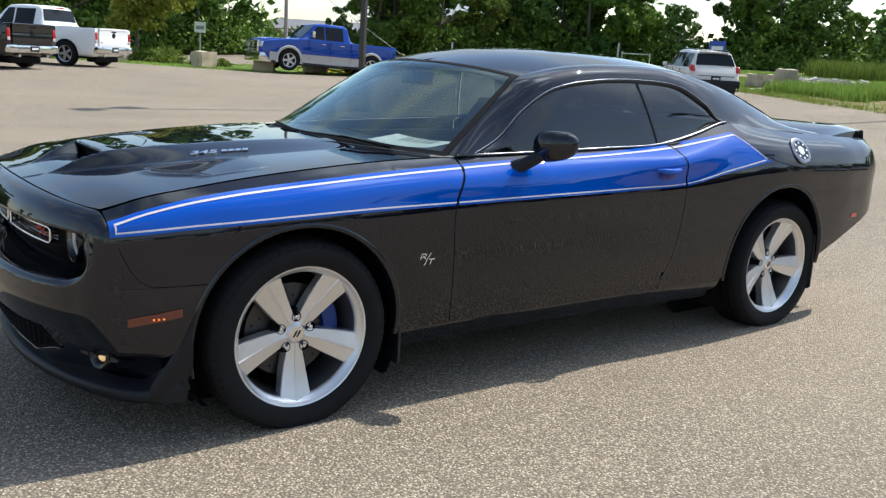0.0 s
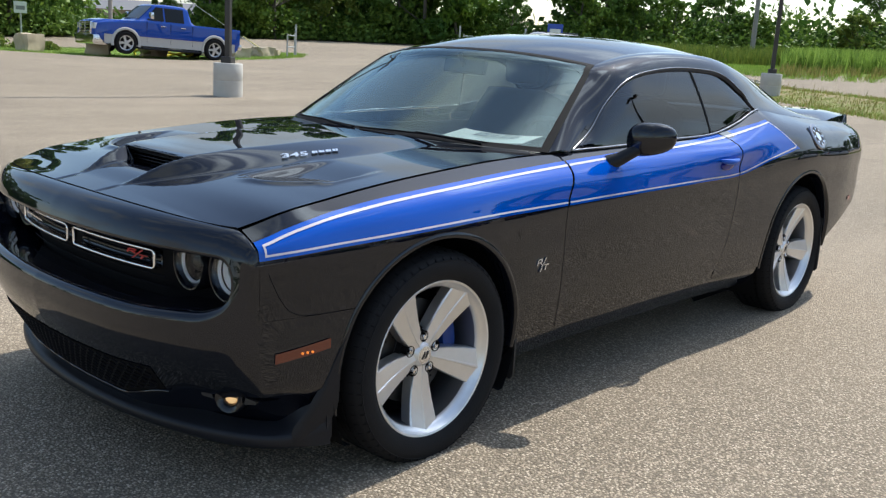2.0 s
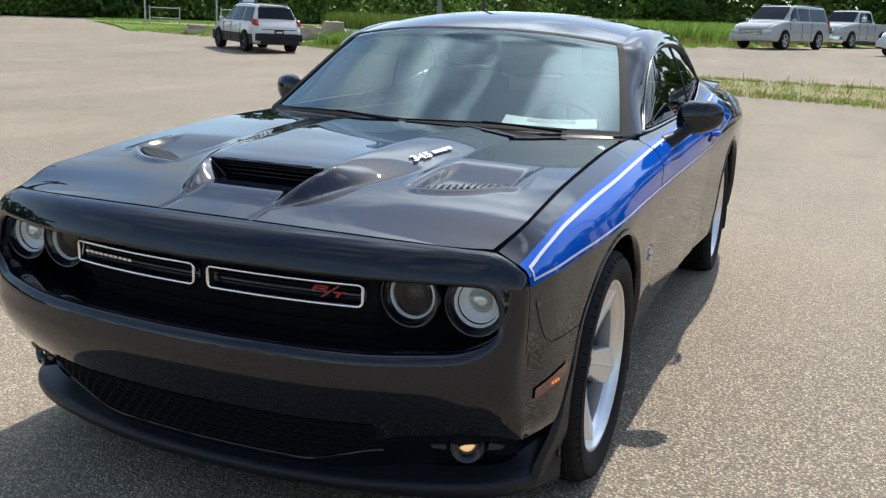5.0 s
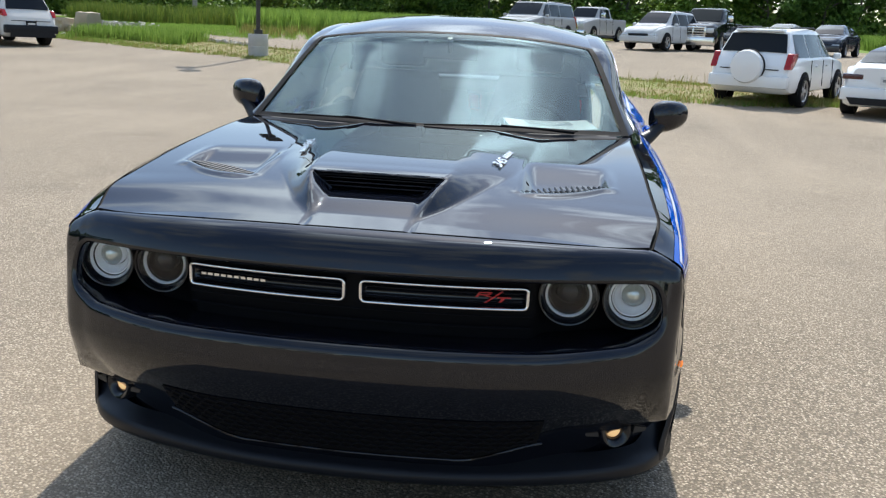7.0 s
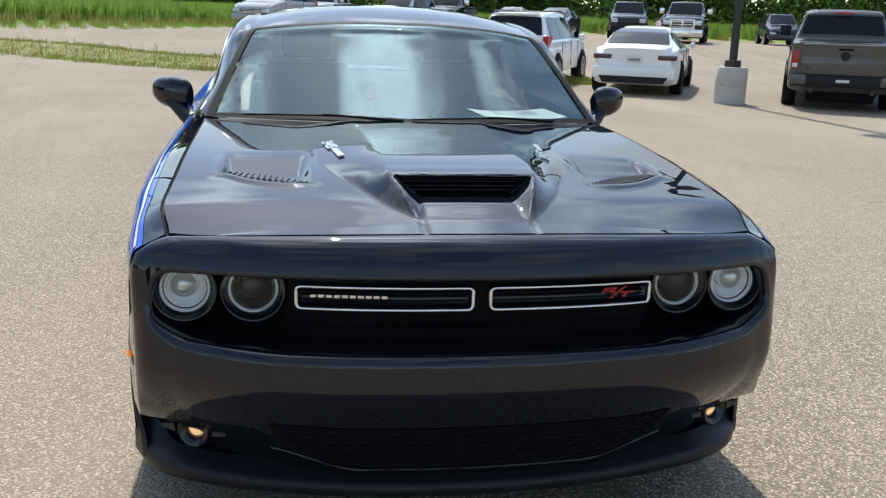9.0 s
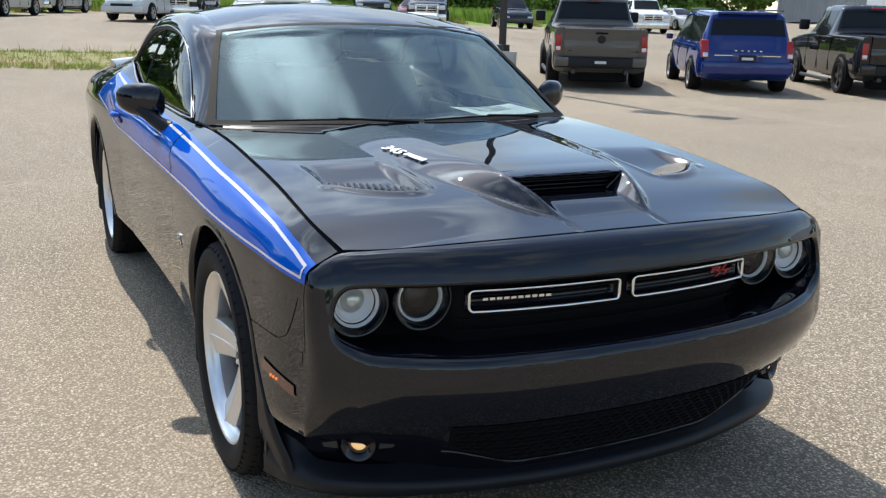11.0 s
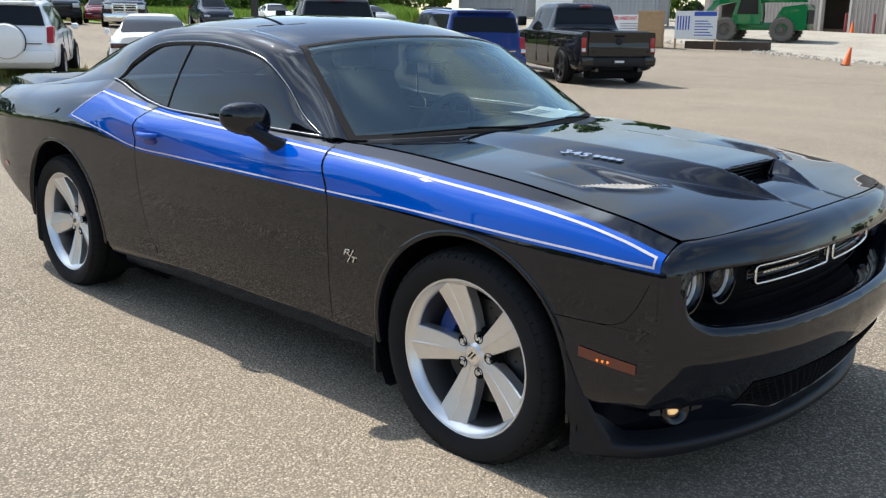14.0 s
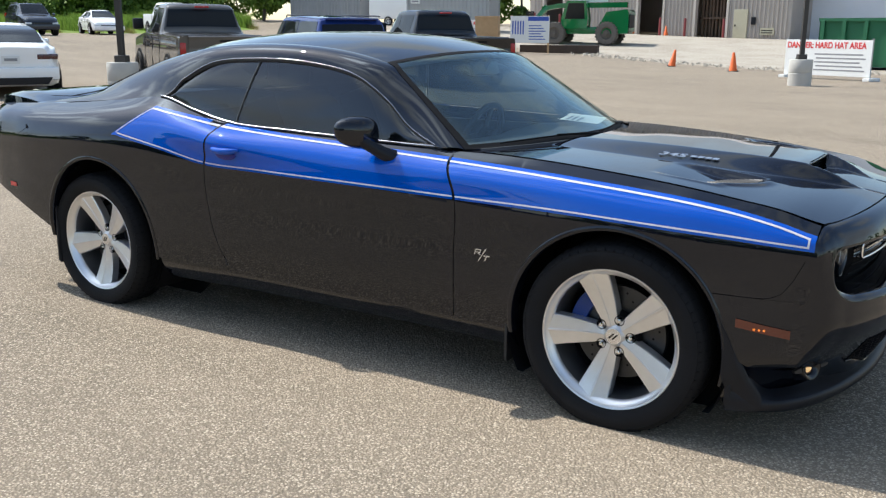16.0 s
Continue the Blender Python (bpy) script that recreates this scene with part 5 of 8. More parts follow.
# ---- wheels ----
def build_wheel(angle0):
    """A wheel at the origin; local z points out of the car."""
    wheel = new("wheel")
    wheel.parent = CAR
    tagged(wheel, "silver five-spoke alloy wheel with black tyre")
    R = 0.366
    # tyre: turned section with grooves in the tread
    prof = [(0.262, 0.098), (0.275, 0.110), (0.295, 0.119), (0.318, 0.1225), (0.336, 0.1195), (0.348, 0.112), (0.356, 0.102), (0.3605, 0.090)]
    for z in (0.06, 0.02, -0.02, -0.06):
        prof += [(R - 0.0015, z + 0.014), (R, z + 0.006), (R, z - 0.008), (R - 0.007, z - 0.009), (R - 0.007, z - 0.015), (R, z - 0.016)]
    prof += [(0.3605, -0.090), (0.348, -0.112), (0.318, -0.1225), (0.275, -0.110), (0.262, -0.098)]
    bm = bmesh.new()
    lathe(bm, prof, 96)
    tyre = part("tyre", bm, RUBBER, wheel, "black low-profile tyre", smooth=35)
    # shoulder sipes
    bm = bmesh.new()
    for k in range(60):
        a = k * 2 * math.pi / 60
        for r0, z0, lean, ln, skew, da in ((0.3535, 0.1015, -0.55, 0.021, 0.0, 0.0), (0.3652, 0.046, 0.0, 0.015, 0.30, 0.02), (0.3652, 0.004, 0.0, 0.015, 0.45, 0.05), (0.3652, -0.037, 0.0, 0.015, -0.30, 0.02)):
            box(bm, (-0.003, -0.0022, -ln), (0.0013, 0.0022, ln), Matrix.Rotation(a + da, 4, "Z") @ Matrix.Translation((r0, 0, z0)) @ Matrix.Rotation(lean, 4, "Y") @ Matrix.Rotation(skew, 4, "X"))
    tagged(part("tread_sipe_band", bm, DEEP_BLACK, tyre), kind="stuff")
    # raised band on the sidewall
    bm = bmesh.new()
    lathe(bm, [(0.3405, 0.1175), (0.3385, 0.1205), (0.3365, 0.1195)], 96)
    part("sidewall_rib", bm, RUBBER, tyre, smooth=40)
    # rim
    bm = bmesh.new()
    lathe(bm, [(0.262, 0.094), (0.270, 0.098), (0.2715, 0.103), (0.268, 0.1065), (0.262, 0.104), (0.257, 0.094), (0.250, 0.086), (0.243, 0.080), (0.240, 0.066)], 72)
    rim = part("rim", bm, ALLOY, wheel, "silver alloy rim", smooth=40)
    bm = bmesh.new()
    lathe(bm, [(0.240, 0.066), (0.235, 0.02), (0.228, -0.06), (0.236, -0.09), (0.262, -0.098)], 72)
    part("rim_barrel", bm, ALLOY_BARREL, rim, smooth=40)
    # five broad spokes, each with a raised ridge along its middle
    for k in range(5):
        a = radians(angle0 + 72 * k)
        rs = np.linspace(0.036, 0.262, 15)
        P = []
        for r in rs:
            f = (r - 0.036) / 0.226
            w = 0.024 + 0.043 * f ** 0.75
            zc = 0.050 + 0.042 * f ** 1.3 - 0.006 * math.sin(math.pi * f)
            row = []
            for q, dz in ((-1.0, -0.052), (-1.0, -0.012), (-0.94, -0.007), (-0.09, -0.0012), (-0.05, 0.0016), (0.05, 0.0016), (0.09, -0.0012), (0.94, -0.007), (1.0, -0.012), (1.0, -0.052)):
                row.append((r, w * q, zc + dz))
            P.append(row)
        P = np.array(P)
        c, sn = math.cos(a), math.sin(a)
        Q = P.copy()
        Q[..., 0], Q[..., 1] = P[..., 0] * c - P[..., 1] * sn, P[..., 0] * sn + P[..., 1] * c
        grid_part("spoke", Q, ALLOY, rim, out=(0.15 * c, 0.15 * sn, 0.02), sharp=25)
        # lug nut beside the root of the spoke
        b = a + radians(36)
        bm = bmesh.new()
        lathe(bm, [(0.0200, 0.022), (0.0200, 0.0455), (0.0172, 0.0470), (0.0155, 0.034)], 16, Matrix.Translation((0.064 * math.cos(b), 0.064 * math.sin(b), 0)))
        part("lug_well", bm, DEEP_BLACK, rim, smooth=40)
        bm = bmesh.new()
        lathe(bm, [(0.0112, 0.022), (0.0112, 0.044), (0.008, 0.050), (0.001, 0.052)], 6, Matrix.Translation((0.064 * math.cos(b), 0.064 * math.sin(b), 0)))
        part("lug_nut", bm, CHROME, rim, smooth=30)
    bm = bmesh.new()
    lathe(bm, [(0.052, 0.0), (0.050, 0.032), (0.046, 0.040), (0.042, 0.046), (0.036, 0.050), (0.033, 0.055), (0.030, 0.056)], 40)
    part("hub", bm, ALLOY, rim, smooth=40)
    bm = bmesh.new()
    lathe(bm, [(0.001, 0.020), (0.088, 0.020), (0.092, 0.0)], 32)
    part("hub_back", bm, DEEP_BLACK, rim)
    bm = bmesh.new()
    lathe(bm, [(0.031, 0.0555), (0.020, 0.0570), (0.001, 0.0575)], 32)
    cap = part("centre_cap", bm, SATIN_CHROME, rim, smooth=40)
    bm = bmesh.new()
    for dx in (-0.007, 0.007):
        slab(bm, [(dx - 0.010, -0.012), (dx - 0.003, -0.012), (dx + 0.010, 0.012), (dx + 0.003, 0.012)], 0.0570, 0.0590)
    part("cap_bars", bm, GLOSS_BLACK, cap)
    # brake disc with holes, and caliper
    bm = bmesh.new()
    lathe(bm, [(0.085, -0.012), (0.180, -0.012), (0.180, -0.040), (0.085, -0.040)], 56)
    disc = part("brake_disc", bm, STEEL_DISC, wheel, smooth=30)
    bm = bmesh.new()
    lathe(bm, [(0.001, 0.0), (0.082, -0.004), (0.085, -0.02)], 40)
    part("disc_bell", bm, ALLOY_DARK, disc, smooth=30)
    for k in range(30):
        bm = bmesh.new()
        a = k * 2 * math.pi / 30
        r = (0.110, 0.132, 0.156)[k % 3]
        lathe(bm, [(0.0048, -0.0115), (0.0001, -0.0112)], 8, Matrix.Translation((r * math.cos(a), r * math.sin(a), 0)))
        part("disc_hole", bm, DEEP_BLACK, disc)
    bm = bmesh.new()
    lathe(bm, [(0.20, -0.10), (0.225, -0.05)], 40)
    lathe(bm, [(0.01, -0.10), (0.235, -0.10)], 40)
    part("dust_shield", bm, DEEP_BLACK, wheel)
    return wheel


def caliper(parent, a0, z0=-0.055, z1=0.012):
    bm = bmesh.new()
    pts = []
    n = 9
    out = [(0.198 * math.cos(radians(a0 - 26 + 52 * k / n)), 0.198 * math.sin(radians(a0 - 26 + 52 * k / n))) for k in range(n + 1)]
    inn = [(0.135 * math.cos(radians(a0 + 24 - 48 * k / n)), 0.135 * math.sin(radians(a0 + 24 - 48 * k / n))) for k in range(n + 1)]
    slab(bm, out + inn, z0, z1, bevel=0.008)
    return part("brake_caliper", bm, CALIPER_BLUE, parent, "blue painted brake caliper", smooth=40)


proto = build_wheel(-92)
to_left = Matrix.Rotation(radians(-90), 4, "X")
to_right = Matrix.Rotation(radians(90), 4, "X")
TRACK = 0.800
SPOTS = [(0.0, 1, 0.0), (-2.946, 1, 12.0), (0.0, -1, -14.0), (-2.946, -1, -4.0)]
for k, (x, s, turn) in enumerate(SPOTS):
    m = Matrix.Translation((x, s * TRACK, 0.360)) @ (to_left @ Matrix.Rotation(radians(180), 4, "Z") if s > 0 else to_right) @ Matrix.Rotation(radians(turn), 4, "Z")
    if k == 0:
        proto.matrix_basis = m
        w = proto
    else:
        w = copy_thing(proto, m)
for k, (x, s, turn) in enumerate(SPOTS):
    holder = new("brake_caliper_mount")
    holder.parent = CAR
    holder.matrix_basis = Matrix.Translation((x, s * TRACK, 0.360)) @ (to_left @ Matrix.Rotation(radians(180), 4, "Z") if s > 0 else to_right)
    # behind the axle at the front, before it at the rear
    ang = 160 if (x == 0) else 20
    if s > 0:
        ang = 180 - ang
    caliper(holder, ang)

# ---- inside of the coupe ----
bm = bmesh.new()
prof = [(-0.56, 0.975), (-0.72, 0.998), (-0.95, 0.985), (-1.10, 0.945), (-1.16, 0.88), (-1.12, 0.76), (-0.98, 0.66)]
P = [[(x + 0.05 * (1 - (y / .72) ** 2) * (1 if x > -0.9 else 0.3), y, z + 0.018 * math.exp(-((y - 0.37) / 0.16) ** 2) * (1 if -1.12 < x < -0.7 else 0)) for x, z in prof] for y in np.linspace(-.74, .74, 41)]
bm.free()
grid_part("dashboard", P, DASH, CAR, "dark grey dashboard", out=(-1.0, 0, 0.5))
bm = bmesh.new()
box(bm, (-1.0, -.74, .26), (-3.0, .74, .30))
part("cabin_floor", bm, DEEP_BLACK, CAR)
for s in (1, -1):
    bm = bmesh.new()
    box(bm, (-0.8, s * .76, .30), (-2.5, s * .79, .96), bevel=0.01)
    part("door_card", bm, DASH, CAR)
bm = bmesh.new()
bmesh.ops.create_circle(bm, segments=8, radius=0.001)
bm.free()
bm = bmesh.new()
m = Matrix.Translation((-1.30, 0.37, 0.915)) @ Matrix.Rotation(radians(-68), 4, "Y")
N = 40
ringv = []
for i in range(N):
    a = i * 2 * math.pi / N
    ringv.append([bm.verts.new(m @ Vector(((0.182 + 0.016 * math.cos(b)) * math.cos(a), (0.182 + 0.016 * math.cos(b)) * math.sin(a), 0.016 * math.sin(b)))) for b in np.linspace(0, 2 * math.pi, 9)[:-1]])
for i in range(N):
    for j in range(8):
        bm.faces.new((ringv[i][j], ringv[i][(j + 1) % 8], ringv[(i + 1) % N][(j + 1) % 8], ringv[(i + 1) % N][j]))
steering = part("steering_wheel", bm, LEATHER, CAR, "black leather steering wheel", smooth=60)
bm = bmesh.new()
lathe(bm, [(0.07, -0.01), (0.068, 0.014), (0.05, 0.022), (0.001, 0.024)], 24, m)
for a in (0, 180, 270):
    box(bm, (0.05, -0.02, -0.006), (0.18, 0.02, 0.006), m @ Matrix.Rotation(radians(a + 90), 4, "Z"), 0.003)
part("wheel_hub", bm, DASH, steering, smooth=40)


def seat(x, y, wide=0.26, back=0.62, head=True):
    bm = bmesh.new()
    P = []
    for v in np.linspace(-1, 1, 15):
        row = []
        for f in np.linspace(0, 1, 13):
            w = wide * (1 - 0.22 * f ** 3)
            side = 0.05 * abs(v) ** 4
            row.append((x - 0.10 * f - 0.16 * f * f + side, y + w * v, 0.55 + back * f))
        row += [(x - 0.42, y + wide * 0.7 * v, 0.55 + back * 0.9), (x - 0.2, y + wide * v, 0.50)]
        P.append(row)
    bm.free()
    st = grid_part("car_seat", P, LEATHER, CAR, "dark leather bucket seat", out=(x - 0.2, y, 0.8))
    bm = bmesh.new()
    box(bm, (x - 0.02, y - wide, .38), (x + 0.48, y + wide, .56), bevel=0.06)
    part("seat_cushion", bm, LEATHER, st, smooth=50)
    if head:
        bm = bmesh.new()
        box(bm, (x - 0.34, y - 0.13, 0.55 + back + 0.02), (x - 0.24, y + 0.13, 0.55 + back + 0.20), bevel=0.045)
        part("headrest", bm, LEATHER, st, smooth=50)


seat(-1.72, 0.37)
seat(-1.72, -0.37)
seat(-2.55, 0.30, 0.27, 0.50, False)
seat(-2.55, -0.30, 0.27, 0.50, False)
P = [[(x, y, 1.03 + 0.05 * float(sstep(-2.75, -3.2, x))) for y in np.linspace(-.66, .66, 9)] for x in np.linspace(-2.72, -3.38, 6)]
grid_part("parcel_shelf", P, DASH, CAR)
P = [[(q[0], q[1] * .96, q[2] - 0.035) for q in r] for r in cabin_top(3.0, 6.4, 12, 21)]
grid_part("headliner", P, plain("grey_headliner", (0.20, 0.20, 0.20), 0.9, vary=0.08), CAR)
bm = bmesh.new()
m = Matrix.Translation(ws_point(2.45, 0.0) + Vector((-0.06, 0, -0.055))) @ Matrix.Rotation(radians(-12), 4, "Y")
box(bm, (-0.012, -0.125, -0.033), (0.016, 0.125, 0.033), m, 0.012)
mirror_in = part("inner_mirror", bm, SATIN_BLACK, CAR, smooth=50)
bm = bmesh.new()
tube(bm, [ws_point(2.62, 0.0, -0.004), m @ Vector((0.01, 0, 0.0))], 0.012, 8)
part("mirror_stem", bm, SATIN_BLACK, mirror_in, smooth=50)

# sheet of paper lying on the dash behind the glass
sheet_paper = thing("paper_sheet", "white printed paper sheet lying on the dashboard", "paper", pose(-0.75, 0.46, 1.018, 0, 5, 14))
bm = bmesh.new()
for i in range(7):
    for j in range(5):
        bm.verts.new((-0.10 + 0.20 * j / 4, -0.18 + 0.36 * i / 6, 0.004 + 0.010 * ((i - 3) / 3) ** 2))
bm.verts.ensure_lookup_table()
for i in range(6):
    for j in range(4):
        bm.faces.new([bm.verts[k] for k in (i * 5 + j, i * 5 + j + 1, (i + 1) * 5 + j + 1, (i + 1) * 5 + j)])
bmesh.ops.solidify(bm, geom=bm.faces[:], thickness=0.0012)
part("page", bm, PAPER, sheet_paper, smooth=60)
bm = bmesh.new()
for k in range(3):
    box(bm, (-0.07 + 0.028 * k, -0.09, 0.0082), (-0.058 + 0.028 * k, 0.10, 0.0092))
part("print_bars", bm, PRINT_INK, sheet_paper)

# ---- parked vehicles ----
CAR_GLASS = plain("dark_car_window", (0.012, 0.014, 0.016), 0.06, vary=0.1, spec=0.2)
BUMPER_CHROME = plain("bumper_chrome", (0.70, 0.70, 0.71), 0.16, 1.0, vary=0.05)
PLATE_WHITE = plain("plate_white", (0.7, 0.7, 0.68), 0.5, vary=0.03)
LAMP_CLEAR = plain("clear_lamp", (0.62, 0.65, 0.68), 0.12, 0.3, 0.8, vary=0.1)
RIM_SILVER = plain("silver_rim", (0.55, 0.55, 0.56), 0.3, 0.8, vary=0.1)
RIM_DARK = plain("dark_rim", (0.03, 0.03, 0.032), 0.35, 0.5, vary=0.1)
P_WHITE = paint("white_car_paint", (0.84, 0.84, 0.83), 0.35, 0.03)
P_PEARL = paint("pearl_car_paint", (0.66, 0.635, 0.59), 0.33, 0.03)
P_SILVER = paint("silver_car_paint", (0.42, 0.42, 0.41), 0.3, 0.02)
RED_LAMP = plain("red_lamp_lens", (0.36, 0.004, 0.005), 0.25, 0, 0.3, vary=0.15, scale=30)
RED_DARK = plain("smoked_red_lens", (0.055, 0.004, 0.008), 0.2, 0, 0.6, vary=0.15, scale=30)
P_PALE = paint("pale_silver_car_paint", (0.58, 0.58, 0.57), 0.3, 0.02)
P_BLUE = paint("royal_blue_car_paint", (0.006, 0.05, 0.30), 0.3, 0.004)
P_VANBLUE = paint("deep_blue_car_paint", (0.006, 0.024, 0.15), 0.3, 0.003)
P_BLACK = paint("dark_car_paint", (0.010, 0.010, 0.011), 0.3, 0.004)
P_GREY = paint("granite_grey_car_paint", (0.085, 0.078, 0.070), 0.3, 0.01)
P_NAVY = paint("slate_car_paint", (0.025, 0.030, 0.042), 0.3, 0.004)
P_RED = paint("dark_red_car_paint", (0.16, 0.010, 0.012), 0.3, 0.004)


def hull(name, stations, mat, parent):
    """One smooth body through stations (x, z bottom, half width low, z belt, half width at belt, z top, half width on top)."""
    st = np.array(stations, float)
    order = np.argsort(st[:, 0])

    def at(x):
        # bends rounded over 12 cm
        return np.mean([[np.interp(x + d, st[order, 0], st[order, k]) for k in range(1, 7)] for d in (-.06, -.03, 0, .03, .06)], 0)
    xs = np.unique(np.concatenate([np.linspace(st[0, 0], st[-1, 0], 46), st[:, 0]]))[::-1]
    P = []
    for x in xs:
        zb, wl, zm, wm, zt, wt = at(x)
        r = min(0.10, 0.5 * max(0.012, zt - zm))
        half = [(0, zb), (wl * .84, zb), (wl * .97, zb + .05), (wl, zb + .15), (max(wl, wm) + .012, zb * .5 + zm * .5), (wm + .006, zm - .07), (wm, zm - .012), (wm - .014, zm + .012)]
        for f in (.25, .5, .75, 1.0):
            half.append((wm - .014 + (wt - wm + .014) * f, zm + .012 + max(.004, zt - r - zm - .012) * f))
        half += [(wt - r * .25, zt - r * .35), (wt - r * .8, zt), (wt * .6, zt + .014), (0, zt + .022)]
        P.append([(x, y, z) for y, z in half + [(-y, z) for y, z in half[-2:0:-1]]])
    n, m = len(P), len(P[0])
    F = [(i * m + j, i * m + (j + 1) % m, (i + 1) * m + (j + 1) % m, (i + 1) * m + j) for i in range(n - 1) for j in range(m)]
    F += [tuple(range(m))[::-1], tuple(range((n - 1) * m, n * m))]
    put(name, mesh_of(name, [v for r_ in P for v in r_], F, True, 48), mat, parent)
    return at


def panel(name, quad, mat, parent, th=0.012, bevel=0.0, label=""):
    """A plate on four corners, proud by th."""
    q = [Vector(v) for v in quad]
    nn = (q[1] - q[0]).cross(q[2] - q[0]).normalized()
    bm = bmesh.new()
    lo, hi = [bm.verts.new(v - nn * 0.01) for v in q], [bm.verts.new(v + nn * th) for v in q]
    bm.faces.new(hi)
    for k in range(len(q)):
        bm.faces.new((lo[k], lo[(k + 1) % len(q)], hi[(k + 1) % len(q)], hi[k]))
    bmesh.ops.recalc_face_normals(bm, faces=bm.faces)
    return part(name, bm, mat, parent, label)


_wheel_meshes = {}


def simple_wheel(parent, x, y, r, width, mat, s, style="five"):
    key = (round(r, 3), width, style)
    if key not in _wheel_meshes:
        bm = bmesh.new()
        rr = r * 0.66
        lathe(bm, [(rr, width * .42), (r * .80, width * .52), (r * .94, width * .50), (r, width * .36), (r, -width * .36), (r * .94, -width * .5), (rr, -width * .42)], 28)
        t = bpy.data.meshes.new("tyre")
        bm.to_mesh(t), bm.free()
        bm = bmesh.new()
        lathe(bm, [(rr, width * .40), (rr * 1.03, width * .46), (rr * .93, width * .40), (rr * .88, -width * .1)], 28)
        k = 6 if style == "six" else 5
        for i in range(k):
            box(bm, (0.02, -rr * .16, width * .22), (rr * .95, rr * .16, width * .36), Matrix.Rotation(i * 2 * math.pi / k, 4, "Z"))
        lathe(bm, [(rr * .30, width * .2), (rr * .28, width * .40), (0.001, width * .42)], 16)
        w = bpy.data.meshes.new("rim")
        bm.to_mesh(w), bm.free()
        bm = bmesh.new()
        lathe(bm, [(0.001, 0.0), (rr * .95, 0.0)], 24)
        d = bpy.data.meshes.new("wheel_back")
        bm.to_mesh(d), bm.free()
        for me in (t, w):
            me.polygons.foreach_set("use_smooth", [True] * len(me.polygons))
            me.set_sharp_from_angle(angle=radians(40))
        t.materials.append(RUBBER), d.materials.append(DEEP_BLACK)
        _wheel_meshes[key] = (t, w, d, {})
    t, w, d, by_mat = _wheel_meshes[key]
    if mat.name not in by_mat:
        c = w.copy()
        c.materials.append(mat)
        by_mat[mat.name] = c
    wh = new("wheel")
    wh.parent = parent
    wh.matrix_basis = Matrix.Translation((x, y, r)) @ Matrix.Rotation(radians(-90 if s > 0 else 90), 4, "X")
    for nm, me in (("tyre", t), ("rim", by_mat[mat.name]), ("wheel_back", d)):
        new(nm, me).parent = wh


KINDS = {
    #        L     half W  base  r    belt  roof  hood  cowl  ws top  rear top  rear foot  deck
    "pickup": (5.85, 1.00, 3.60, .405, 1.27, 1.95, 1.22, 1.25, 0.62, -0.72, -0.86, 1.30),
    "suv":    (4.55, 0.91, 2.68, .350, 1.02, 1.68, 1.04, 1.08, 0.30, -1.75, -2.12, 1.05),
    "big_suv": (5.65, 1.01, 3.25, .395, 1.20, 1.92, 1.18, 1.45, 0.70, -2.45, -2.70, 1.20),
    "sedan":  (4.64, 0.93, 2.82, .340, 0.95, 1.44, 0.92, 1.05, 0.15, -0.85, -1.95, 1.04),
    "van":    (5.15, 0.99, 3.08, .345, 1.02, 1.74, 1.05, 1.75, 0.85, -2.22, -2.46, 1.08),
}


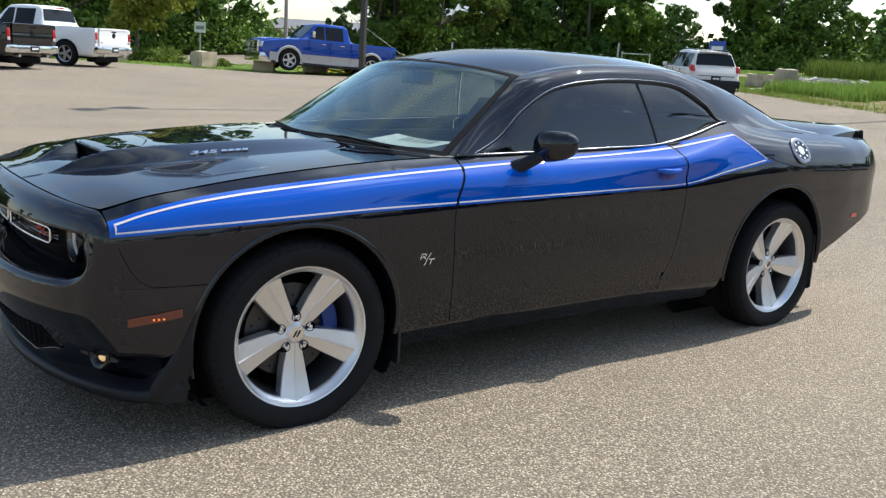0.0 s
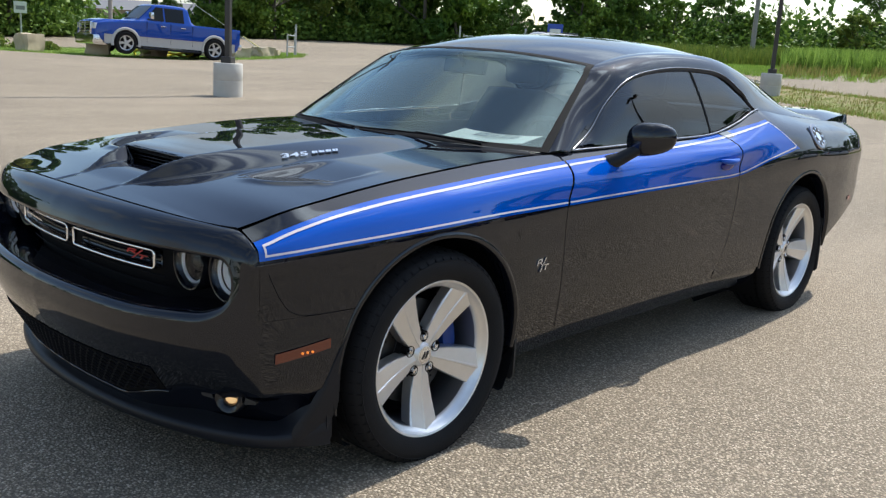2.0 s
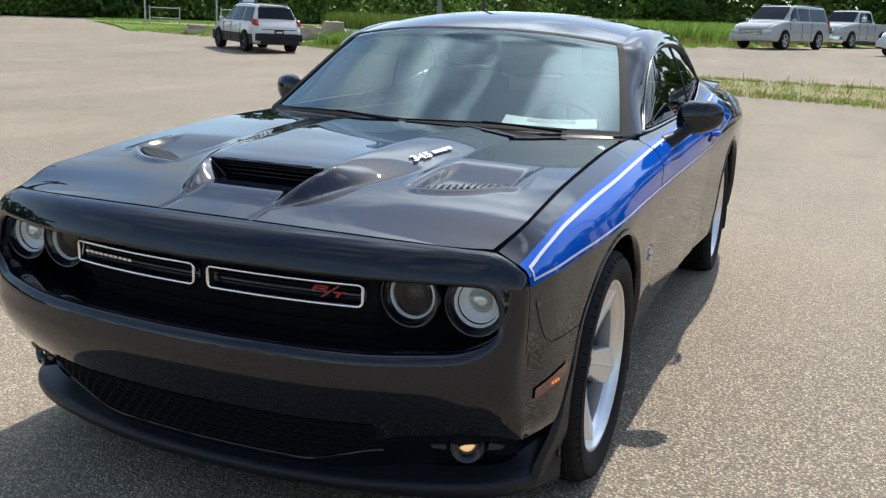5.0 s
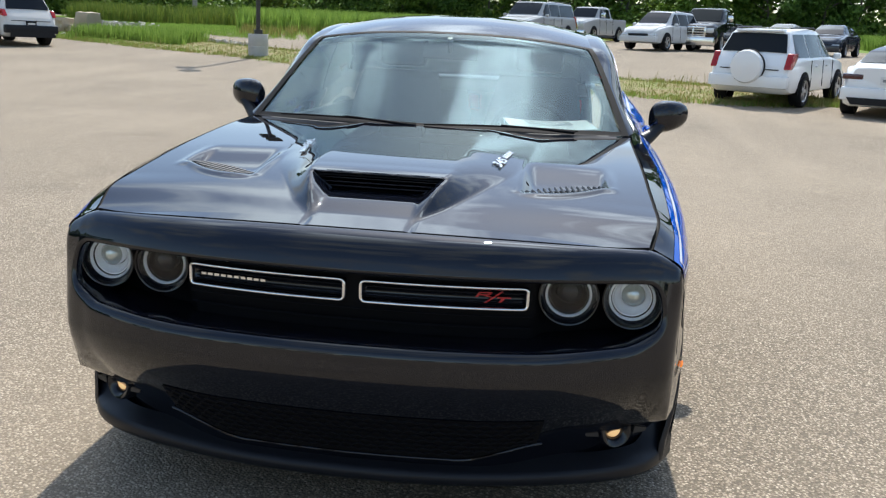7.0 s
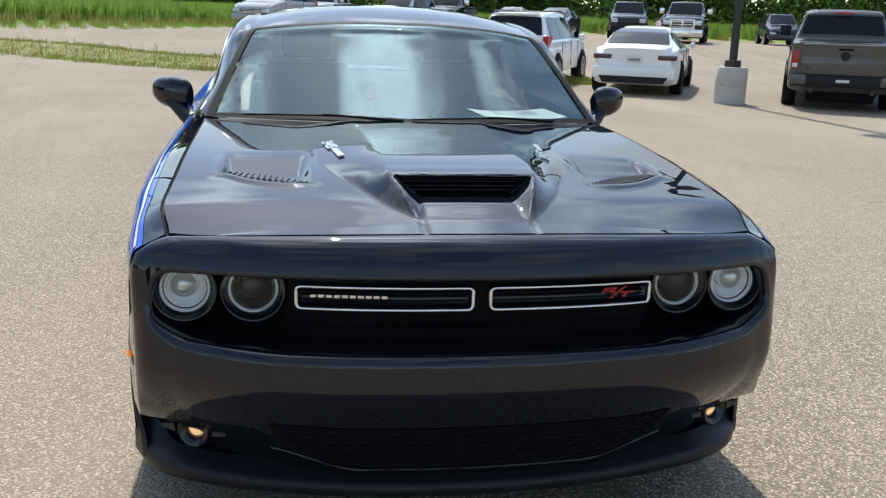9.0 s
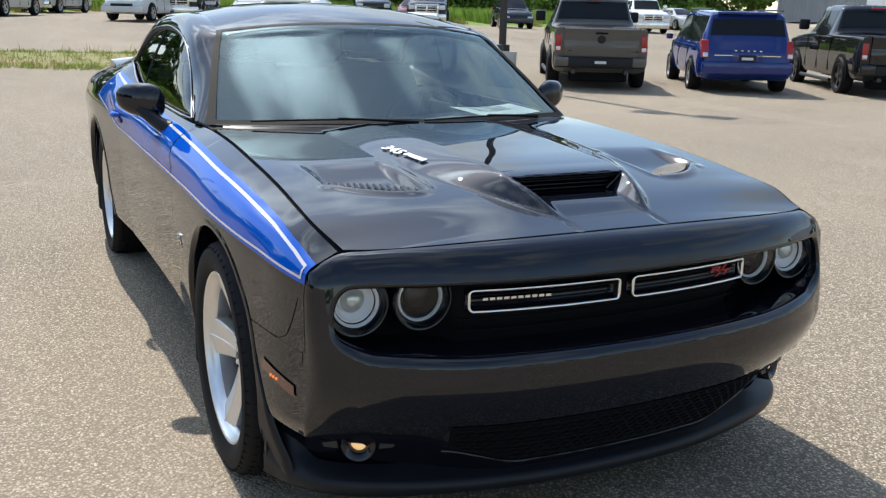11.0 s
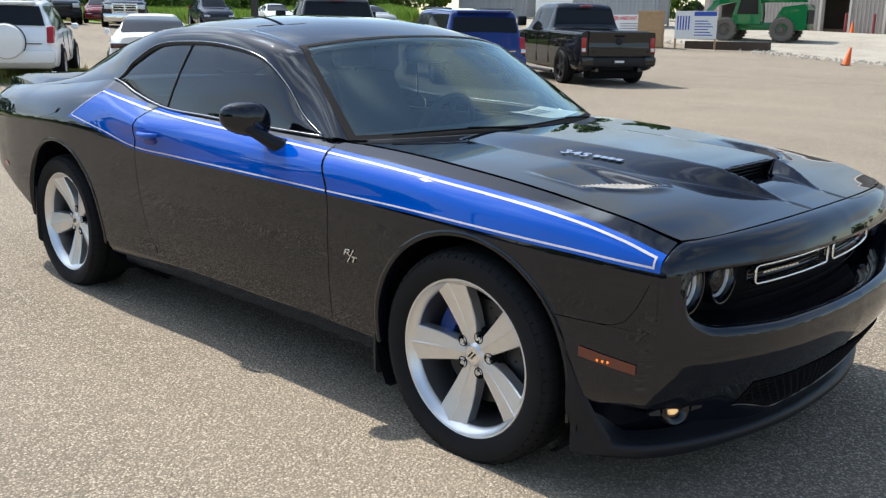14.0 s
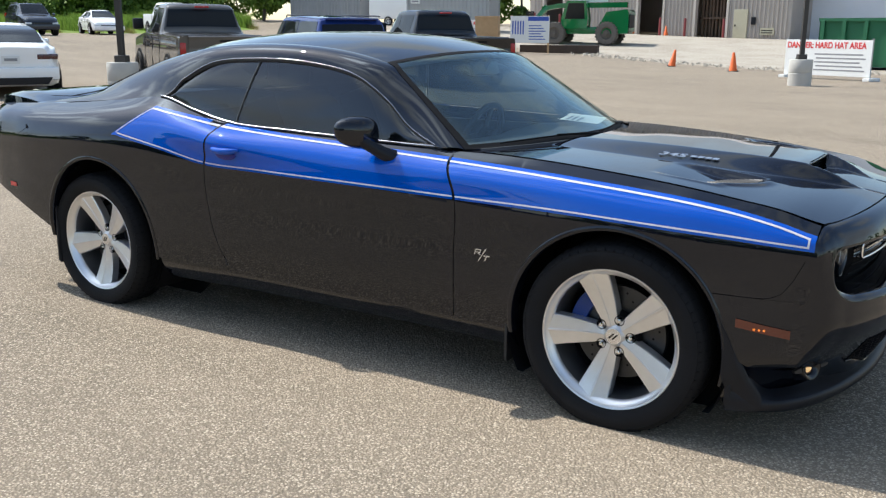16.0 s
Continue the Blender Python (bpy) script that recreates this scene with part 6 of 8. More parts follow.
def vehicle(kind, x, y, heading, mat, label, name, group="", rim=None, trim=None, lift=None, lower=None, style="five", spare=False, chrome=False, plate=True, tail_tall=None):
    L, W_, base, r, belt, roof, hood_h, cowl, wtop, rtop, rfoot, deck = KINDS[kind]
    c, sn = math.cos(radians(heading)), math.sin(radians(heading))
    zf, zr = float(gz(x + c * base / 2, y + sn * base / 2)), float(gz(x - c * base / 2, y - sn * base / 2))
    if lift:
        zf += lift
    pitch = math.degrees(math.atan2(zf - zr, base))
    th = thing(name, label, "pickup truck" if kind == "pickup" else ("minivan" if kind == "van" else "car"), pose(x, y, (zf + zr) / 2, 0, -pitch, heading), group)
    trim = trim or SATIN_BLACK
    rim = rim or RIM_SILVER
    F, B, zb = L / 2, -L / 2, r * (0.62 if kind == "sedan" else 0.80)
    wt = W_ * (.975 if kind in ("van", "pickup") else .95)
    wr = W_ * {"sedan": .62, "pickup": .78, "suv": .72}.get(kind, .80)
    if kind == "pickup":
        st = [(F, zb + .2, W_ * .86, hood_h - .30, W_ * .84, hood_h - .22, W_ * .78), (F - .06, zb + .05, W_ * .94, hood_h - .20, W_ * .92, hood_h - .10, W_ * .84), (F - .4, zb, W_, hood_h - .10, W_ * .97, hood_h - .01, W_ * .86)]
    else:
        st = [(F, zb + .10, W_ * .72, hood_h - .40, W_ * .70, hood_h - .34, W_ * .60), (F - .08, zb + .02, W_ * .86, hood_h - .30, W_ * .84, hood_h - .22, W_ * .74), (F - .35, zb, W_ * .96, hood_h - .16, W_ * .93, hood_h - .08, W_ * .80),
              (F - .8, zb, W_, hood_h - .08, W_ * .96, hood_h - .02, W_ * .82)]
    st += [(cowl + .06, zb, W_, belt - .02, W_ * .97, hood_h + .03, W_ * .84), ((cowl + wtop) / 2, zb, W_, belt, W_ * .97, (hood_h + roof) / 2 + .03, (W_ * .84 + wr) / 2), (wtop, zb, W_, belt, W_ * .97, roof - .035, wr * .98),
           (wtop * .6 + rtop * .4, zb, W_, belt, W_ * .97, roof, wr), (rtop, zb, W_, belt, W_ * .97, roof - (.05 if kind != "pickup" else .02), wr * .98)]
    if kind == "pickup":
        st += [((rtop + rfoot) / 2, zb, W_, belt, W_ * .97, (roof + belt) / 2, W_ * .86), (rfoot, zb, W_, belt, W_ * .97, belt + .01, W_ * .91), (B + .15, zb + .02, W_ * .99, belt - .01, W_ * .96, belt + .005, W_ * .91), (B, zb + .2, W_ * .95, belt - .02, W_ * .95, belt, W_ * .91)]
    elif kind == "sedan":
        st += [((rtop + rfoot) / 2, zb, W_, belt + .02, W_ * .97, (roof + deck) / 2 + .06, (wr + W_ * .84) / 2), (rfoot, zb, W_, belt + .03, W_ * .95, deck + .01, W_ * .82), (B + .22, zb, W_ * .95, deck - .10, W_ * .92, deck + .02, W_ * .80),
               (B + .05, zb + .05, W_ * .90, deck - .18, W_ * .86, deck - .01, W_ * .76), (B, zb + .18, W_ * .84, deck - .28, W_ * .80, deck - .08, W_ * .72)]
    else:
        st += [((rtop + rfoot) / 2, zb, W_ * .99, belt, W_ * .95, (roof + belt) / 2, (wr + W_ * .88) / 2), (rfoot, zb + .02, W_ * .97, belt - .04, W_ * .94, belt + .05, W_ * .88), (B + .04, zb + .08, W_ * .93, belt - .25, W_ * .90, belt - .08, W_ * .85), (B, zb + .16, W_ * .90, belt - .45, W_ * .87, belt - .22, W_ * .82)]
    at = hull("body", st, mat, th)

    def glass_y(x, z):
        zb_, wl, zm, wm, zt, w_top = at(x)
        r = min(0.10, 0.5 * max(0.012, zt - zm))
        f = (z - zm - .012) / max(.004, zt - r - zm - .012)
        return wm - .014 + (w_top - wm + .014) * min(1.0, max(0.0, f))
    # side windows, parted by posts; their ends follow the windshield and the rear pillar
    z0, z1 = belt + .045, roof - .125
    x_at = lambda z, foot, top: foot + (top - foot) * (z - belt) / (roof - belt)
    posts = [e for e in {"pickup": (.28, -.55), "sedan": (0.0, -.95), "suv": (0.05, -.92), "big_suv": (.35, -.75), "van": (.55, -.70)}[kind]]
    for s in (1, -1):
        lines = [lambda z: x_at(z, cowl - .14, wtop - .12)] + [(lambda e: (lambda z: e))(e) for e in posts if e > rtop + .15] + [lambda z: x_at(z, rfoot + (.22 if kind != "sedan" else .42), rtop + (.12 if kind != "sedan" else .02))]
        for a, b in zip(lines, lines[1:]):
            if a(z0) - b(z0) < .2:
                continue
            Q = [[(a(z) - .03 + (b(z) - a(z) + .06) * f, s * (glass_y(a(z) + (b(z) - a(z)) * f, z) + .007), z) for z in np.linspace(z0, z1, 6)] for f in np.linspace(0, 1, 8)]
            grid_part("side_window", Q, CAR_GLASS, th, out=(0, 0, 1.0))
    for nm, x0, x1, sg in (("windshield", cowl - .03, wtop + .07, 1), ("rear_window", rfoot + (.02 if kind in ("pickup",) else .05), rtop - (.015 if kind == "pickup" else .06), -1)):
        Q = []
        for x in np.linspace(x0, x1, 9):
            zb_, wl, zm, wm, zt, w_top = at(x)
            Q.append([(x + sg * .010, v * (w_top - .075), zt + .022 - .012 * abs(v) ** 2 + .008) for v in np.linspace(-1, 1, 9)])
        grid_part(nm, Q, CAR_GLASS, th, out=(0, 0, 0.3))
    # wheels with dark wells
    for xx in (base / 2, -base / 2):
        for s in (1, -1):
            bm = bmesh.new()
            lathe(bm, [(0.01, 0.0), (r * 1.17, 0.0), (r * 1.17, -0.06)], 28, Matrix.Translation((xx, s * (W_ + .020), r * 1.02)) @ Matrix.Rotation(radians(-90 if s > 0 else 90), 4, "X"))
            for v in bm.verts:
                v.co.z = max(v.co.z, zb + .01)
            part("wheel_well", bm, DEEP_BLACK, th)
            simple_wheel(th, xx, s * (W_ - .07), r, .26, rim, s, style)
            if lower and kind == "pickup":
                Q = [[(xx + r * R * math.cos(a), s * (W_ + o), r * 1.02 + r * R * math.sin(a)) for R, o in ((1.14, .016), (1.18, .042), (1.36, .040), (1.41, .010))] for a in np.linspace(radians(-14), radians(194), 25)]
                grid_part("wheel_arch_flare", Q, lower, th, out=(xx, 0, r))
    # bumpers, lamps, grille, plate, mirrors
    bmat = BUMPER_CHROME if chrome else (trim if kind == "pickup" or lower else mat)
    if lower:
        for s in (1, -1):
            q = [(F - .3, s * (W_ + .016), zb + .02), (B + .25, s * (W_ + .016), zb + .02), (B + .25, s * (W_ + .022), zb + .36), (F - .3, s * (W_ + .022), zb + .36)]
            panel("lower_flank", q if s < 0 else q[::-1], lower, th, .008)
    bm = bmesh.new()
    box(bm, (B - .09, -W_ * .95, zb + .14), (B + .12, W_ * .95, zb + (.40 if kind != "pickup" else .36)), bevel=.05)
    part("rear_bumper", bm, bmat, th, smooth=50)
    bm = bmesh.new()
    box(bm, (F - (.42 if chrome else .22), -W_ * .96, zb + (-.06 if chrome else .06)), (F + .08, W_ * .96, zb + .32), bevel=.06)
    part("front_bumper", bm, bmat if kind == "pickup" else mat, th, smooth=50)
    gzt = hood_h - (.16 if kind == "pickup" else .34)
    gh = .42 if kind == "pickup" else .22
    bm = bmesh.new()
    box(bm, (F - .12, -W_ * .52, gzt - gh), (F + .035, W_ * .52, gzt), bevel=.03)
    gr = part("grille", bm, GLOSS_BLACK, th, smooth=50)
    for k in range(3):
        bm = bmesh.new()
        box(bm, (F + .03, -W_ * .5, gzt - gh * (.22 + .28 * k) - .02), (F + .05, W_ * .5, gzt - gh * (.22 + .28 * k) + .02), bevel=.008)
        part("grille_slat", bm, BUMPER_CHROME if (chrome or kind == "big_suv") else SATIN_BLACK, gr)
    if chrome:
        for y0, y1, z0, z1 in ((-.58, .58, gzt - .05, gzt + .03), (-.58, .58, gzt - gh - .03, gzt - gh + .05), (-.58, -.49, gzt - gh, gzt), (.49, .58, gzt - gh, gzt), (-.04, .04, gzt - gh, gzt)):
            bm = bmesh.new()
            box(bm, (F - .16, W_ * y0, z0), (F + .06, W_ * y1, z1), bevel=.02)
            part("grille_surround", bm, BUMPER_CHROME, gr, smooth=50)
    tl = tail_tall or {"pickup": .36, "van": .38, "suv": .22, "big_suv": .5, "sedan": .11}[kind]
    ztl = {"pickup": belt - .12, "van": belt + .10, "suv": belt + .14, "big_suv": belt + .1, "sedan": deck - .17}[kind]
    tail_x = lambda z: float(np.interp(z, [belt - .22, belt - .08, belt + .05, roof], [B, B + .04, rfoot, rtop])) if kind in ("van", "suv", "big_suv") else B
    for s in (1, -1):
        bm = bmesh.new()
        box(bm, (F - .30, s * W_ * .56, gzt - gh * .55), (F + .015, s * W_ * .90, gzt - .01), bevel=.04)
        part("headlight", bm, LAMP_CLEAR, th, smooth=50)
        wl_ = .13 if kind == "pickup" else (.40 if kind == "sedan" else .14)
        bm = bmesh.new()
        ys_ = sorted((s * (W_ * .955 - wl_), s * W_ * .958))
        box(bm, (B - .012, ys_[0], ztl - tl), (B + (.16 if kind == "pickup" else .34), ys_[1], ztl), bevel=.03)
        for v in bm.verts:
            v.co.x += max(0.0, tail_x(v.co.z) - B) * .92
        lamp = part("tail_light", bm, RED_DARK if kind == "sedan" else RED_LAMP, th, smooth=50)
        if kind in ("pickup", "van"):
            # clear reversing lamp in the lower third
            bm = bmesh.new()
            box(bm, (B - .020, ys_[0] + .018, ztl - tl * .93), (B + .02, ys_[1] - .018, ztl - tl * .70), bevel=.012)
            for v in bm.verts:
                v.co.x += max(0.0, tail_x(v.co.z) - B) * .92
            part("reversing_light", bm, LAMP_CLEAR, lamp, smooth=50)
        bm = bmesh.new()
        zz = belt + (.17 if kind == "pickup" else .08)
        box(bm, (cowl - .42, s * (W_ + .02), zz - .08), (cowl - .28, s * (W_ + (.27 if kind == "pickup" else .14 if kind == "sedan" else .19)), zz + (.18 if kind == "pickup" else .06)), bevel=.05)
        part("side_mirror", bm, (BUMPER_CHROME if chrome else trim) if kind == "pickup" else mat, th, smooth=50)
        for xh in ((.35, -.45) if kind != "van" else (.6, -.5)):
            bm = bmesh.new()
            box(bm, (xh - .10, s * (W_ * .985), belt - .16), (xh + .10, s * (W_ + .035), belt - .125), bevel=.012)
            part("door_handle", bm, mat if not chrome else BUMPER_CHROME, th)
        for xd in (cowl - .25, .05 if kind != "van" else .45, -.85):
            panel("door_gap", [(xd, s * (W_ + .013), zb + .14), (xd - .012, s * (W_ + .013), zb + .14), (xd - .012, s * (W_ * .975 + .012), belt - .02), (xd, s * (W_ * .975 + .012), belt - .02)][::(1 if s < 0 else -1)], DEEP_BLACK, th, .003)
    if plate:
        zp = {"pickup": zb + .26, "van": belt - .28, "suv": belt - .30, "big_suv": belt - .2, "sedan": deck - .28}[kind]
        bm = bmesh.new()
        box(bm, (B - .105 if kind == "pickup" else B - .03, -.17, zp - .08), (B + .02, .17, zp + .08), bevel=.01)
        pl = part("number_plate", bm, PLATE_WHITE if kind == "sedan" else SATIN_BLACK, th)
        bm = bmesh.new()
        box(bm, (B - .112 if kind == "pickup" else B - .037, -.12, zp - .025), (B - .03, .12, zp + .03))
        part("plate_bar", bm, PRINT_INK if kind == "sedan" else PLATE_WHITE, pl)
    if kind == "pickup":
        # tailgate, open bed and exhaust tips
        z0_, z1_ = zb + .38, belt + .005
        Q = [[(B - .016 - d, v * W_ * .775, z0_ + (z1_ - z0_) * f) for f, d in ((0, -.02), (.0, .0), (.06, .010), (.30, .016), (.50, .013), (.56, .004), (.62, .010), (.80, .018), (.90, .022), (.93, .034), (.98, .036), (1.0, .026), (1.02, -.02))] for v in (-1, -.99, -.6, -.2, .2, .6, .99, 1)]
        gate_ = grid_part("tailgate", Q, mat, th, out=(0, 0, belt - .3), sharp=40)
        bm = bmesh.new()
        lathe(bm, [(.085, -.01), (.085, .012), (.07, .018), (.001, .018)], 20, Matrix.Translation((B - .030, 0, z0_ + (z1_ - z0_) * .62)) @ Matrix.Rotation(radians(-90), 4, "Y"))
        part("tailgate_badge", bm, SATIN_BLACK, gate_, smooth=40)
        bm = bmesh.new()
        box(bm, (B - .044, -.13, z1_ - .115), (B - .02, .13, z1_ - .075), bevel=.008)
        part("tailgate_latch", bm, DEEP_BLACK, gate_)
        for s in (1, -1):
            bm = bmesh.new()
            box(bm, (B - .036, s * W_ * .70 - .09, z0_ + .10), (B - .02, s * W_ * .70 - .02, z0_ + .125))
            part("name_bar", bm, SATIN_BLACK, gate_)
            # bumper corners
            bm = bmesh.new()
            box(bm, (B - .105, s * W_ * .96, zb + .17), (B + .10, s * W_ * .66, zb + .37), bevel=.04)
            part("bumper_corner", bm, BUMPER_CHROME if chrome else mat, th, smooth=50)
        # rear axle, and an added dark block that stops light under the bed
        bm = bmesh.new()
        box(bm, (B + .25, -.62, zb - .16), (-base / 2 - .5, .62, zb + .15), bevel=.05)
        part("underbed_light_block", bm, DEEP_BLACK, th)
        bm = bmesh.new()
        tube(bm, [(-base / 2, -W_ * .8, r), (-base / 2, 0, r - .02), (-base / 2, W_ * .8, r)], [.06, .13, .06], 10)
        part("rear_axle", bm, DEEP_BLACK, th)
        panel("bed_opening", [(B + .12, -W_ * .82, belt + .012), (rfoot - .06, -W_ * .82, belt + .012), (rfoot - .06, W_ * .82, belt + .012), (B + .12, W_ * .82, belt + .012)], SATIN_BLACK, th, .012)
        for s in (1, -1):
            bm = bmesh.new()
            tube(bm, [(B - .06, s * .55, zb + .06), (B + .4, s * .55, zb + .06)], .045, 12)
            part("exhaust_tip", bm, BUMPER_CHROME if chrome else STEEL_DISC, th, smooth=50)
            bm = bmesh.new()
            tube(bm, [(base / 2 - .62, s * (W_ + .02), zb - .06), (-base / 2 + .62, s * (W_ + .02), zb - .06)], .045, 8)
            part("side_step", bm, trim, th, smooth=50)
        bm = bmesh.new()
        box(bm, (rfoot - .02, -.16, roof - .085), (rfoot + .06, .16, roof - .045), bevel=.01)
        part("brake_light", bm, RED_LENS, th)
    else:
        if kind != "sedan":
            panel("tailgate_line", [(B + .02, -W_ * .70, zb + .52), (B + .02, -W_ * .70, zb + .54), (B + .02, W_ * .70, zb + .54), (B + .02, W_ * .70, zb + .52)], BUMPER_CHROME if kind == "van" else DEEP_BLACK, th, .035)
            for s in (1, -1):
                bm = bmesh.new()
                tube(bm, [(wtop - .2, s * (wr - .05), roof - .03), (wtop - .3, s * (wr - .05), roof + .02), (rtop + .35, s * (wr - .05), roof + .01), (rtop + .1, s * (wr - .05), roof + .0)], .018, 6)
                part("roof_rail", bm, trim, th, smooth=50)
            bm = bmesh.new()
            box(bm, (rtop - .12, -wr * .8, roof - .085), (rtop + .12, wr * .8, roof - .035), bevel=.02)
            part("rear_spoiler", bm, mat, th, smooth=50)
        if kind == "van":
            for k in range(5):
                bm = bmesh.new()
                box(bm, (tail_x(belt - .12) - .016, -.30 + .13 * k, belt - .135), (tail_x(belt - .12) + .02, -.25 + .13 * k, belt - .105))
                part("name_bar", bm, BUMPER_CHROME, th)
            bm = bmesh.new()
            box(bm, (B - .015, -.34, belt - .43), (B + .06, .34, belt - .14), bevel=.03)
            part("plate_recess", bm, mat, th, smooth=40)
        if kind == "suv" and not spare:
            panel("lower_valance", [(B - .095, -W_ * .8, zb + .02), (B - .095, -W_ * .8, zb + .22), (B - .095, W_ * .8, zb + .22), (B - .095, W_ * .8, zb + .02)], SATIN_BLACK, th, .01)
        if kind == "sedan":
            panel("rear_diffuser", [(B - .10, -W_ * .70, zb + .06), (B - .10, -W_ * .80, zb + .20), (B - .10, W_ * .80, zb + .20), (B - .10, W_ * .70, zb + .06)], SATIN_BLACK, th, .012)
    if spare:
        bm = bmesh.new()
        lathe(bm, [(0.001, .20), (.24, .19), (.33, .165), (.355, .10), (.355, 0.0)], 36, Matrix.Translation((B - .03, .02, .86)) @ Matrix.Rotation(radians(-90), 4, "Y"))
        sp = part("spare_wheel_cover", bm, mat, th, "white hard spare wheel cover", smooth=40)
        bm = bmesh.new()
        lathe(bm, [(.362, .06), (.372, .05), (.372, -.02), (.36, -.03)], 36, Matrix.Translation((B - .03, .02, .86)) @ Matrix.Rotation(radians(-90), 4, "Y"))
        part("spare_tyre", bm, RUBBER, sp, smooth=40)
    return th

NEAR, FAR = "vehicles parked in the lot", "vehicles parked in the upper row"
vehicle("pickup", -15.82, 11.54, 150, P_GREY, "grey crew cab pickup truck parked on the asphalt", "pickup_truck", NEAR, RIM_DARK)
vehicle("van", -14.23, 14.34, 148, P_VANBLUE, "deep blue minivan with roof rails, parked", "minivan", NEAR)
vehicle("pickup", -12.93, 17.48, 148, P_BLACK, "black crew cab pickup truck with twin exhausts", "pickup_truck", NEAR, RIM_DARK)
vehicle("suv", -19.6, 5.65, 150, P_WHITE, "white compact SUV with a covered spare wheel", "suv_car", NEAR, spare=True, tail_tall=.34)
vehicle("sedan", -18.1, 8.0, 152, P_WHITE, "white sports sedan parked by the lamp post", "sedan_car", NEAR, RIM_DARK)
vehicle("suv", -26.5, -18.6, 236, P_PEARL, "pearl white compact SUV with black wheels and lower trim", "suv_car", "", RIM_DARK, lower=SATIN_BLACK)
vehicle("big_suv", -42.6, -0.95, -24, P_SILVER, "large silver SUV with chrome grille slats", "suv_car", FAR)
vehicle("pickup", -52.4, 2.0, -26, P_SILVER, "silver crew cab pickup truck", "pickup_truck", FAR, chrome=True)
vehicle("suv", -39.8, 4.85, -32, P_PALE, "pale silver SUV parked nose out", "suv_car", FAR)
vehicle("pickup", -42.5, 7.3, -22, P_BLACK, "black heavy pickup truck with chrome bumper", "pickup_truck", FAR, chrome=True)
vehicle("sedan", -49.0, 12.2, -25, P_SILVER, "silver sedan parked nose out", "sedan_car", FAR)
vehicle("sedan", -42.8, 13.0, -27, P_NAVY, "slate sedan parked nose out", "sedan_car", FAR)
vehicle("pickup", -46.5, 18.2, -20, P_NAVY, "slate pickup truck parked nose out", "pickup_truck", FAR)
vehicle("pickup", -41.3, 19.3, -27, P_BLACK, "black pickup truck with chrome grille slats", "pickup_truck", FAR, chrome=True)
vehicle("sedan", -49.5, 22.1, -25, P_RED, "dark red sedan parked nose out", "sedan_car", FAR)
vehicle("suv", -45.2, 26.6, -20, P_NAVY, "slate compact SUV parked nose out", "suv_car", FAR)
vehicle("sedan", -47.8, 33.0, -25, P_WHITE, "white sedan parked nose out", "sedan_car", FAR)
vehicle("pickup", -42.9, 34.4, -25, P_WHITE, "white pickup truck with chrome bumper", "pickup_truck", FAR, chrome=True)
vehicle("sedan", -48.7, 42.1, -10, P_SILVER, "silver sedan parked beyond the minivan", "sedan_car", FAR)
vehicle("pickup", -6.1, -30.6, -52, P_WHITE, "white crew cab pickup truck with chrome bumper", "pickup_truck", "", chrome=True)
vehicle("pickup", -2.85, -27.1, -54, P_BLACK, "black pickup truck parked beside a white one", "pickup_truck", "", chrome=True)
blue = vehicle("pickup", -18.6, -33.3, -6, P_BLUE, "blue and silver pickup truck propped nose-up on boulders", "pickup_truck", "", chrome=True, lift=0.16, lower=P_SILVER)
blue.matrix_basis = blue.matrix_basis @ Matrix.Diagonal((1.09, 1.09, 1.09, 1))

# ---- lamp posts, cones, signs ----
POST_BROWN = plain("dark_bronze_steel", (0.045, 0.040, 0.036), 0.5, 0.3, vary=0.15)
GALV = plain("galvanised_steel", (0.42, 0.43, 0.43), 0.45, 0.7, vary=0.12)
ORANGE = plain("orange_cone_plastic", (0.75, 0.13, 0.02), 0.6, vary=0.12)
SIGN_WHITE = plain("white_sign_sheet", (0.72, 0.72, 0.70), 0.6, vary=0.05)
SIGN_RED = plain("red_sign_ink", (0.62, 0.03, 0.03), 0.6)
SIGN_BLUE = plain("blue_sign_ink", (0.03, 0.08, 0.38), 0.6)
PLYWOOD = plain("bare_plywood", (0.42, 0.27, 0.14), 0.8, vary=0.2, scale=4)


def lamp_post(x, y, height=7.2, twin=True):
    th = thing("lamp_post", "dark bronze lamp post on a round concrete base", "lamp post", pose(x, y, float(gz(x, y)), 0, 0, 30), "lamp posts of the lot")
    bm = bmesh.new()
    lathe(bm, [(0.315, -0.3), (0.315, 0.0), (0.32, 0.34), (0.31, 0.35), (0.315, 0.36), (0.315, 0.71), (0.30, 0.73), (0.0, 0.732)], 32)
    part("concrete_base", bm, CONCRETE, th, smooth=40)
    bm = bmesh.new()
    box(bm, (-.12, -.12, .72), (.12, .12, .87), bevel=.02)
    part("base_cover", bm, POST_BROWN, th)
    bm = bmesh.new()
    box(bm, (-.06, -.06, .84), (.06, .06, height), bevel=.012)
    part("pole", bm, POST_BROWN, th)
    for s in ((1, -1) if twin else (1,)):
        bm = bmesh.new()
        box(bm, (s * .05, -.04, height - .16), (s * .28, .04, height - .08), bevel=.01)
        part("arm", bm, POST_BROWN, th)
        bm = bmesh.new()
        box(bm, (s * .24, -.25, height - .22), (s * .80, .25, height - .06), bevel=.04)
        part("lamp_head", bm, POST_BROWN, th)


for x, y in ((-9.4, -14.4), (-25.6, -9.2), (-14.6, 8.45), (-4.36, 23.3)):
    lamp_post(x, y)


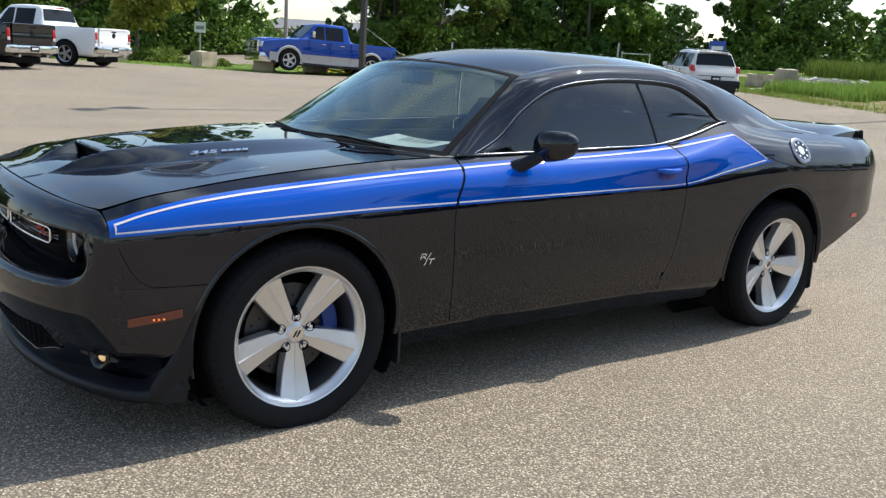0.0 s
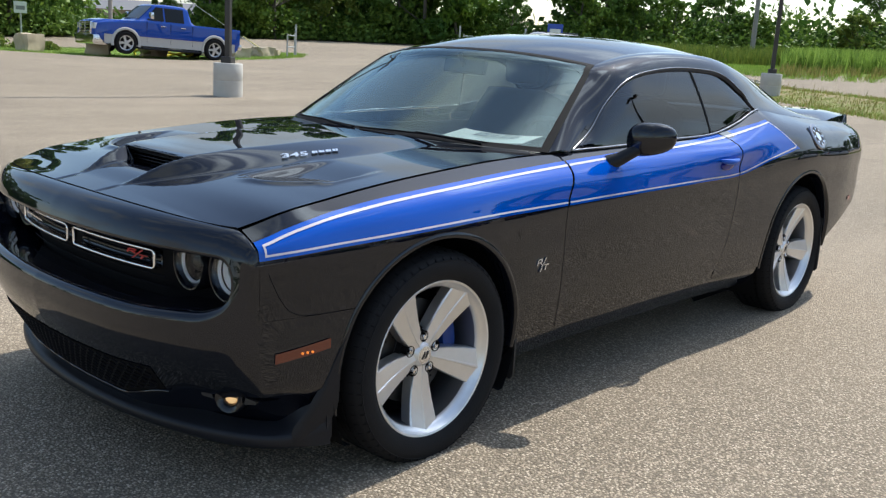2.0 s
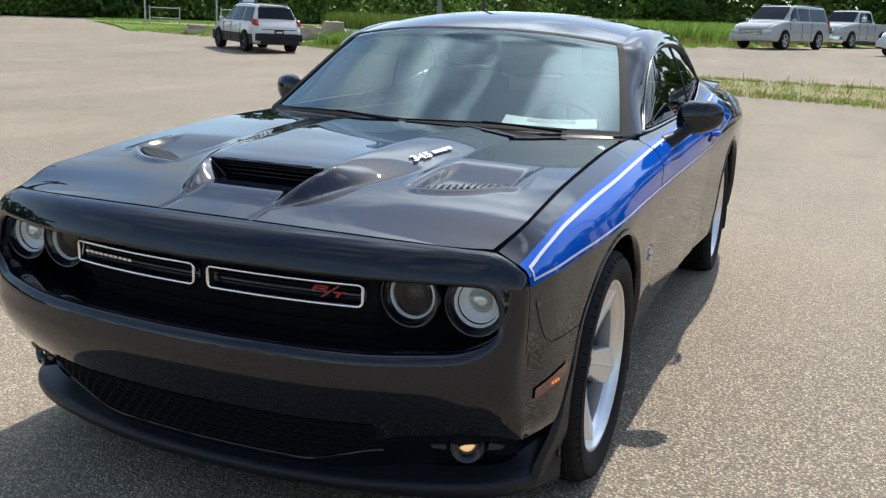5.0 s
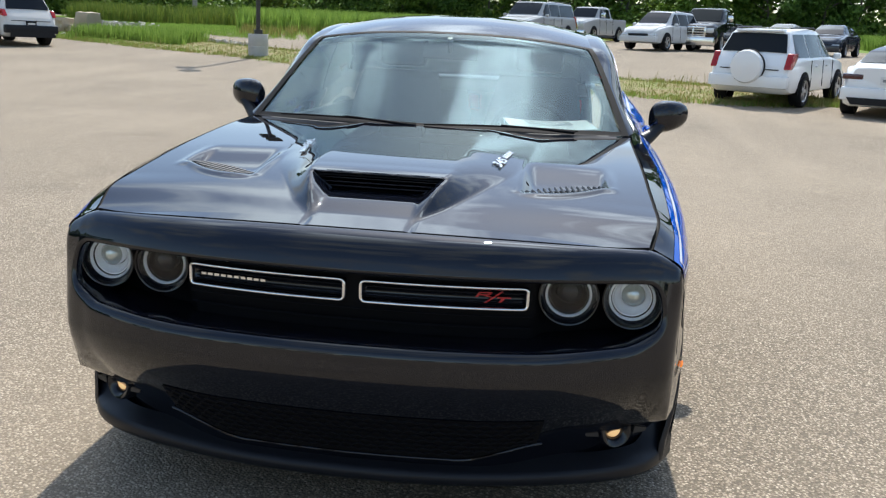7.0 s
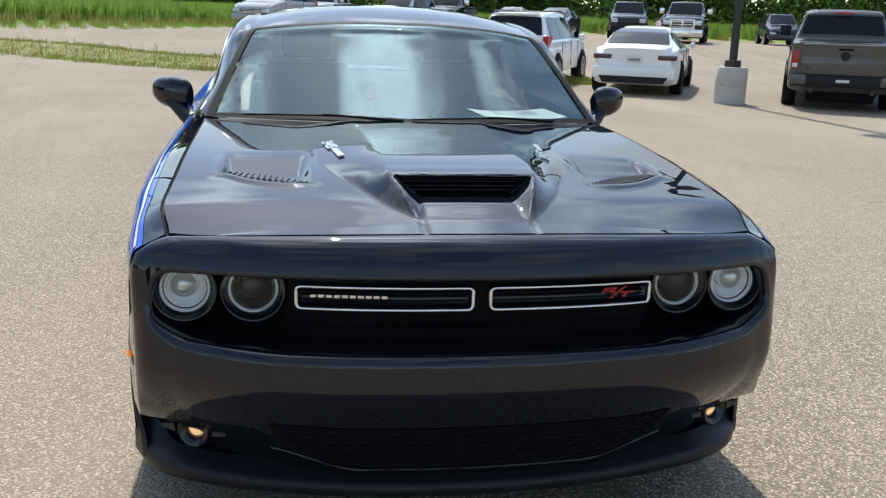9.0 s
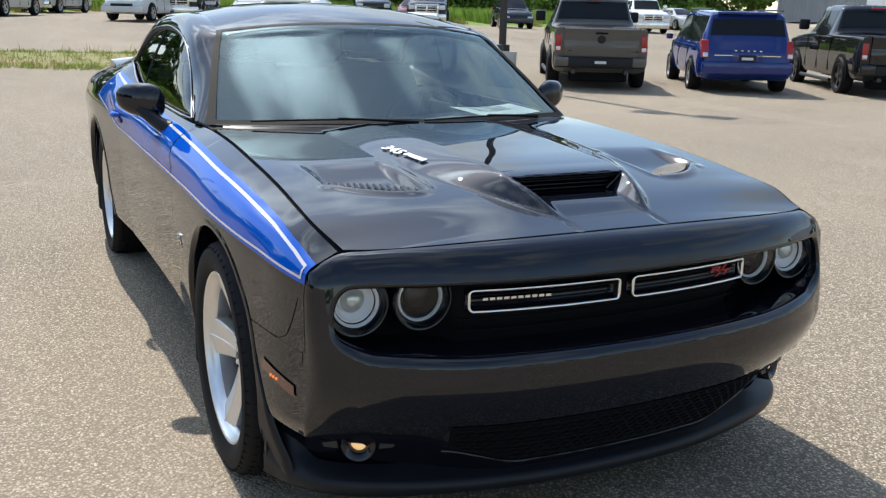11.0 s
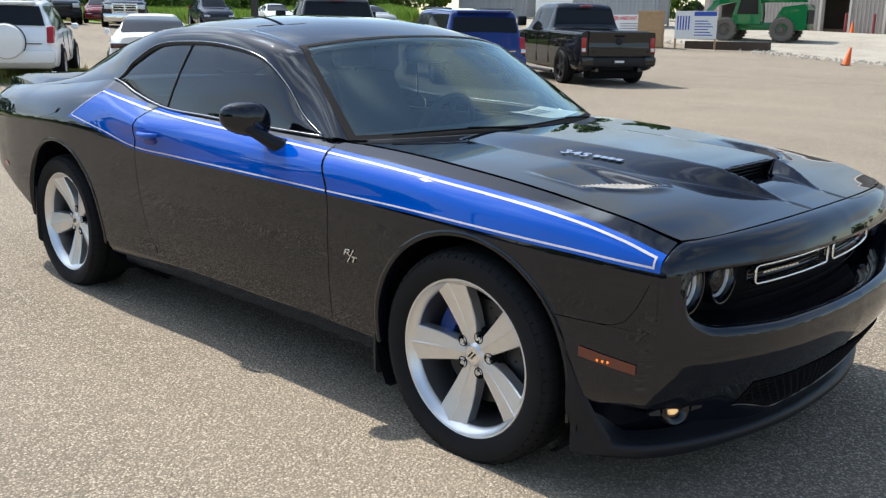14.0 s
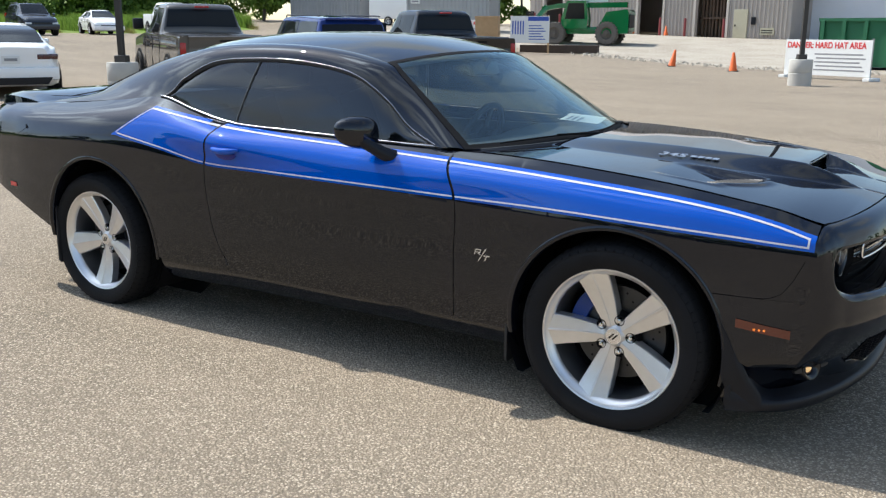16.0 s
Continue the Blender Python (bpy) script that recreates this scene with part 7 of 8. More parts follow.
def cone(x, y, lean=(0, 0)):
    th = thing("traffic_cone", "orange traffic cone standing on the gravel edge", "traffic cone", pose(x, y, float(gz(x, y)), lean[0], lean[1], 20), "traffic cones")
    bm = bmesh.new()
    lathe(bm, [(.16, .03), (.15, .05), (.045, .70), (.03, .715), (.001, .715)], 20)
    part("cone_body", bm, ORANGE, th, smooth=40)
    bm = bmesh.new()
    box(bm, (-.2, -.2, 0), (.2, .2, .035), bevel=.015)
    part("cone_foot", bm, RUBBER_SOFT, th)


cone(-8.5, 31.6, (3, -2)), cone(-11.8, 34.2, (2, 9)), cone(-21.6, 61.2)


def words(text, size, m, mat, parent, name):
    cu = bpy.data.curves.new(name, "FONT")
    cu.body, cu.size, cu.extrude, cu.offset = text, size, 0.004, size * 0.028
    tmp = bpy.data.objects.new("tmp", cu)
    scene.collection.objects.link(tmp)
    bpy.context.view_layer.update()
    me = bpy.data.meshes.new_from_object(tmp.evaluated_get(bpy.context.evaluated_depsgraph_get()))
    bpy.data.objects.remove(tmp)
    me.transform(m)
    return put(name, me, mat, parent)


def hard_hat_sign(x, y, rz, w, h, z0=0.12, label="white site safety banner with red heading on a frame"):
    th = thing("safety_sign", label, "sign", pose(x, y, float(gz(x, y)), 0, 0, rz), "safety signs")
    bm = bmesh.new()
    box(bm, (0, -.012, z0), (w, .012, z0 + h), bevel=.006)
    part("sign_sheet", bm, SIGN_WHITE, th)
    words("DANGER: HARD HAT AREA", h * .235, Matrix.Translation((w * .02, -.014, z0 + h * .77)) @ Matrix.Rotation(radians(90), 4, "X") @ Matrix.Diagonal((w / (h * 3.15), 1.0, 1, 1)), SIGN_RED, th, "heading")
    for k in range(5):
        bm = bmesh.new()
        box(bm, (w * (.36 + .02 * (k % 2)), -.016, z0 + h * (.14 + .11 * k)), (w * (.94 - .03 * (k % 3)), -.011, z0 + h * (.18 + .11 * k)))
        part("text_bar", bm, PRINT_INK, th)
    bm = bmesh.new()
    for a in (0, 1):
        tube(bm, [(w * (.15 + .09 * a), -.014, z0 + h * .2), (w * (.13 + .09 * a), -.014, z0 + h * .42), (w * (.17 + .05 * a), -.014, z0 + h * .55)], .02, 6)
    part("symbol", bm, GLOSS_BLACK, th)
    for xx in (.02, w - .02):
        bm = bmesh.new()
        tube(bm, [(xx, .03, -.02), (xx, .03, z0 + h + .05)], .03, 8)
        part("sign_post", bm, GALV, th)
        bm = bmesh.new()
        box(bm, (xx - .12, -.15, 0), (xx + .12, .4, .10), bevel=.02)
        part("sign_foot", bm, SIGN_WHITE, th)


hard_hat_sign(-5.9, 28.3, -27, 3.2, 1.12)
hard_hat_sign(-30.0, 44.2, -2, 3.2, 1.25)

# information boards and a plywood crate
th = thing("notice_board", "white printed site notice board on posts", "sign", pose(-22.9, 40.2, float(gz(-22.9, 40.2)), 0, 0, 22))
bm = bmesh.new()
box(bm, (0, -.02, .55), (2.1, .02, 1.95), bevel=.01)
part("board", bm, SIGN_WHITE, th)
bm = bmesh.new()
box(bm, (.95, -.026, 1.70), (2.06, -.018, 1.92))
part("blue_heading", bm, SIGN_BLUE, th)
for k in range(6):
    bm = bmesh.new()
    box(bm, (1.0, -.026, .72 + .14 * k), (1.9 - .12 * (k % 3), -.018, .77 + .14 * k))
    part("text_bar", bm, SIGN_BLUE, th)
for k in range(5):
    bm = bmesh.new()
    box(bm, (.10 + .14 * k, -.026, 1.0), (.17 + .14 * k, -.018, 1.7))
    part("picture_bar", bm, SIGN_BLUE, th)
for xx in (.05, 2.05):
    bm = bmesh.new()
    box(bm, (xx - .05, .02, 0), (xx + .05, .10, 2.0), bevel=.01)
    part("post", bm, PLYWOOD, th)
th = thing("plywood_crate", "bare plywood crate standing on the ground", "crate", pose(-24.4, 40.5, float(gz(-24.4, 40.5)), 0, 0, 22))
bm = bmesh.new()
box(bm, (-.7, -.5, 0), (.55, .5, 1.9), bevel=.01)
part("crate_body", bm, PLYWOOD, th)
for z in (.08, 1.82, .95):
    bm = bmesh.new()
    box(bm, (-.72, -.52, z - .05), (.57, .52, z + .05), bevel=.008)
    part("crate_batten", bm, PLYWOOD, th)
th = thing("steel_beam_stack", "dark rusty steel beams lying on the gravel", "beam", pose(-21.2, 42.2, float(gz(-21.2, 42.2)), 0, 0, 14))
RUST = plain("dark_rust", (0.055, 0.038, 0.028), 0.85, vary=0.3)
for k in range(3):
    bm = bmesh.new()
    box(bm, (-1.9, -.3 + .25 * k, 0), (2.4, -.12 + .25 * k, .42), bevel=.02)
    part("beam", bm, RUST, th)

# ---- telehandler ----
GREEN = paint("machine_green", (0.006, 0.15, 0.045), 0.35, 0.01)
TIRE_DUST = plain("dusty_tyre", (0.12, 0.105, 0.09), 0.9, vary=0.25, bump=0.3, bump_scale=40)
th = thing("telehandler", "green telescopic forklift with dusty tyres and lowered boom", "forklift", pose(-22.4, 48.4, float(gz(-22.4, 48.4)), 0, 0, 190))
bm = bmesh.new()
box(bm, (-2.5, -.75, .62), (2.0, .75, 1.05), bevel=.06)
part("chassis", bm, GREEN, th, smooth=40)
bm = bmesh.new()
slab(bm, [(-3.0, .65), (-1.3, .65), (-1.3, 1.2), (-1.7, 1.9), (-2.9, 2.05), (-3.0, 1.9)], -1.05, 1.05, Matrix.Rotation(radians(90), 4, "X"), bevel=.06)
part("engine_cover", bm, GREEN, th, smooth=40)
bm = bmesh.new()
box(bm, (-3.03, -.7, 1.0), (-2.98, .7, 1.75))
part("radiator_grille", bm, SATIN_BLACK, th)
bm = bmesh.new()
slab(bm, [(-.55, .95), (.95, .95), (1.05, 1.45), (.72, 2.55), (-.45, 2.55), (-.60, 1.5)], -1.12, -0.30, Matrix.Rotation(radians(90), 4, "X"), bevel=.04)
cab = part("cab", bm, GREEN, th, smooth=40)
for q in ([(-.34, 1.125, 2.42), (.60, 1.125, 2.42), (.80, 1.125, 1.5), (-.42, 1.125, 1.5)], [(-.42, .295, 1.5), (.80, .295, 1.5), (.60, .295, 2.42), (-.34, .295, 2.42)], [(1.065, -1.05, 1.5), (1.065, -.38, 1.5), (.76, -.38, 2.32), (.76, -1.05, 2.32)]):
    panel("cab_window", q, CAR_GLASS, cab, .012)
bm = bmesh.new()
tube(bm, [(-2.75, .12, 2.32), (1.4, .12, 2.30), (2.5, .12, 2.12)], [.22, .20, .19], 4)
part("boom", bm, GREEN, th)
bm = bmesh.new()
tube(bm, [(2.2, .12, 2.26), (3.0, .12, 1.35), (3.25, .12, .72)], [.20, .17, .12], 4)
part("boom_nose", bm, GREEN, th)
bm = bmesh.new()
box(bm, (3.2, -.65, .35), (3.3, .85, 1.55), bevel=.02)
for k in range(7):
    box(bm, (3.28, -.62 + .23 * k, 1.5), (3.33, -.58 + .23 * k, 2.0))
part("fork_carriage", bm, SATIN_BLACK, th)
for y in (-.35, .55):
    bm = bmesh.new()
    slab(bm, [(3.3, .34), (4.5, .30), (4.5, .26), (3.3, .24)], -.07, .07, Matrix.Translation((0, y, 0)) @ Matrix.Rotation(radians(90), 4, "X"))
    part("fork", bm, SATIN_BLACK, th)
bm = bmesh.new()
box(bm, (-1.5, -.13, 2.5), (.9, -.10, 2.62))
part("name_bar", bm, SIGN_WHITE, th)
for xx in (1.45, -1.75):
    for s in (1, -1):
        bm = bmesh.new()
        M_ = Matrix.Translation((xx, s * .98, .66)) @ Matrix.Rotation(radians(-90 if s > 0 else 90), 4, "X")
        lathe(bm, [(.36, .18), (.50, .22), (.62, .20), (.66, .12), (.66, -.16), (.5, -.22)], 30, M_)
        w = part("wheel", bm, TIRE_DUST, th, smooth=40)
        bm = bmesh.new()
        lathe(bm, [(.37, .16), (.30, .06), (.14, .08), (.12, .18), (.001, .19)], 24, M_)
        part("rim", bm, TIRE_DUST, w, smooth=40)
        for k in range(22):
            bm = bmesh.new()
            box(bm, (.63, -.05, -.17), (.70, .05, .17), M_ @ Matrix.Rotation(k * 2 * math.pi / 22, 4, "Z"))
            part("tread_lug", bm, TIRE_DUST, w)

# ---- metal building, containers, dumpster ----
CLADDING = plain("taupe_metal_cladding", (0.36, 0.32, 0.285), 0.55, 0.1, vary=0.07, scale=1.5)
TRIM_TAUPE = plain("pale_taupe_trim", (0.50, 0.45, 0.40), 0.6, vary=0.08)
RED_STEEL = plain("dark_red_steel", (0.20, 0.03, 0.03), 0.6, vary=0.15)
DOOR_TAN = plain("tan_door_paint", (0.46, 0.42, 0.30), 0.6, vary=0.06)
STEEL_DARK = plain("brown_steel_stack", (0.10, 0.062, 0.04), 0.7, vary=0.35, scale=3)
B0 = np.array((-34.2, 64.6))
B1 = np.array((-13.2, 61.0))
b_len = float(np.linalg.norm(B1 - B0))
b_dir = (B1 - B0) / b_len
b_ang = math.degrees(math.atan2(b_dir[1], b_dir[0]))
BZ = 1.02
bld = thing("metal_building", "long taupe corrugated metal building with open doorways", "building", pose(B0[0], B0[1], BZ, 0, 0, b_ang))


def ribbed_wall(x0, x1, z0, z1, name="wall_panel"):
    """A clad wall with upright ribs; it looks towards local -y."""
    bm = bmesh.new()
    pitch = 0.30
    n = max(1, int(round((x1 - x0) / pitch)))
    out = []
    for k in range(n):
        a = x0 + (x1 - x0) * k / n
        b = x0 + (x1 - x0) * (k + 1) / n
        w = b - a
        out += [(a, 0), (a + w * .55, 0), (a + w * .66, -.05), (a + w * .88, -.05)]
    out += [(x1, 0), (x1, .25), (x0, .25)]
    slab(bm, out, z0, z1)
    return part(name, bm, CLADDING, bld)


doors = [(1.2, 3.1, 4.0), (9.9, 12.0, 4.4), (14.6, 17.0, 4.4)]
prev = 0.0
for a, b, top in doors:
    ribbed_wall(prev, a, -.4, 7.5)
    ribbed_wall(a, b, top, 7.5)
    prev = b
    for xx in (a - .06, b + .06):
        bm = bmesh.new()
        box(bm, (xx - .09, -.10, -.3), (xx + .09, .3, top + .1), bevel=.01)
        part("door_jamb", bm, TRIM_TAUPE, bld)
    bm = bmesh.new()
    box(bm, (a - .15, -.10, top), (b + .15, .3, top + .16), bevel=.01)
    part("door_head", bm, TRIM_TAUPE, bld)
ribbed_wall(prev, b_len, -.4, 7.5)
bm = bmesh.new()
box(bm, (-.02, 14, -.4), (b_len + .02, 14.3, 7.5))
box(bm, (-.25, 0, -.4), (0, 14.3, 7.5))
box(bm, (b_len, 0, -.4), (b_len + .25, 14.3, 7.5))
part("outer_wall", bm, CLADDING, bld)
bm = bmesh.new()
slab(bm, [(-.4, 7.5), (7.15, 9.0), (14.7, 7.5), (14.7, 7.7), (7.15, 9.25), (-.4, 7.7)], -.4, b_len + .4, Matrix(((0, 0, 1, 0), (1, 0, 0, 0), (0, 1, 0, 0), (0, 0, 0, 1))))
part("roof", bm, TRIM_TAUPE, bld)
bm = bmesh.new()
box(bm, (0, .25, -.42), (b_len, 14, -.30))
part("slab_floor", bm, CONCRETE, bld)
for k in range(9):
    bm = bmesh.new()
    box(bm, (14.65 + .26 * k, .9 + .05 * (k % 3), -.3), (14.80 + .26 * k, 1.15 + .05 * (k % 3), 4.2), bevel=.01)
    part("stacked_steel", bm, STEEL_DARK, bld)
for z in (1.4, 2.9):
    bm = bmesh.new()
    box(bm, (14.6, .7, z), (17.0, .9, z + .14))
    part("rack_rail", bm, STEEL_DARK, bld)
bm = bmesh.new()
box(bm, (17.55, -.09, -.12), (18.55, .06, 2.02), bevel=.01)
md = part("side_door", bm, DOOR_TAN, bld)
bm = bmesh.new()
box(bm, (17.64, -.13, .88), (17.72, -.08, 1.0), bevel=.01)
part("door_handle", bm, SATIN_BLACK, md)
bm = bmesh.new()
box(bm, (18.85, -.2, 1.0), (19.15, -.02, 1.5), bevel=.05)
part("wall_box", bm, SATIN_BLACK, bld)
bm = bmesh.new()
box(bm, (19.5, -.11, .30), (20.5, -.05, .78), bevel=.01)
wall_sign = part("wall_sign", bm, DOOR_TAN, bld)
for k in range(2):
    bm = bmesh.new()
    box(bm, (19.6, -.122, .42 + .16 * k), (20.4, -.109, .48 + .16 * k))
    part("text_bar", bm, SATIN_BLACK, wall_sign)
for xx in (9.6, 12.3, 14.3, 17.25, .9, 3.4):
    bt = thing("bollard", "dark red steel bollard before the doorway", "bollard", Matrix.Translation((0, 0, 0)), "bollards at the doorways")
    wp = Vector((B0[0], B0[1], 0)) + Vector((b_dir[0], b_dir[1], 0)) * xx + Vector((b_dir[1], -b_dir[0], 0)) * 0.9
    bt.matrix_world = pose(wp.x, wp.y, float(gz(wp.x, wp.y)))
    bm = bmesh.new()
    lathe(bm, [(.09, -.1), (.09, 1.2), (.07, 1.27), (.001, 1.29)], 16)
    part("bollard_post", bm, RED_STEEL, bt, smooth=40)
# white wall beyond the corner
wb = thing("white_annex", "plain white annex wall behind the metal building", "building", pose(-13.0, 64.5, BZ - .3, 0, 0, -10))
bm = bmesh.new()
box(bm, (0, 0, -.3), (22, 8, 6.2), bevel=.03)
part("annex_wall", bm, plain("white_wall_sheet", (0.62, 0.64, 0.68), 0.7, vary=0.06, scale=.6), wb)


def container(x, y, rz, l, h, color, label):
    th = thing("shipping_container", label, "container", pose(x, y, float(gz(x, y)), 0, 0, rz), "containers")
    mat = plain("container_" + label.split()[0], color, 0.6, 0.1, vary=0.12, scale=1.0)
    bm = bmesh.new()
    n = int(l / .28)
    out = []
    for k in range(n):
        a, w = -l / 2 + l * k / n, l / n
        out += [(a, -1.22), (a + w * .4, -1.22), (a + w * .5, -1.185), (a + w * .9, -1.185)]
    out += [(l / 2, -1.22), (l / 2, 1.22), (-l / 2, 1.22)]
    slab(bm, out, .12, h)
    part("container_shell", bm, mat, th)
    for xx in (-l / 2, l / 2):
        for yy in (-1.22, 1.22):
            bm = bmesh.new()
            box(bm, (xx - .07, yy - .05, 0), (xx + .07, yy + .05, h + .03), bevel=.01)
            part("corner_post", bm, mat, th)
    bm = bmesh.new()
    box(bm, (-l / 2, -1.25, .05), (l / 2, -1.17, .2))
    box(bm, (-l / 2, -1.25, h - .1), (l / 2, -1.17, h + .02))
    part("container_rail", bm, mat, th)
    bm = bmesh.new()
    box(bm, (-l / 2 + .25, -1.27, h - .75), (-l / 2 + .95, -1.24, h - .25), bevel=.01)
    pl = part("container_placard", bm, SIGN_WHITE, th)
    for k in range(2):
        bm = bmesh.new()
        box(bm, (-l / 2 + .35, -1.28, h - .65 + .2 * k), (-l / 2 + .85, -1.268, h - .55 + .2 * k))
        part("text_bar", bm, PRINT_INK, pl)


container(-47.5, 55.0, 12, 6.1, 2.75, (0.27, 0.28, 0.29), "grey steel storage container on the upper lot")
container(-34.6, 53.0, 12, 6.1, 2.6, (0.34, 0.35, 0.35), "pale grey corrugated steel container beside the building")
th = thing("box_trailer", "white enclosed box trailer parked by the containers", "trailer", pose(-41.0, 54.5, float(gz(-41, 54.5)), 0, 0, 12))
bm = bmesh.new()
box(bm, (-1.6, -1.0, .5), (1.6, 1.0, 2.5), bevel=.06)
part("trailer_body", bm, P_WHITE, th, smooth=40)
for s in (1, -1):
    simple_wheel(th, 0, s * .95, .34, .24, RIM_SILVER, s)
GREEN_STEEL = plain("green_dumpster_steel", (0.012, 0.12, 0.05), 0.6, vary=0.2, scale=2)
th = thing("dumpster", "green steel roll-off dumpster with upright ribs", "dumpster", pose(-3.2, 36.6, float(gz(-3.2, 36.6)), 0, 0, -12))
bm = bmesh.new()
for lo, hi in (((-3.0, -1.2, .2), (3.2, -1.12, 1.95)), ((-3.0, 1.12, .2), (3.2, 1.2, 1.95)), ((-3.0, -1.2, .2), (-2.92, 1.2, 1.95)), ((3.12, -1.2, .2), (3.2, 1.2, 1.95)), ((-3.0, -1.2, .15), (3.2, 1.2, .25))):
    box(bm, lo, hi)
part("dumpster_tub", bm, GREEN_STEEL, th)
for k in range(8):
    bm = bmesh.new()
    box(bm, (-2.9 + .85 * k, -1.32, .15), (-2.75 + .85 * k, -1.2, 1.95), bevel=.01)
    part("rib", bm, GREEN_STEEL, th)
bm = bmesh.new()
tube(bm, [(-3.0, -1.24, 1.97), (3.2, -1.24, 1.97)], .09, 4)
part("top_rail", bm, GREEN_STEEL, th)

# ---- verges, gravel, trees ----
def ground_mat(name, c1, c2, c3, s1=0.8, s2=18.0):
    m, n, l, b = mat_base(name)
    tc = n.new("ShaderNodeTexCoord")
    cols = None
    for sc, col, lo, hi in ((s1, c2, .42, .62), (s2, c3, .45, .7)):
        no = n.new("ShaderNodeTexNoise")
        no.inputs["Scale"].default_value, no.inputs["Detail"].default_value = sc, 7.0
        l.new(tc.outputs["Object"], no.inputs["Vector"])
        mp = n.new("ShaderNodeMapRange")
        mp.inputs[1].default_value, mp.inputs[2].default_value = lo, hi
        l.new(no.outputs["Fac"], mp.inputs[0])
        mx = n.new("ShaderNodeMixRGB")
        mx.inputs[1].default_value, mx.inputs[2].default_value = (*c1, 1), (*col, 1)
        if cols is not None:
            l.new(cols, mx.inputs[1])
        l.new(mp.outputs[0], mx.inputs[0])
        cols = mx.outputs[0]
    l.new(cols, b.inputs["Base Color"])
    b.inputs["Roughness"].default_value, b.inputs["Specular IOR Level"].default_value = 0.95, 0.1
    return m


TURF = ground_mat("mown_turf", (0.13, 0.22, 0.04), (0.20, 0.25, 0.06), (0.09, 0.16, 0.025))
WEEDY = ground_mat("weedy_verge_soil", (0.25, 0.20, 0.11), (0.15, 0.18, 0.05), (0.34, 0.27, 0.17))
GRAVEL = ground_mat("pale_gravel", (0.36, 0.32, 0.26), (0.29, 0.25, 0.20), (0.43, 0.39, 0.33), 0.5, 9.0)


def leaf_mat(name, dark, light, through=0.25):
    m, n, l, b = mat_base(name)
    geo = n.new("ShaderNodeNewGeometry")
    mx = n.new("ShaderNodeMixRGB")
    mx.inputs[1].default_value, mx.inputs[2].default_value = (*dark, 1), (*light, 1)
    l.new(geo.outputs["Random Per Island"], mx.inputs[0])
    l.new(mx.outputs[0], b.inputs["Base Color"])
    b.inputs["Roughness"].default_value, b.inputs["Specular IOR Level"].default_value = 0.6, 0.25
    tr, ms = n.new("ShaderNodeBsdfTranslucent"), n.new("ShaderNodeMixShader")
    l.new(mx.outputs[0], tr.inputs["Color"])
    ms.inputs[0].default_value = through
    l.new(b.outputs[0], ms.inputs[1])
    l.new(tr.outputs[0], ms.inputs[2])
    l.new(ms.outputs[0], n["Material Output"].inputs["Surface"])
    return m


LEAF_A = leaf_mat("leaf_deep", (0.035, 0.085, 0.014), (0.13, 0.23, 0.04))
LEAF_B = leaf_mat("leaf_mid", (0.055, 0.12, 0.016), (0.19, 0.29, 0.045))
LEAF_C = leaf_mat("leaf_light", (0.08, 0.14, 0.02), (0.22, 0.26, 0.05), 0.35)
GRASS_MAT = leaf_mat("tall_grass", (0.11, 0.20, 0.03), (0.27, 0.38, 0.08), 0.5)
WEED_MAT = leaf_mat("dry_weeds", (0.13, 0.15, 0.03), (0.36, 0.30, 0.10), 0.3)
BARK = plain("bark", (0.10, 0.085, 0.07), 0.9, vary=0.3, scale=6, bump=0.5, bump_scale=30)
rng = np.random.default_rng(7)


def quads_mesh(name, centres, size, mat, tall=1.0, up=0.0):
    """Many small leaves as separate quads round the centres."""
    n = len(centres)
    a = rng.normal(size=(n, 3))
    a[:, 2] += up
    a /= np.linalg.norm(a, axis=1)[:, None]
    b = np.cross(a, rng.normal(size=(n, 3)))
    b /= np.linalg.norm(b, axis=1)[:, None] + 1e-9
    s = size * rng.uniform(0.55, 1.3, n)[:, None]
    c = np.asarray(centres)
    V = np.stack([c - a * s * tall, c + b * s * .6 - a * s * .1, c + a * s * tall, c - b * s * .6 + a * s * .1], 1).reshape(-1, 3)
    me = bpy.data.meshes.new(name)
    me.from_pydata(V.tolist(), [], np.arange(4 * n).reshape(-1, 4).tolist())
    me.materials.append(mat)
    return me


def crown_points(n, h0, h1, rad, lumps=34):
    """Leaf places of an uneven crown between the heights h0 and h1."""
    L = []
    for _ in range(lumps):
        f = rng.uniform(0, 1)
        z = h0 + (h1 - h0) * f
        rr = rad * (0.35 + 0.95 * math.sin(math.pi * min(1, 0.12 + 0.80 * f)) ** 0.8) * rng.uniform(.35, 1.0)
        a = rng.uniform(0, 2 * math.pi)
        L.append((rr * math.cos(a), rr * math.sin(a), z, rng.uniform(.45, 1.0) * rad * .36))
    pts = []
    per = n // lumps
    for x, y, z, r in L:
        d = rng.normal(size=(per, 3))
        d /= np.linalg.norm(d, axis=1)[:, None]
        q = rng.uniform(.45, 1.05, (per, 1)) ** .6
        pts.append(np.array((x, y, z)) + d * q * np.array((r, r, r * .8)))
    return np.concatenate(pts)


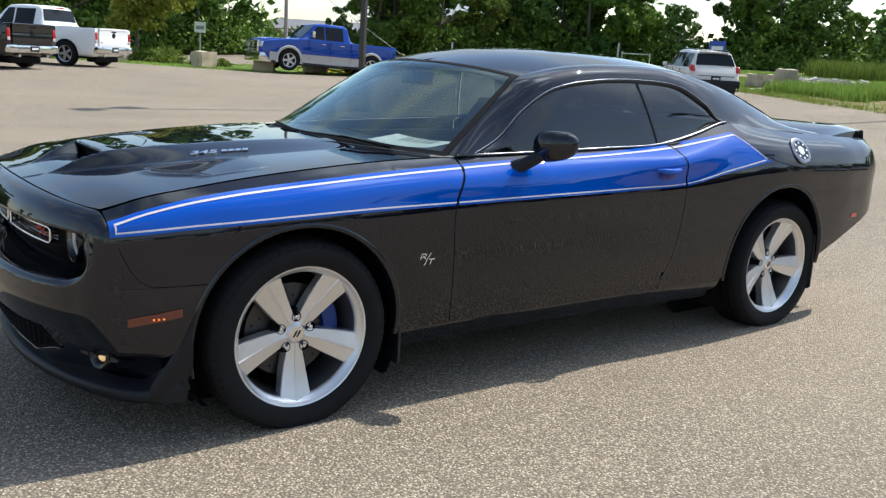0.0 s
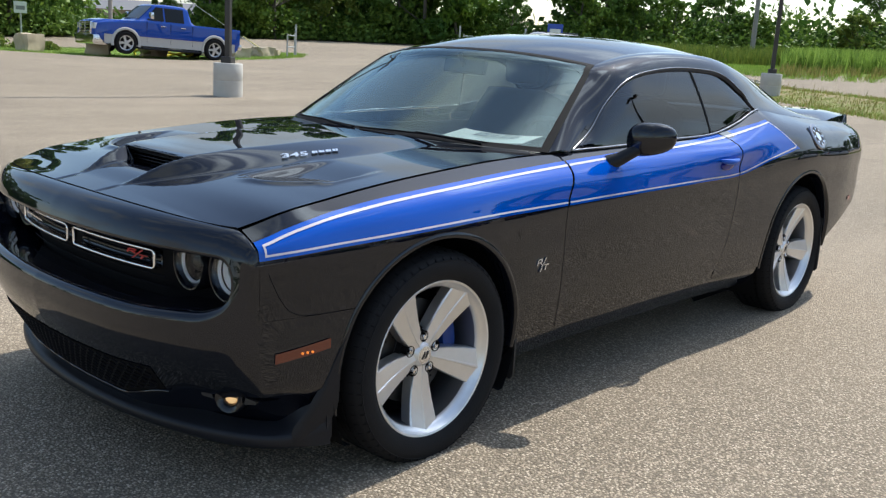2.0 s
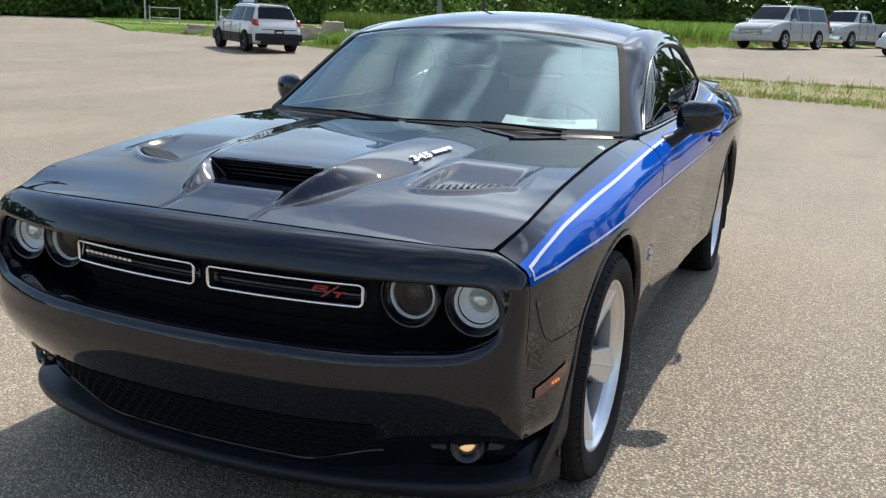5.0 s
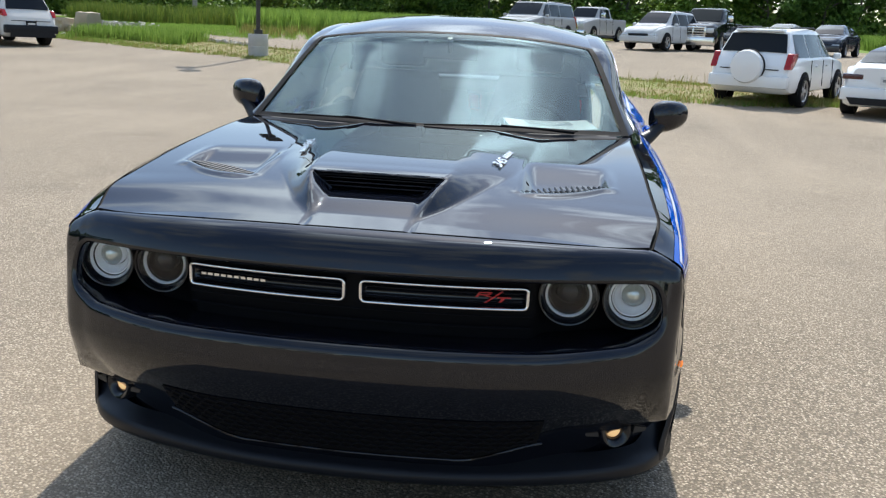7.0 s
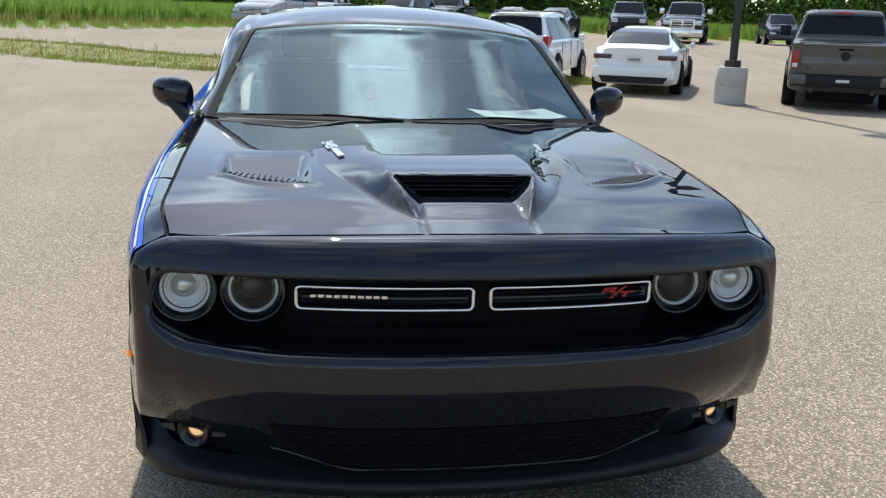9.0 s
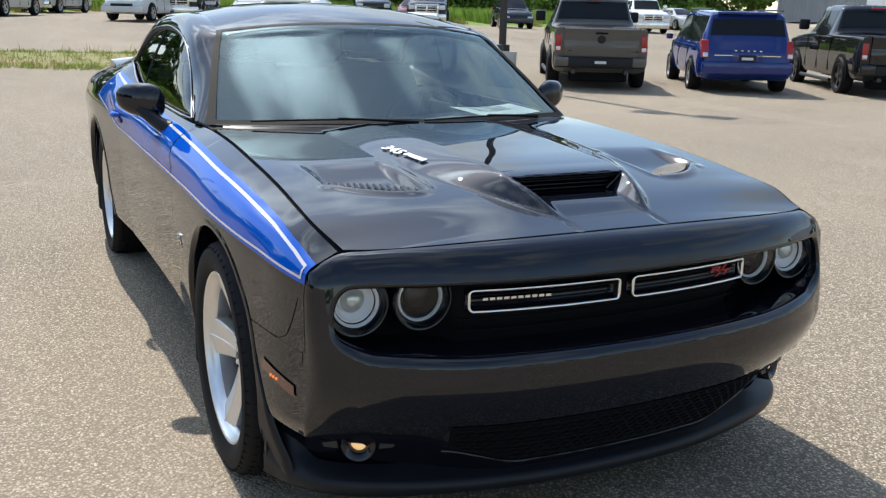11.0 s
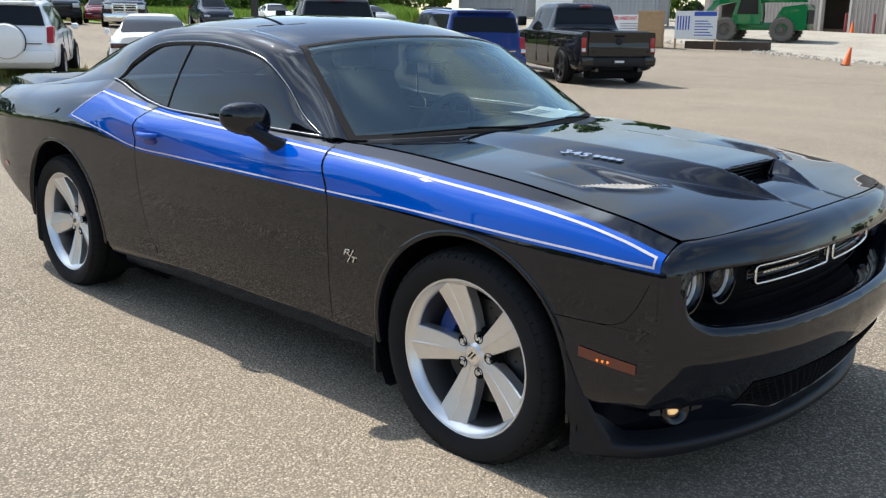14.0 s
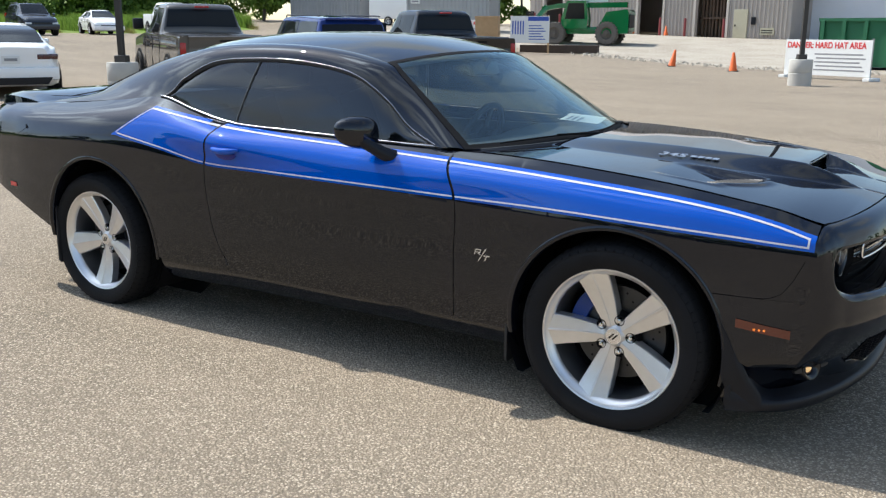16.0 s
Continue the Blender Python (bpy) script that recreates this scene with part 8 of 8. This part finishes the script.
def make_tree(h, rad, n, mat, low=0.25, name="tree", label="tall leafy green tree at the edge of the lot", trunk=0.16):
    th = thing(name, label, "tree", pose(0, 0, -50), "trees along the edge")
    bm = bmesh.new()
    wob = [(rng.normal() * .06 * k, rng.normal() * .06 * k, h * .85 * k / 6) for k in range(7)]
    tube(bm, wob, [trunk * (1 - .8 * k / 6) for k in range(7)], 8)
    for k in range(7):
        f = rng.uniform(.3, .8)
        a = rng.uniform(0, 6.28)
        p0 = Vector(wob[min(6, int(f * 6))])
        tube(bm, [p0, p0 + Vector((math.cos(a) * rad * .4, math.sin(a) * rad * .4, h * .07)), p0 + Vector((math.cos(a) * rad * .8, math.sin(a) * rad * .8, h * .16))], [trunk * .4, trunk * .25, trunk * .08], 6)
    part("trunk", bm, BARK, th, smooth=60)
    me = quads_mesh("crown", crown_points(n, h * low, h, rad), .23 if h > 6 else .12, mat)
    new("crown", me).parent = th
    return th


protos = [make_tree(11.5, 3.4, 7500, LEAF_A, .10), make_tree(9.5, 3.0, 6500, LEAF_B, .08), make_tree(13.0, 3.6, 8000, LEAF_A, .14), make_tree(8.0, 2.6, 5500, LEAF_B, .06), make_tree(7.0, 2.4, 5000, LEAF_C, .08)]
line = spline(np.arange(11), [(30, -72), (8, -70), (-14, -66), (-34, -66), (-52, -62), (-66, -50), (-76, -33), (-84, -12), (-86, 10), (-80, 36), (-66, 60)])
# back: an added row, mostly out of view, that darkens what the paint reflects
back = spline(np.arange(7), [(-40, 90), (-8, 96), (36, 88), (74, 62), (88, 14), (78, -36), (44, -66)])
first = [False] * len(protos)


def thin(x, y):
    """Height of the undergrowth, low where the woods open."""
    az = math.degrees(math.atan2(y - 3.5, x - 1.6)) % 360
    return 0.34 if 238.6 < az < 244.6 else (0.55 if 216.6 < az < 219.6 else 1.0)


def plant(k, x, y, sc, turn):
    az = math.degrees(math.atan2(y - 2, x - 2)) % 360
    if 237.3 < az < 245.6:
        sc *= 0.26          # low growth with open sky above
    elif 217.2 < az < 219.8:
        sc *= 0.42
    elif 194 < az < 211.5:
        sc *= 0.52
    m = Matrix.Translation((x, y, float(gz(x, y)) - .1)) @ Matrix.Rotation(turn, 4, "Z") @ Matrix.Diagonal((sc, sc, sc, 1))
    if not first[k]:
        protos[k].matrix_basis = m
        first[k] = True
    else:
        copy_thing(protos[k], m)


for i, f in enumerate(np.linspace(0, 10, 62)):
    x, y = line(f)
    if 2.55 < f < 2.95 or 6.15 < f < 6.38:
        continue
    k = int(rng.choice([0, 1, 2, 3, 4], p=[.28, .26, .2, .18, .08]))
    hgt = 1.0 if f < 6.4 else 0.85
    plant(k, x + rng.normal() * 1.6, y + rng.normal() * 1.6, rng.uniform(.85, 1.15) * hgt, rng.uniform(0, 6.28))
for i, f in enumerate(np.linspace(0.2, 9.8, 30)):
    x, y = line(f)
    if 2.5 < f < 3.0 or 6.1 < f < 6.42:
        continue
    dirn = np.array((x, y)) / np.hypot(x, y)
    x, y = np.array((x, y)) + dirn * 7
    plant(int(rng.choice([0, 2])), x + rng.normal() * 1.5, y + rng.normal() * 1.5, rng.uniform(.95, 1.25), rng.uniform(0, 6.28))
# unseen trees closing the far side, added for darker reflections
for f in np.linspace(0, 6, 44):
    x, y = back(f)
    plant(int(rng.choice([0, 1, 2])), x + rng.normal() * 2, y + rng.normal() * 2, rng.uniform(.5, .75), rng.uniform(0, 6.28))
# trees behind the containers and beside the building
for x, y, k, sc in ((-52, 62, 2, .8), (-47, 66, 0, .8), (-41, 68, 1, .9), (-37.5, 69, 0, .75), (-57, 57, 1, .9)):
    plant(k, x, y, sc, x)

# undergrowth before the trees
pts = []
for f in np.linspace(0, 10, 620):
    x, y = line(f)
    d = np.array((x, y)) / np.hypot(x, y)
    for _ in range(3):
        c = np.array((x, y)) - d * rng.uniform(-1.5, 3.0) + rng.normal(size=2) * .5
        hh = rng.uniform(1.0, 4.2) * thin(*c)
        q = rng.normal(size=(58, 3)) * np.array((.7, .7, hh * .4))
        q[:, 2] = np.abs(q[:, 2]) + .15
        pts.append(q + np.array((c[0], c[1], float(gz(*c)))))
tagged(new("undergrowth", quads_mesh("undergrowth", np.concatenate(pts), .19, LEAF_B)), "dense green shrubs under the trees", "shrubs", kind="stuff")
pts = []
for f in np.linspace(0, 10, 700):
    x, y = line(f)
    d = np.array((x, y)) / np.hypot(x, y)
    c = np.array((x, y)) + d * rng.uniform(2.5, 5.0) + rng.normal(size=2) * .4
    q = rng.normal(size=(70, 3)) * np.array((.8, .8, rng.uniform(1.3, 2.2) * thin(*c)))
    q[:, 2] = np.abs(q[:, 2]) + .1
    pts.append(q + np.array((c[0], c[1], float(gz(*c)))))
tagged(new("thicket", quads_mesh("thicket", np.concatenate(pts), .42, LEAF_A)), "dark green thicket behind the shrubs", "shrubs", kind="stuff")

# small tree with shrubs by the white truck
LEAF_D = leaf_mat("leaf_yellow_green", (0.13, 0.16, 0.02), (0.34, 0.33, 0.06), 0.4)
young = make_tree(5.6, 2.0, 9000, LEAF_D, .30, "young_tree", "young light green tree in a planted bed", .10)
young["group"] = "trees in beds"
young.matrix_basis = pose(-12.3, -39.5, float(gz(-12.3, -39.5)))


def shrub(x, y, r, h, n=700, mat=LEAF_C):
    th = thing("shrub", "low green shrub in a stone-edged bed", "shrub", pose(x, y, float(gz(x, y))), "shrubs in beds")
    q = rng.normal(size=(n, 3))
    q /= np.linalg.norm(q, axis=1)[:, None]
    q *= rng.uniform(.5, 1.05, (n, 1)) * np.array((r, r, h))
    q[:, 2] = np.abs(q[:, 2])
    new("foliage", quads_mesh("foliage", q, .09, mat)).parent = th


for x, y, r, h in ((-11.4, -38.6, .9, .8), (-12.6, -38.0, 1.0, .7), (-13.4, -38.4, .9, .75), (-14.6, -37.6, .6, .4), (-15.5, -37.3, .5, .4)):
    shrub(x, y, r, h)


def strip_sheet(name, near, far, mat, label, lift=0.03, rows=10):
    """A sheet between two lines of (x, y) on the ground."""
    n = 60
    a, b = spline(np.linspace(0, 1, len(near)), near)(np.linspace(0, 1, n)), spline(np.linspace(0, 1, len(far)), far)(np.linspace(0, 1, n))
    P = np.zeros((n, rows, 3))
    for i in range(n):
        for j in range(rows):
            q = a[i] + (b[i] - a[i]) * j / (rows - 1)
            P[i, j, :2] = q
            e = min(1.0, min(j, rows - 1 - j) / 1.5)
            P[i, j, 2] = float(gz(*q)) + lift * e + 0.008 - 0.03 * (1 - e)
    ob = grid_part(name, P, mat, None, label, out=(P[n // 2, rows // 2, 0], P[n // 2, rows // 2, 1], -50))
    return tagged(ob, label, "ground", kind="structure"), a, b


def blades_mesh(name, roots, h, w, mat):
    """Upright bent blades, a thin triangle pair each."""
    n = len(roots)
    a = rng.uniform(0, 2 * math.pi, n)
    hh = (h * rng.uniform(.45, 1.25, n))[:, None]
    side = np.stack([np.cos(a), np.sin(a), 0 * a], -1) * w
    lean = np.stack([np.sin(a * 3.1 + 1), np.cos(a * 2.7), 0 * a], -1) * hh * rng.uniform(.05, .45, n)[:, None]
    up = np.array((0, 0, 1.0)) * hh
    r = np.asarray(roots)
    V = np.stack([r - side, r + side, r + lean * .4 + up * .6 + side * .7, r + lean + up, r + lean * .4 + up * .6 - side * .7], 1).reshape(-1, 3)
    me = bpy.data.meshes.new(name)
    me.from_pydata(V.tolist(), [], np.arange(5 * n).reshape(-1, 5).tolist())
    me.materials.append(mat)
    return me


def tufts(name, a, b, count, size, mat, label, lo=0.0, hi=1.0, lean=2.0, per=7):
    pts = []
    for _ in range(count):
        i = rng.integers(0, len(a))
        q = a[i] + (b[i] - a[i]) * rng.uniform(lo, hi) + rng.normal(size=2) * .15
        c = rng.normal(size=(per, 3)) * np.array((.10, .10, 0))
        pts.append(c + np.array((q[0], q[1], float(gz(*q)))))
    me = blades_mesh(name, np.concatenate(pts), size, .006 + .012 * size, mat)
    return tagged(new(name, me), label, "grass", kind="stuff")


# weedy island between the two lots
_, a, b = strip_sheet("verge_island", [(-33.9, -29.7), (-32.4, -25), (-31.2, -21.5), (-29.6, -18.3), (-28.2, -15.4), (-26.8, -13.1), (-25.0, -9.5), (-22.2, -6.2), (-20.5, -3.6), (-19.4, -1.0), (-18.6, 1.8), (-17.5, 4.0), (-18.6, 6.6)],
                      [(-38, -28), (-37.5, -24.5), (-34.5, -21.2), (-32.0, -17.9), (-32.3, -15.6), (-31.6, -13.1), (-29.8, -10), (-28.3, -6.9), (-26.0, -4.6), (-24.6, -2.0), (-24.2, 2.1), (-23.4, 4.8), (-20.2, 7.0)], WEEDY, "weedy soil island between the parking lots", .06)
tufts("island_weeds", a, b, 7000, .11, WEED_MAT, "dry yellow-green weeds on the island")
tufts("island_grass", a, b, 6500, .10, GRASS_MAT, "short green grass on the island")
tufts("verge_turf_grass", a[:20], b[:20], 5000, .13, GRASS_MAT, "green grass round the boulders", .12, 1.0)
tufts("verge_tall_grass", a[15:25], b[15:25], 1100, .50, GRASS_MAT, "tall green grass beside the drainage stones", .35, .95)
tufts("island_stalks", a, b, 380, .32, WEED_MAT, "thin tall weed stalks on the island", per=3, lean=4.0)
# mown meadow, with tall grass towards the upper lot
_, a, b = strip_sheet("meadow", [(-46, -25.5), (-40, -20.5), (-36.3, -17.3), (-34.6, -14.2), (-34.0, -11.6), (-35.3, -8.0), (-37.4, -4.6), (-44, -1), (-56, 4), (-58, 12), (-52, 22), (-49, 34), (-47, 46)],
                      [(-62, -42), (-64, -38), (-66, -34), (-70, -29), (-73, -24), (-76, -19), (-79, -12), (-82, -6), (-84, 2), (-83, 12), (-78, 28), (-72, 44), (-64, 56)], TURF, "green meadow before the trees", .04)
tufts("mown_grass", a[:34], b[:34], 11000, .13, GRASS_MAT, "mown green grass of the meadow", .0, .42)
tufts("tall_grass", a[18:], b[18:], 19000, .95, GRASS_MAT, "tall green meadow grass", .14, .85, 3.0, 10)
tufts("flowering_weeds", a[4:24], b[4:24], 1700, 1.0, LEAF_C, "tall pale flowering weeds before the trees", .34, .62, 3.0, 8)
tufts("meadow_edge_weeds", a[18:], b[18:], 1500, .38, WEED_MAT, "yellowish weeds at the meadow edge", .02, .16, 3.0, 6)
# grass between the drive and the woods
_, a, b = strip_sheet("woods_verge", [(-47, -46), (-48.5, -40), (-49, -34), (-48.5, -29.5), (-46.5, -26)], [(-54, -52), (-60, -48), (-63, -45), (-63, -43), (-62, -42)], TURF, "green verge between the drive and the woods", .05)
tufts("woods_grass", a, b, 2500, .16, GRASS_MAT, "short green grass before the woods", .0, .6)
# grass by the gate and under the blue truck
_, a, b = strip_sheet("gate_verge", [(-33.5, -30.5), (-36.5, -29.6), (-38.5, -27), (-39, -24.5)], [(-43, -42), (-43, -38), (-41.5, -32), (-40, -27.6)], TURF, "mown grass verge by the gate", .05)
tufts("gate_grass", a, b, 4000, .10, GRASS_MAT, "short green grass by the gate")
_, a, b = strip_sheet("truck_verge", [(-8, -36.4), (-12.5, -33.4), (-16.0, -32.6), (-19.5, -32.3), (-23.0, -32.4), (-26.5, -34.0)], [(-9, -46), (-14, -46), (-19, -45), (-23, -43), (-27, -40), (-29, -37)], TURF, "mown grass verge under the blue truck", .05)
tufts("verge_grass", a, b, 6000, .10, GRASS_MAT, "short green grass of the verge")
# pale gravel pad of the building site
strip_sheet("gravel_pad", [(-46, 50), (-30, 44.5), (-22, 42.5), (-14, 37.5), (-9.5, 33.8), (-5, 31.5), (6, 30), (24, 30)], [(-46, 64), (-34, 65.5), (-27, 64), (-20, 63), (-13, 62), (-5, 61), (8, 60), (26, 60)], GRAVEL, "pale gravel pad of the building site", .05)
pts = []
for _ in range(420):
    f = rng.uniform(0, 1)
    x = -26 + 26 * f
    y = float(np.interp(x, [-26, -22, -14, -9.5, -5, 0], [43.4, 42.5, 37.5, 33.8, 31.5, 30.8])) + rng.uniform(.0, 2.2)
    pts.append((x, y, float(gz(x, y)) + .05))
V, F = [], []
for x, y, z in pts:
    r = rng.uniform(.03, .11)
    k = len(V)
    for j in range(6):
        a_ = j * math.pi / 3
        V.append((x + r * math.cos(a_) * rng.uniform(.7, 1.2), y + r * math.sin(a_) * rng.uniform(.7, 1.2), z - .02))
    V.append((x, y, z + r * .8))
    F += [(k + j, k + (j + 1) % 6, k + 6) for j in range(6)]
tagged(put("loose_stones", mesh_of("loose_stones", V, F, False), GRAVEL), "loose pale stones on the gravel edge", "stones", kind="stuff")

# grey stones of a drainage strip from the verge to the meadow
V, F = [], []
for q in range(1500):
    f = rng.uniform(0, 1) ** 1.3
    w = rng.normal() * (.75 + .25 * f)
    x, y = (-31.9 - 11.5 * f - .5 * w, -17.0 - 7.8 * f + .85 * w) if q < 1150 else (-33.2 + 2.9 * f - .35 * w, -15.9 + 5.0 * f - .2 * w)
    r, k, z = rng.uniform(.06, .19) * (1 if q < 1150 else .55), len(V), float(gz(x, y)) + .03
    t_ = rng.uniform(-.3, .3, 2)
    for ring, (rr, hh) in enumerate(((1.0, -.05), (.62, r * rng.uniform(.55, .9)))):
        for j in range(6):
            a_ = j * math.pi / 3 + ring * .4
            c, d = rr * r * math.cos(a_) * rng.uniform(.75, 1.2), rr * r * math.sin(a_) * rng.uniform(.75, 1.2)
            V.append((x + c, y + d, z + hh + ring * (c * t_[0] + d * t_[1])))
    F += [(k + j, k + (j + 1) % 6, k + 6 + (j + 1) % 6, k + 6 + j) for j in range(6)] + [tuple(range(k + 6, k + 12))]
tagged(put("drain_stones", mesh_of("drain_stones", V, F, False), plain("grey_drain_stone", (0.40, 0.37, 0.33), 0.9, vary=0.3, scale=2.0)), "grey broken stones along the meadow edge", "stones", kind="stuff")

# boulders
STONE = plain("limestone_boulder", (0.46, 0.38, 0.27), 0.9, vary=0.25, scale=2.5, bump=0.6, bump_scale=9)


def boulder(x, y, sx, sy, sz, seed, turn=0):
    th = thing("boulder", "rough pale limestone boulder on the grass", "boulder", pose(x, y, float(gz(x, y)) - .04, 0, 0, turn), "boulders on the verges")
    bm = bmesh.new()
    bmesh.ops.create_cube(bm, size=1.0)
    bmesh.ops.subdivide_edges(bm, edges=bm.edges[:], cuts=4, use_grid_fill=True)
    for v in bm.verts:
        d = noise.noise_vector(v.co * 2.2 + Vector((seed * 7.1, seed * 3.3, seed)))
        v.co = Vector((v.co.x * sx, v.co.y * sy, (v.co.z + .5) * sz)) + Vector((d.x * sx, d.y * sy, d.z * sz * .5)) * .16
    part("stone", bm, STONE, th, smooth=25)


for k, (x, y, sx, sy, sz, a_) in enumerate([(-13.6, -34.6, 1.5, 1.1, 1.2, 20), (-13.6, -38.2, .6, .6, .5, 0), (-16.1, -33.9, 1.5, 1.2, .85, -35), (-18.9, -34.4, 1.8, 1.2, .82, 10), (-21.7, -35.0, 1.2, 1.0, .7, -30),
                                              (-22.9, -33.8, 1.6, 1.1, .85, 5), (-24.8, -34.5, 1.75, 1.1, .85, 15), (-25.9, -35.0, .9, .7, .6, 40), (-10.4, -36.8, 1.7, 1.0, .8, 5),
                                              (-34.2, -27.3, 2.0, 1.4, .75, 40), (-34.9, -26.0, 1.75, 1.4, .85, 55), (-35.2, -25.0, 1.6, 1.4, .85, 50), (-32.6, -20.0, 2.05, 1.4, 1.05, 62), (-31.8, -18.3, 1.45, 1.1, 1.5, 58), (-32.3, -19.15, .6, .6, .65, 20)]):
    boulder(x, y, sx * .58, sy * .58, sz * .62, k + 1, a_)

# gate posts and bars
def gate(x, y, rz):
    th = thing("pipe_gate", "open galvanised pipe gate between posts", "gate", pose(x, y, float(gz(x, y)), 0, 0, rz), "gates at the lot entrance")
    for xx, h in ((0, 1.6), (.25, 1.15), (1.9, 1.1)):
        bm = bmesh.new()
        tube(bm, [(xx, 0, -.1), (xx, 0, h)], .055 if xx == 0 else .04, 10)
        part("gate_post", bm, GALV, th, smooth=40)
    for z in (.45, 1.02):
        bm = bmesh.new()
        tube(bm, [(.25, 0, z), (1.9, 0, z)], .03, 8)
        part("gate_bar", bm, GALV, th, smooth=40)


gate(-39.8, -35.2, 130), gate(-41.9, -31.8, 130), gate(-27.4, -35.3, 40)


def post_sign(x, y, rz, h, w, sh, mat, label):
    th = thing("post_sign", label, "sign", pose(x, y, float(gz(x, y)), 0, 0, rz), "signs on posts")
    bm = bmesh.new()
    tube(bm, [(0, 0, -.1), (0, 0, h)], .04, 8)
    part("sign_post", bm, GALV, th, smooth=40)
    bm = bmesh.new()
    box(bm, (-w / 2, -.05, h - sh), (w / 2, -.03, h + .02), bevel=.005)
    pl = part("sign_plate", bm, mat, th)
    bm = bmesh.new()
    box(bm, (-w * .35, -.056, h - sh * .7), (w * .35, -.049, h - sh * .35))
    part("text_bar", bm, PRINT_INK if mat is SIGN_WHITE else SIGN_WHITE, pl)


post_sign(-15.9, -41.0, 180 - 20, 2.1, .55, .5, SIGN_WHITE, "small white sign on a steel post")
post_sign(-41.75, -29.5, 130, 1.9, .9, .75, SIGN_BLUE, "blue and white sign on a steel post")
# utility poles
WOODP = plain("weathered_pole_wood", (0.30, 0.27, 0.24), 0.9, vary=0.2, scale=5)
for x, y in ((-53.5, -22.8), (-30.0, -60.0)):
    th = thing("utility_pole", "weathered grey wooden utility pole behind the lot", "pole", pose(x, y, float(gz(x, y))), "utility poles")
    bm = bmesh.new()
    tube(bm, [(0, 0, -.3), (0, 0, 10.5)], [.16, .11], 12)
    part("pole_shaft", bm, WOODP, th, smooth=40)
    bm = bmesh.new()
    box(bm, (-1.1, -.06, 9.6), (1.1, .06, 9.75))
    part("cross_arm", bm, WOODP, th)
# stay wire of the pole beside the truck, with a plastic guard at its foot
th = thing("guy_wire", "thin steel stay wire with a pale yellow guard", "wire", pose(-26.7, -36.5, float(gz(-26.7, -36.5))))
stay = Vector((-3.3, -23.5, 6.6))
bm = bmesh.new()
tube(bm, [(0, 0, -.1), stay], .014, 6)
part("wire", bm, GALV, th, smooth=60)
bm = bmesh.new()
tube(bm, [stay * .005, stay * .13], .035, 8)
part("wire_guard", bm, plain("pale_yellow_plastic", (0.62, 0.52, 0.22), 0.6), th, smooth=60)
# low building beyond the gap in the woods
th = thing("low_building", "low tan building with a grey hipped roof beyond the woods", "building", pose(-52.4, -92.6, float(gz(-52.4, -92.6)), 0, 0, -28))
bm = bmesh.new()
box(bm, (-9, -4, -.5), (9, 4, 2.1))
part("wall", bm, plain("tan_siding", (0.42, 0.37, 0.30), 0.8, vary=0.1, scale=3), th)
bm = bmesh.new()
eave = [bm.verts.new(p) for p in ((-9.5, -4.5, 2.0), (9.5, -4.5, 2.0), (9.5, 4.5, 2.0), (-9.5, 4.5, 2.0))]
r0, r1 = bm.verts.new((-6.5, 0, 3.2)), bm.verts.new((6.5, 0, 3.2))
for f in ((eave[0], eave[1], r1, r0), (eave[1], eave[2], r1), (eave[2], eave[3], r0, r1), (eave[3], eave[0], r0), (eave[3], eave[2], eave[1], eave[0])):
    bm.faces.new(f)
part("roof", bm, plain("grey_roof_shingle", (0.17, 0.17, 0.18), 0.9, vary=0.15, scale=4), th)
# yellow hose on the grass by the boulders
th = thing("yellow_hose", "yellow hose lying in loops on the grass", "hose", pose(-18.6, -34.9, float(gz(-18.6, -34.9)) + .06, 0, 0, -30))
bm = bmesh.new()
tube(bm, [(2.2 * math.cos(t_ * .5) * (.4 + .05 * t_) - .6, .35 * math.sin(t_ * 1.1), .03 + .20 * abs(math.sin(t_ * .8))) for t_ in np.linspace(0, 9, 60)], .05, 6)
part("hose", bm, plain("yellow_hose_rubber", (0.66, 0.50, 0.03), 0.6), th, smooth=60)
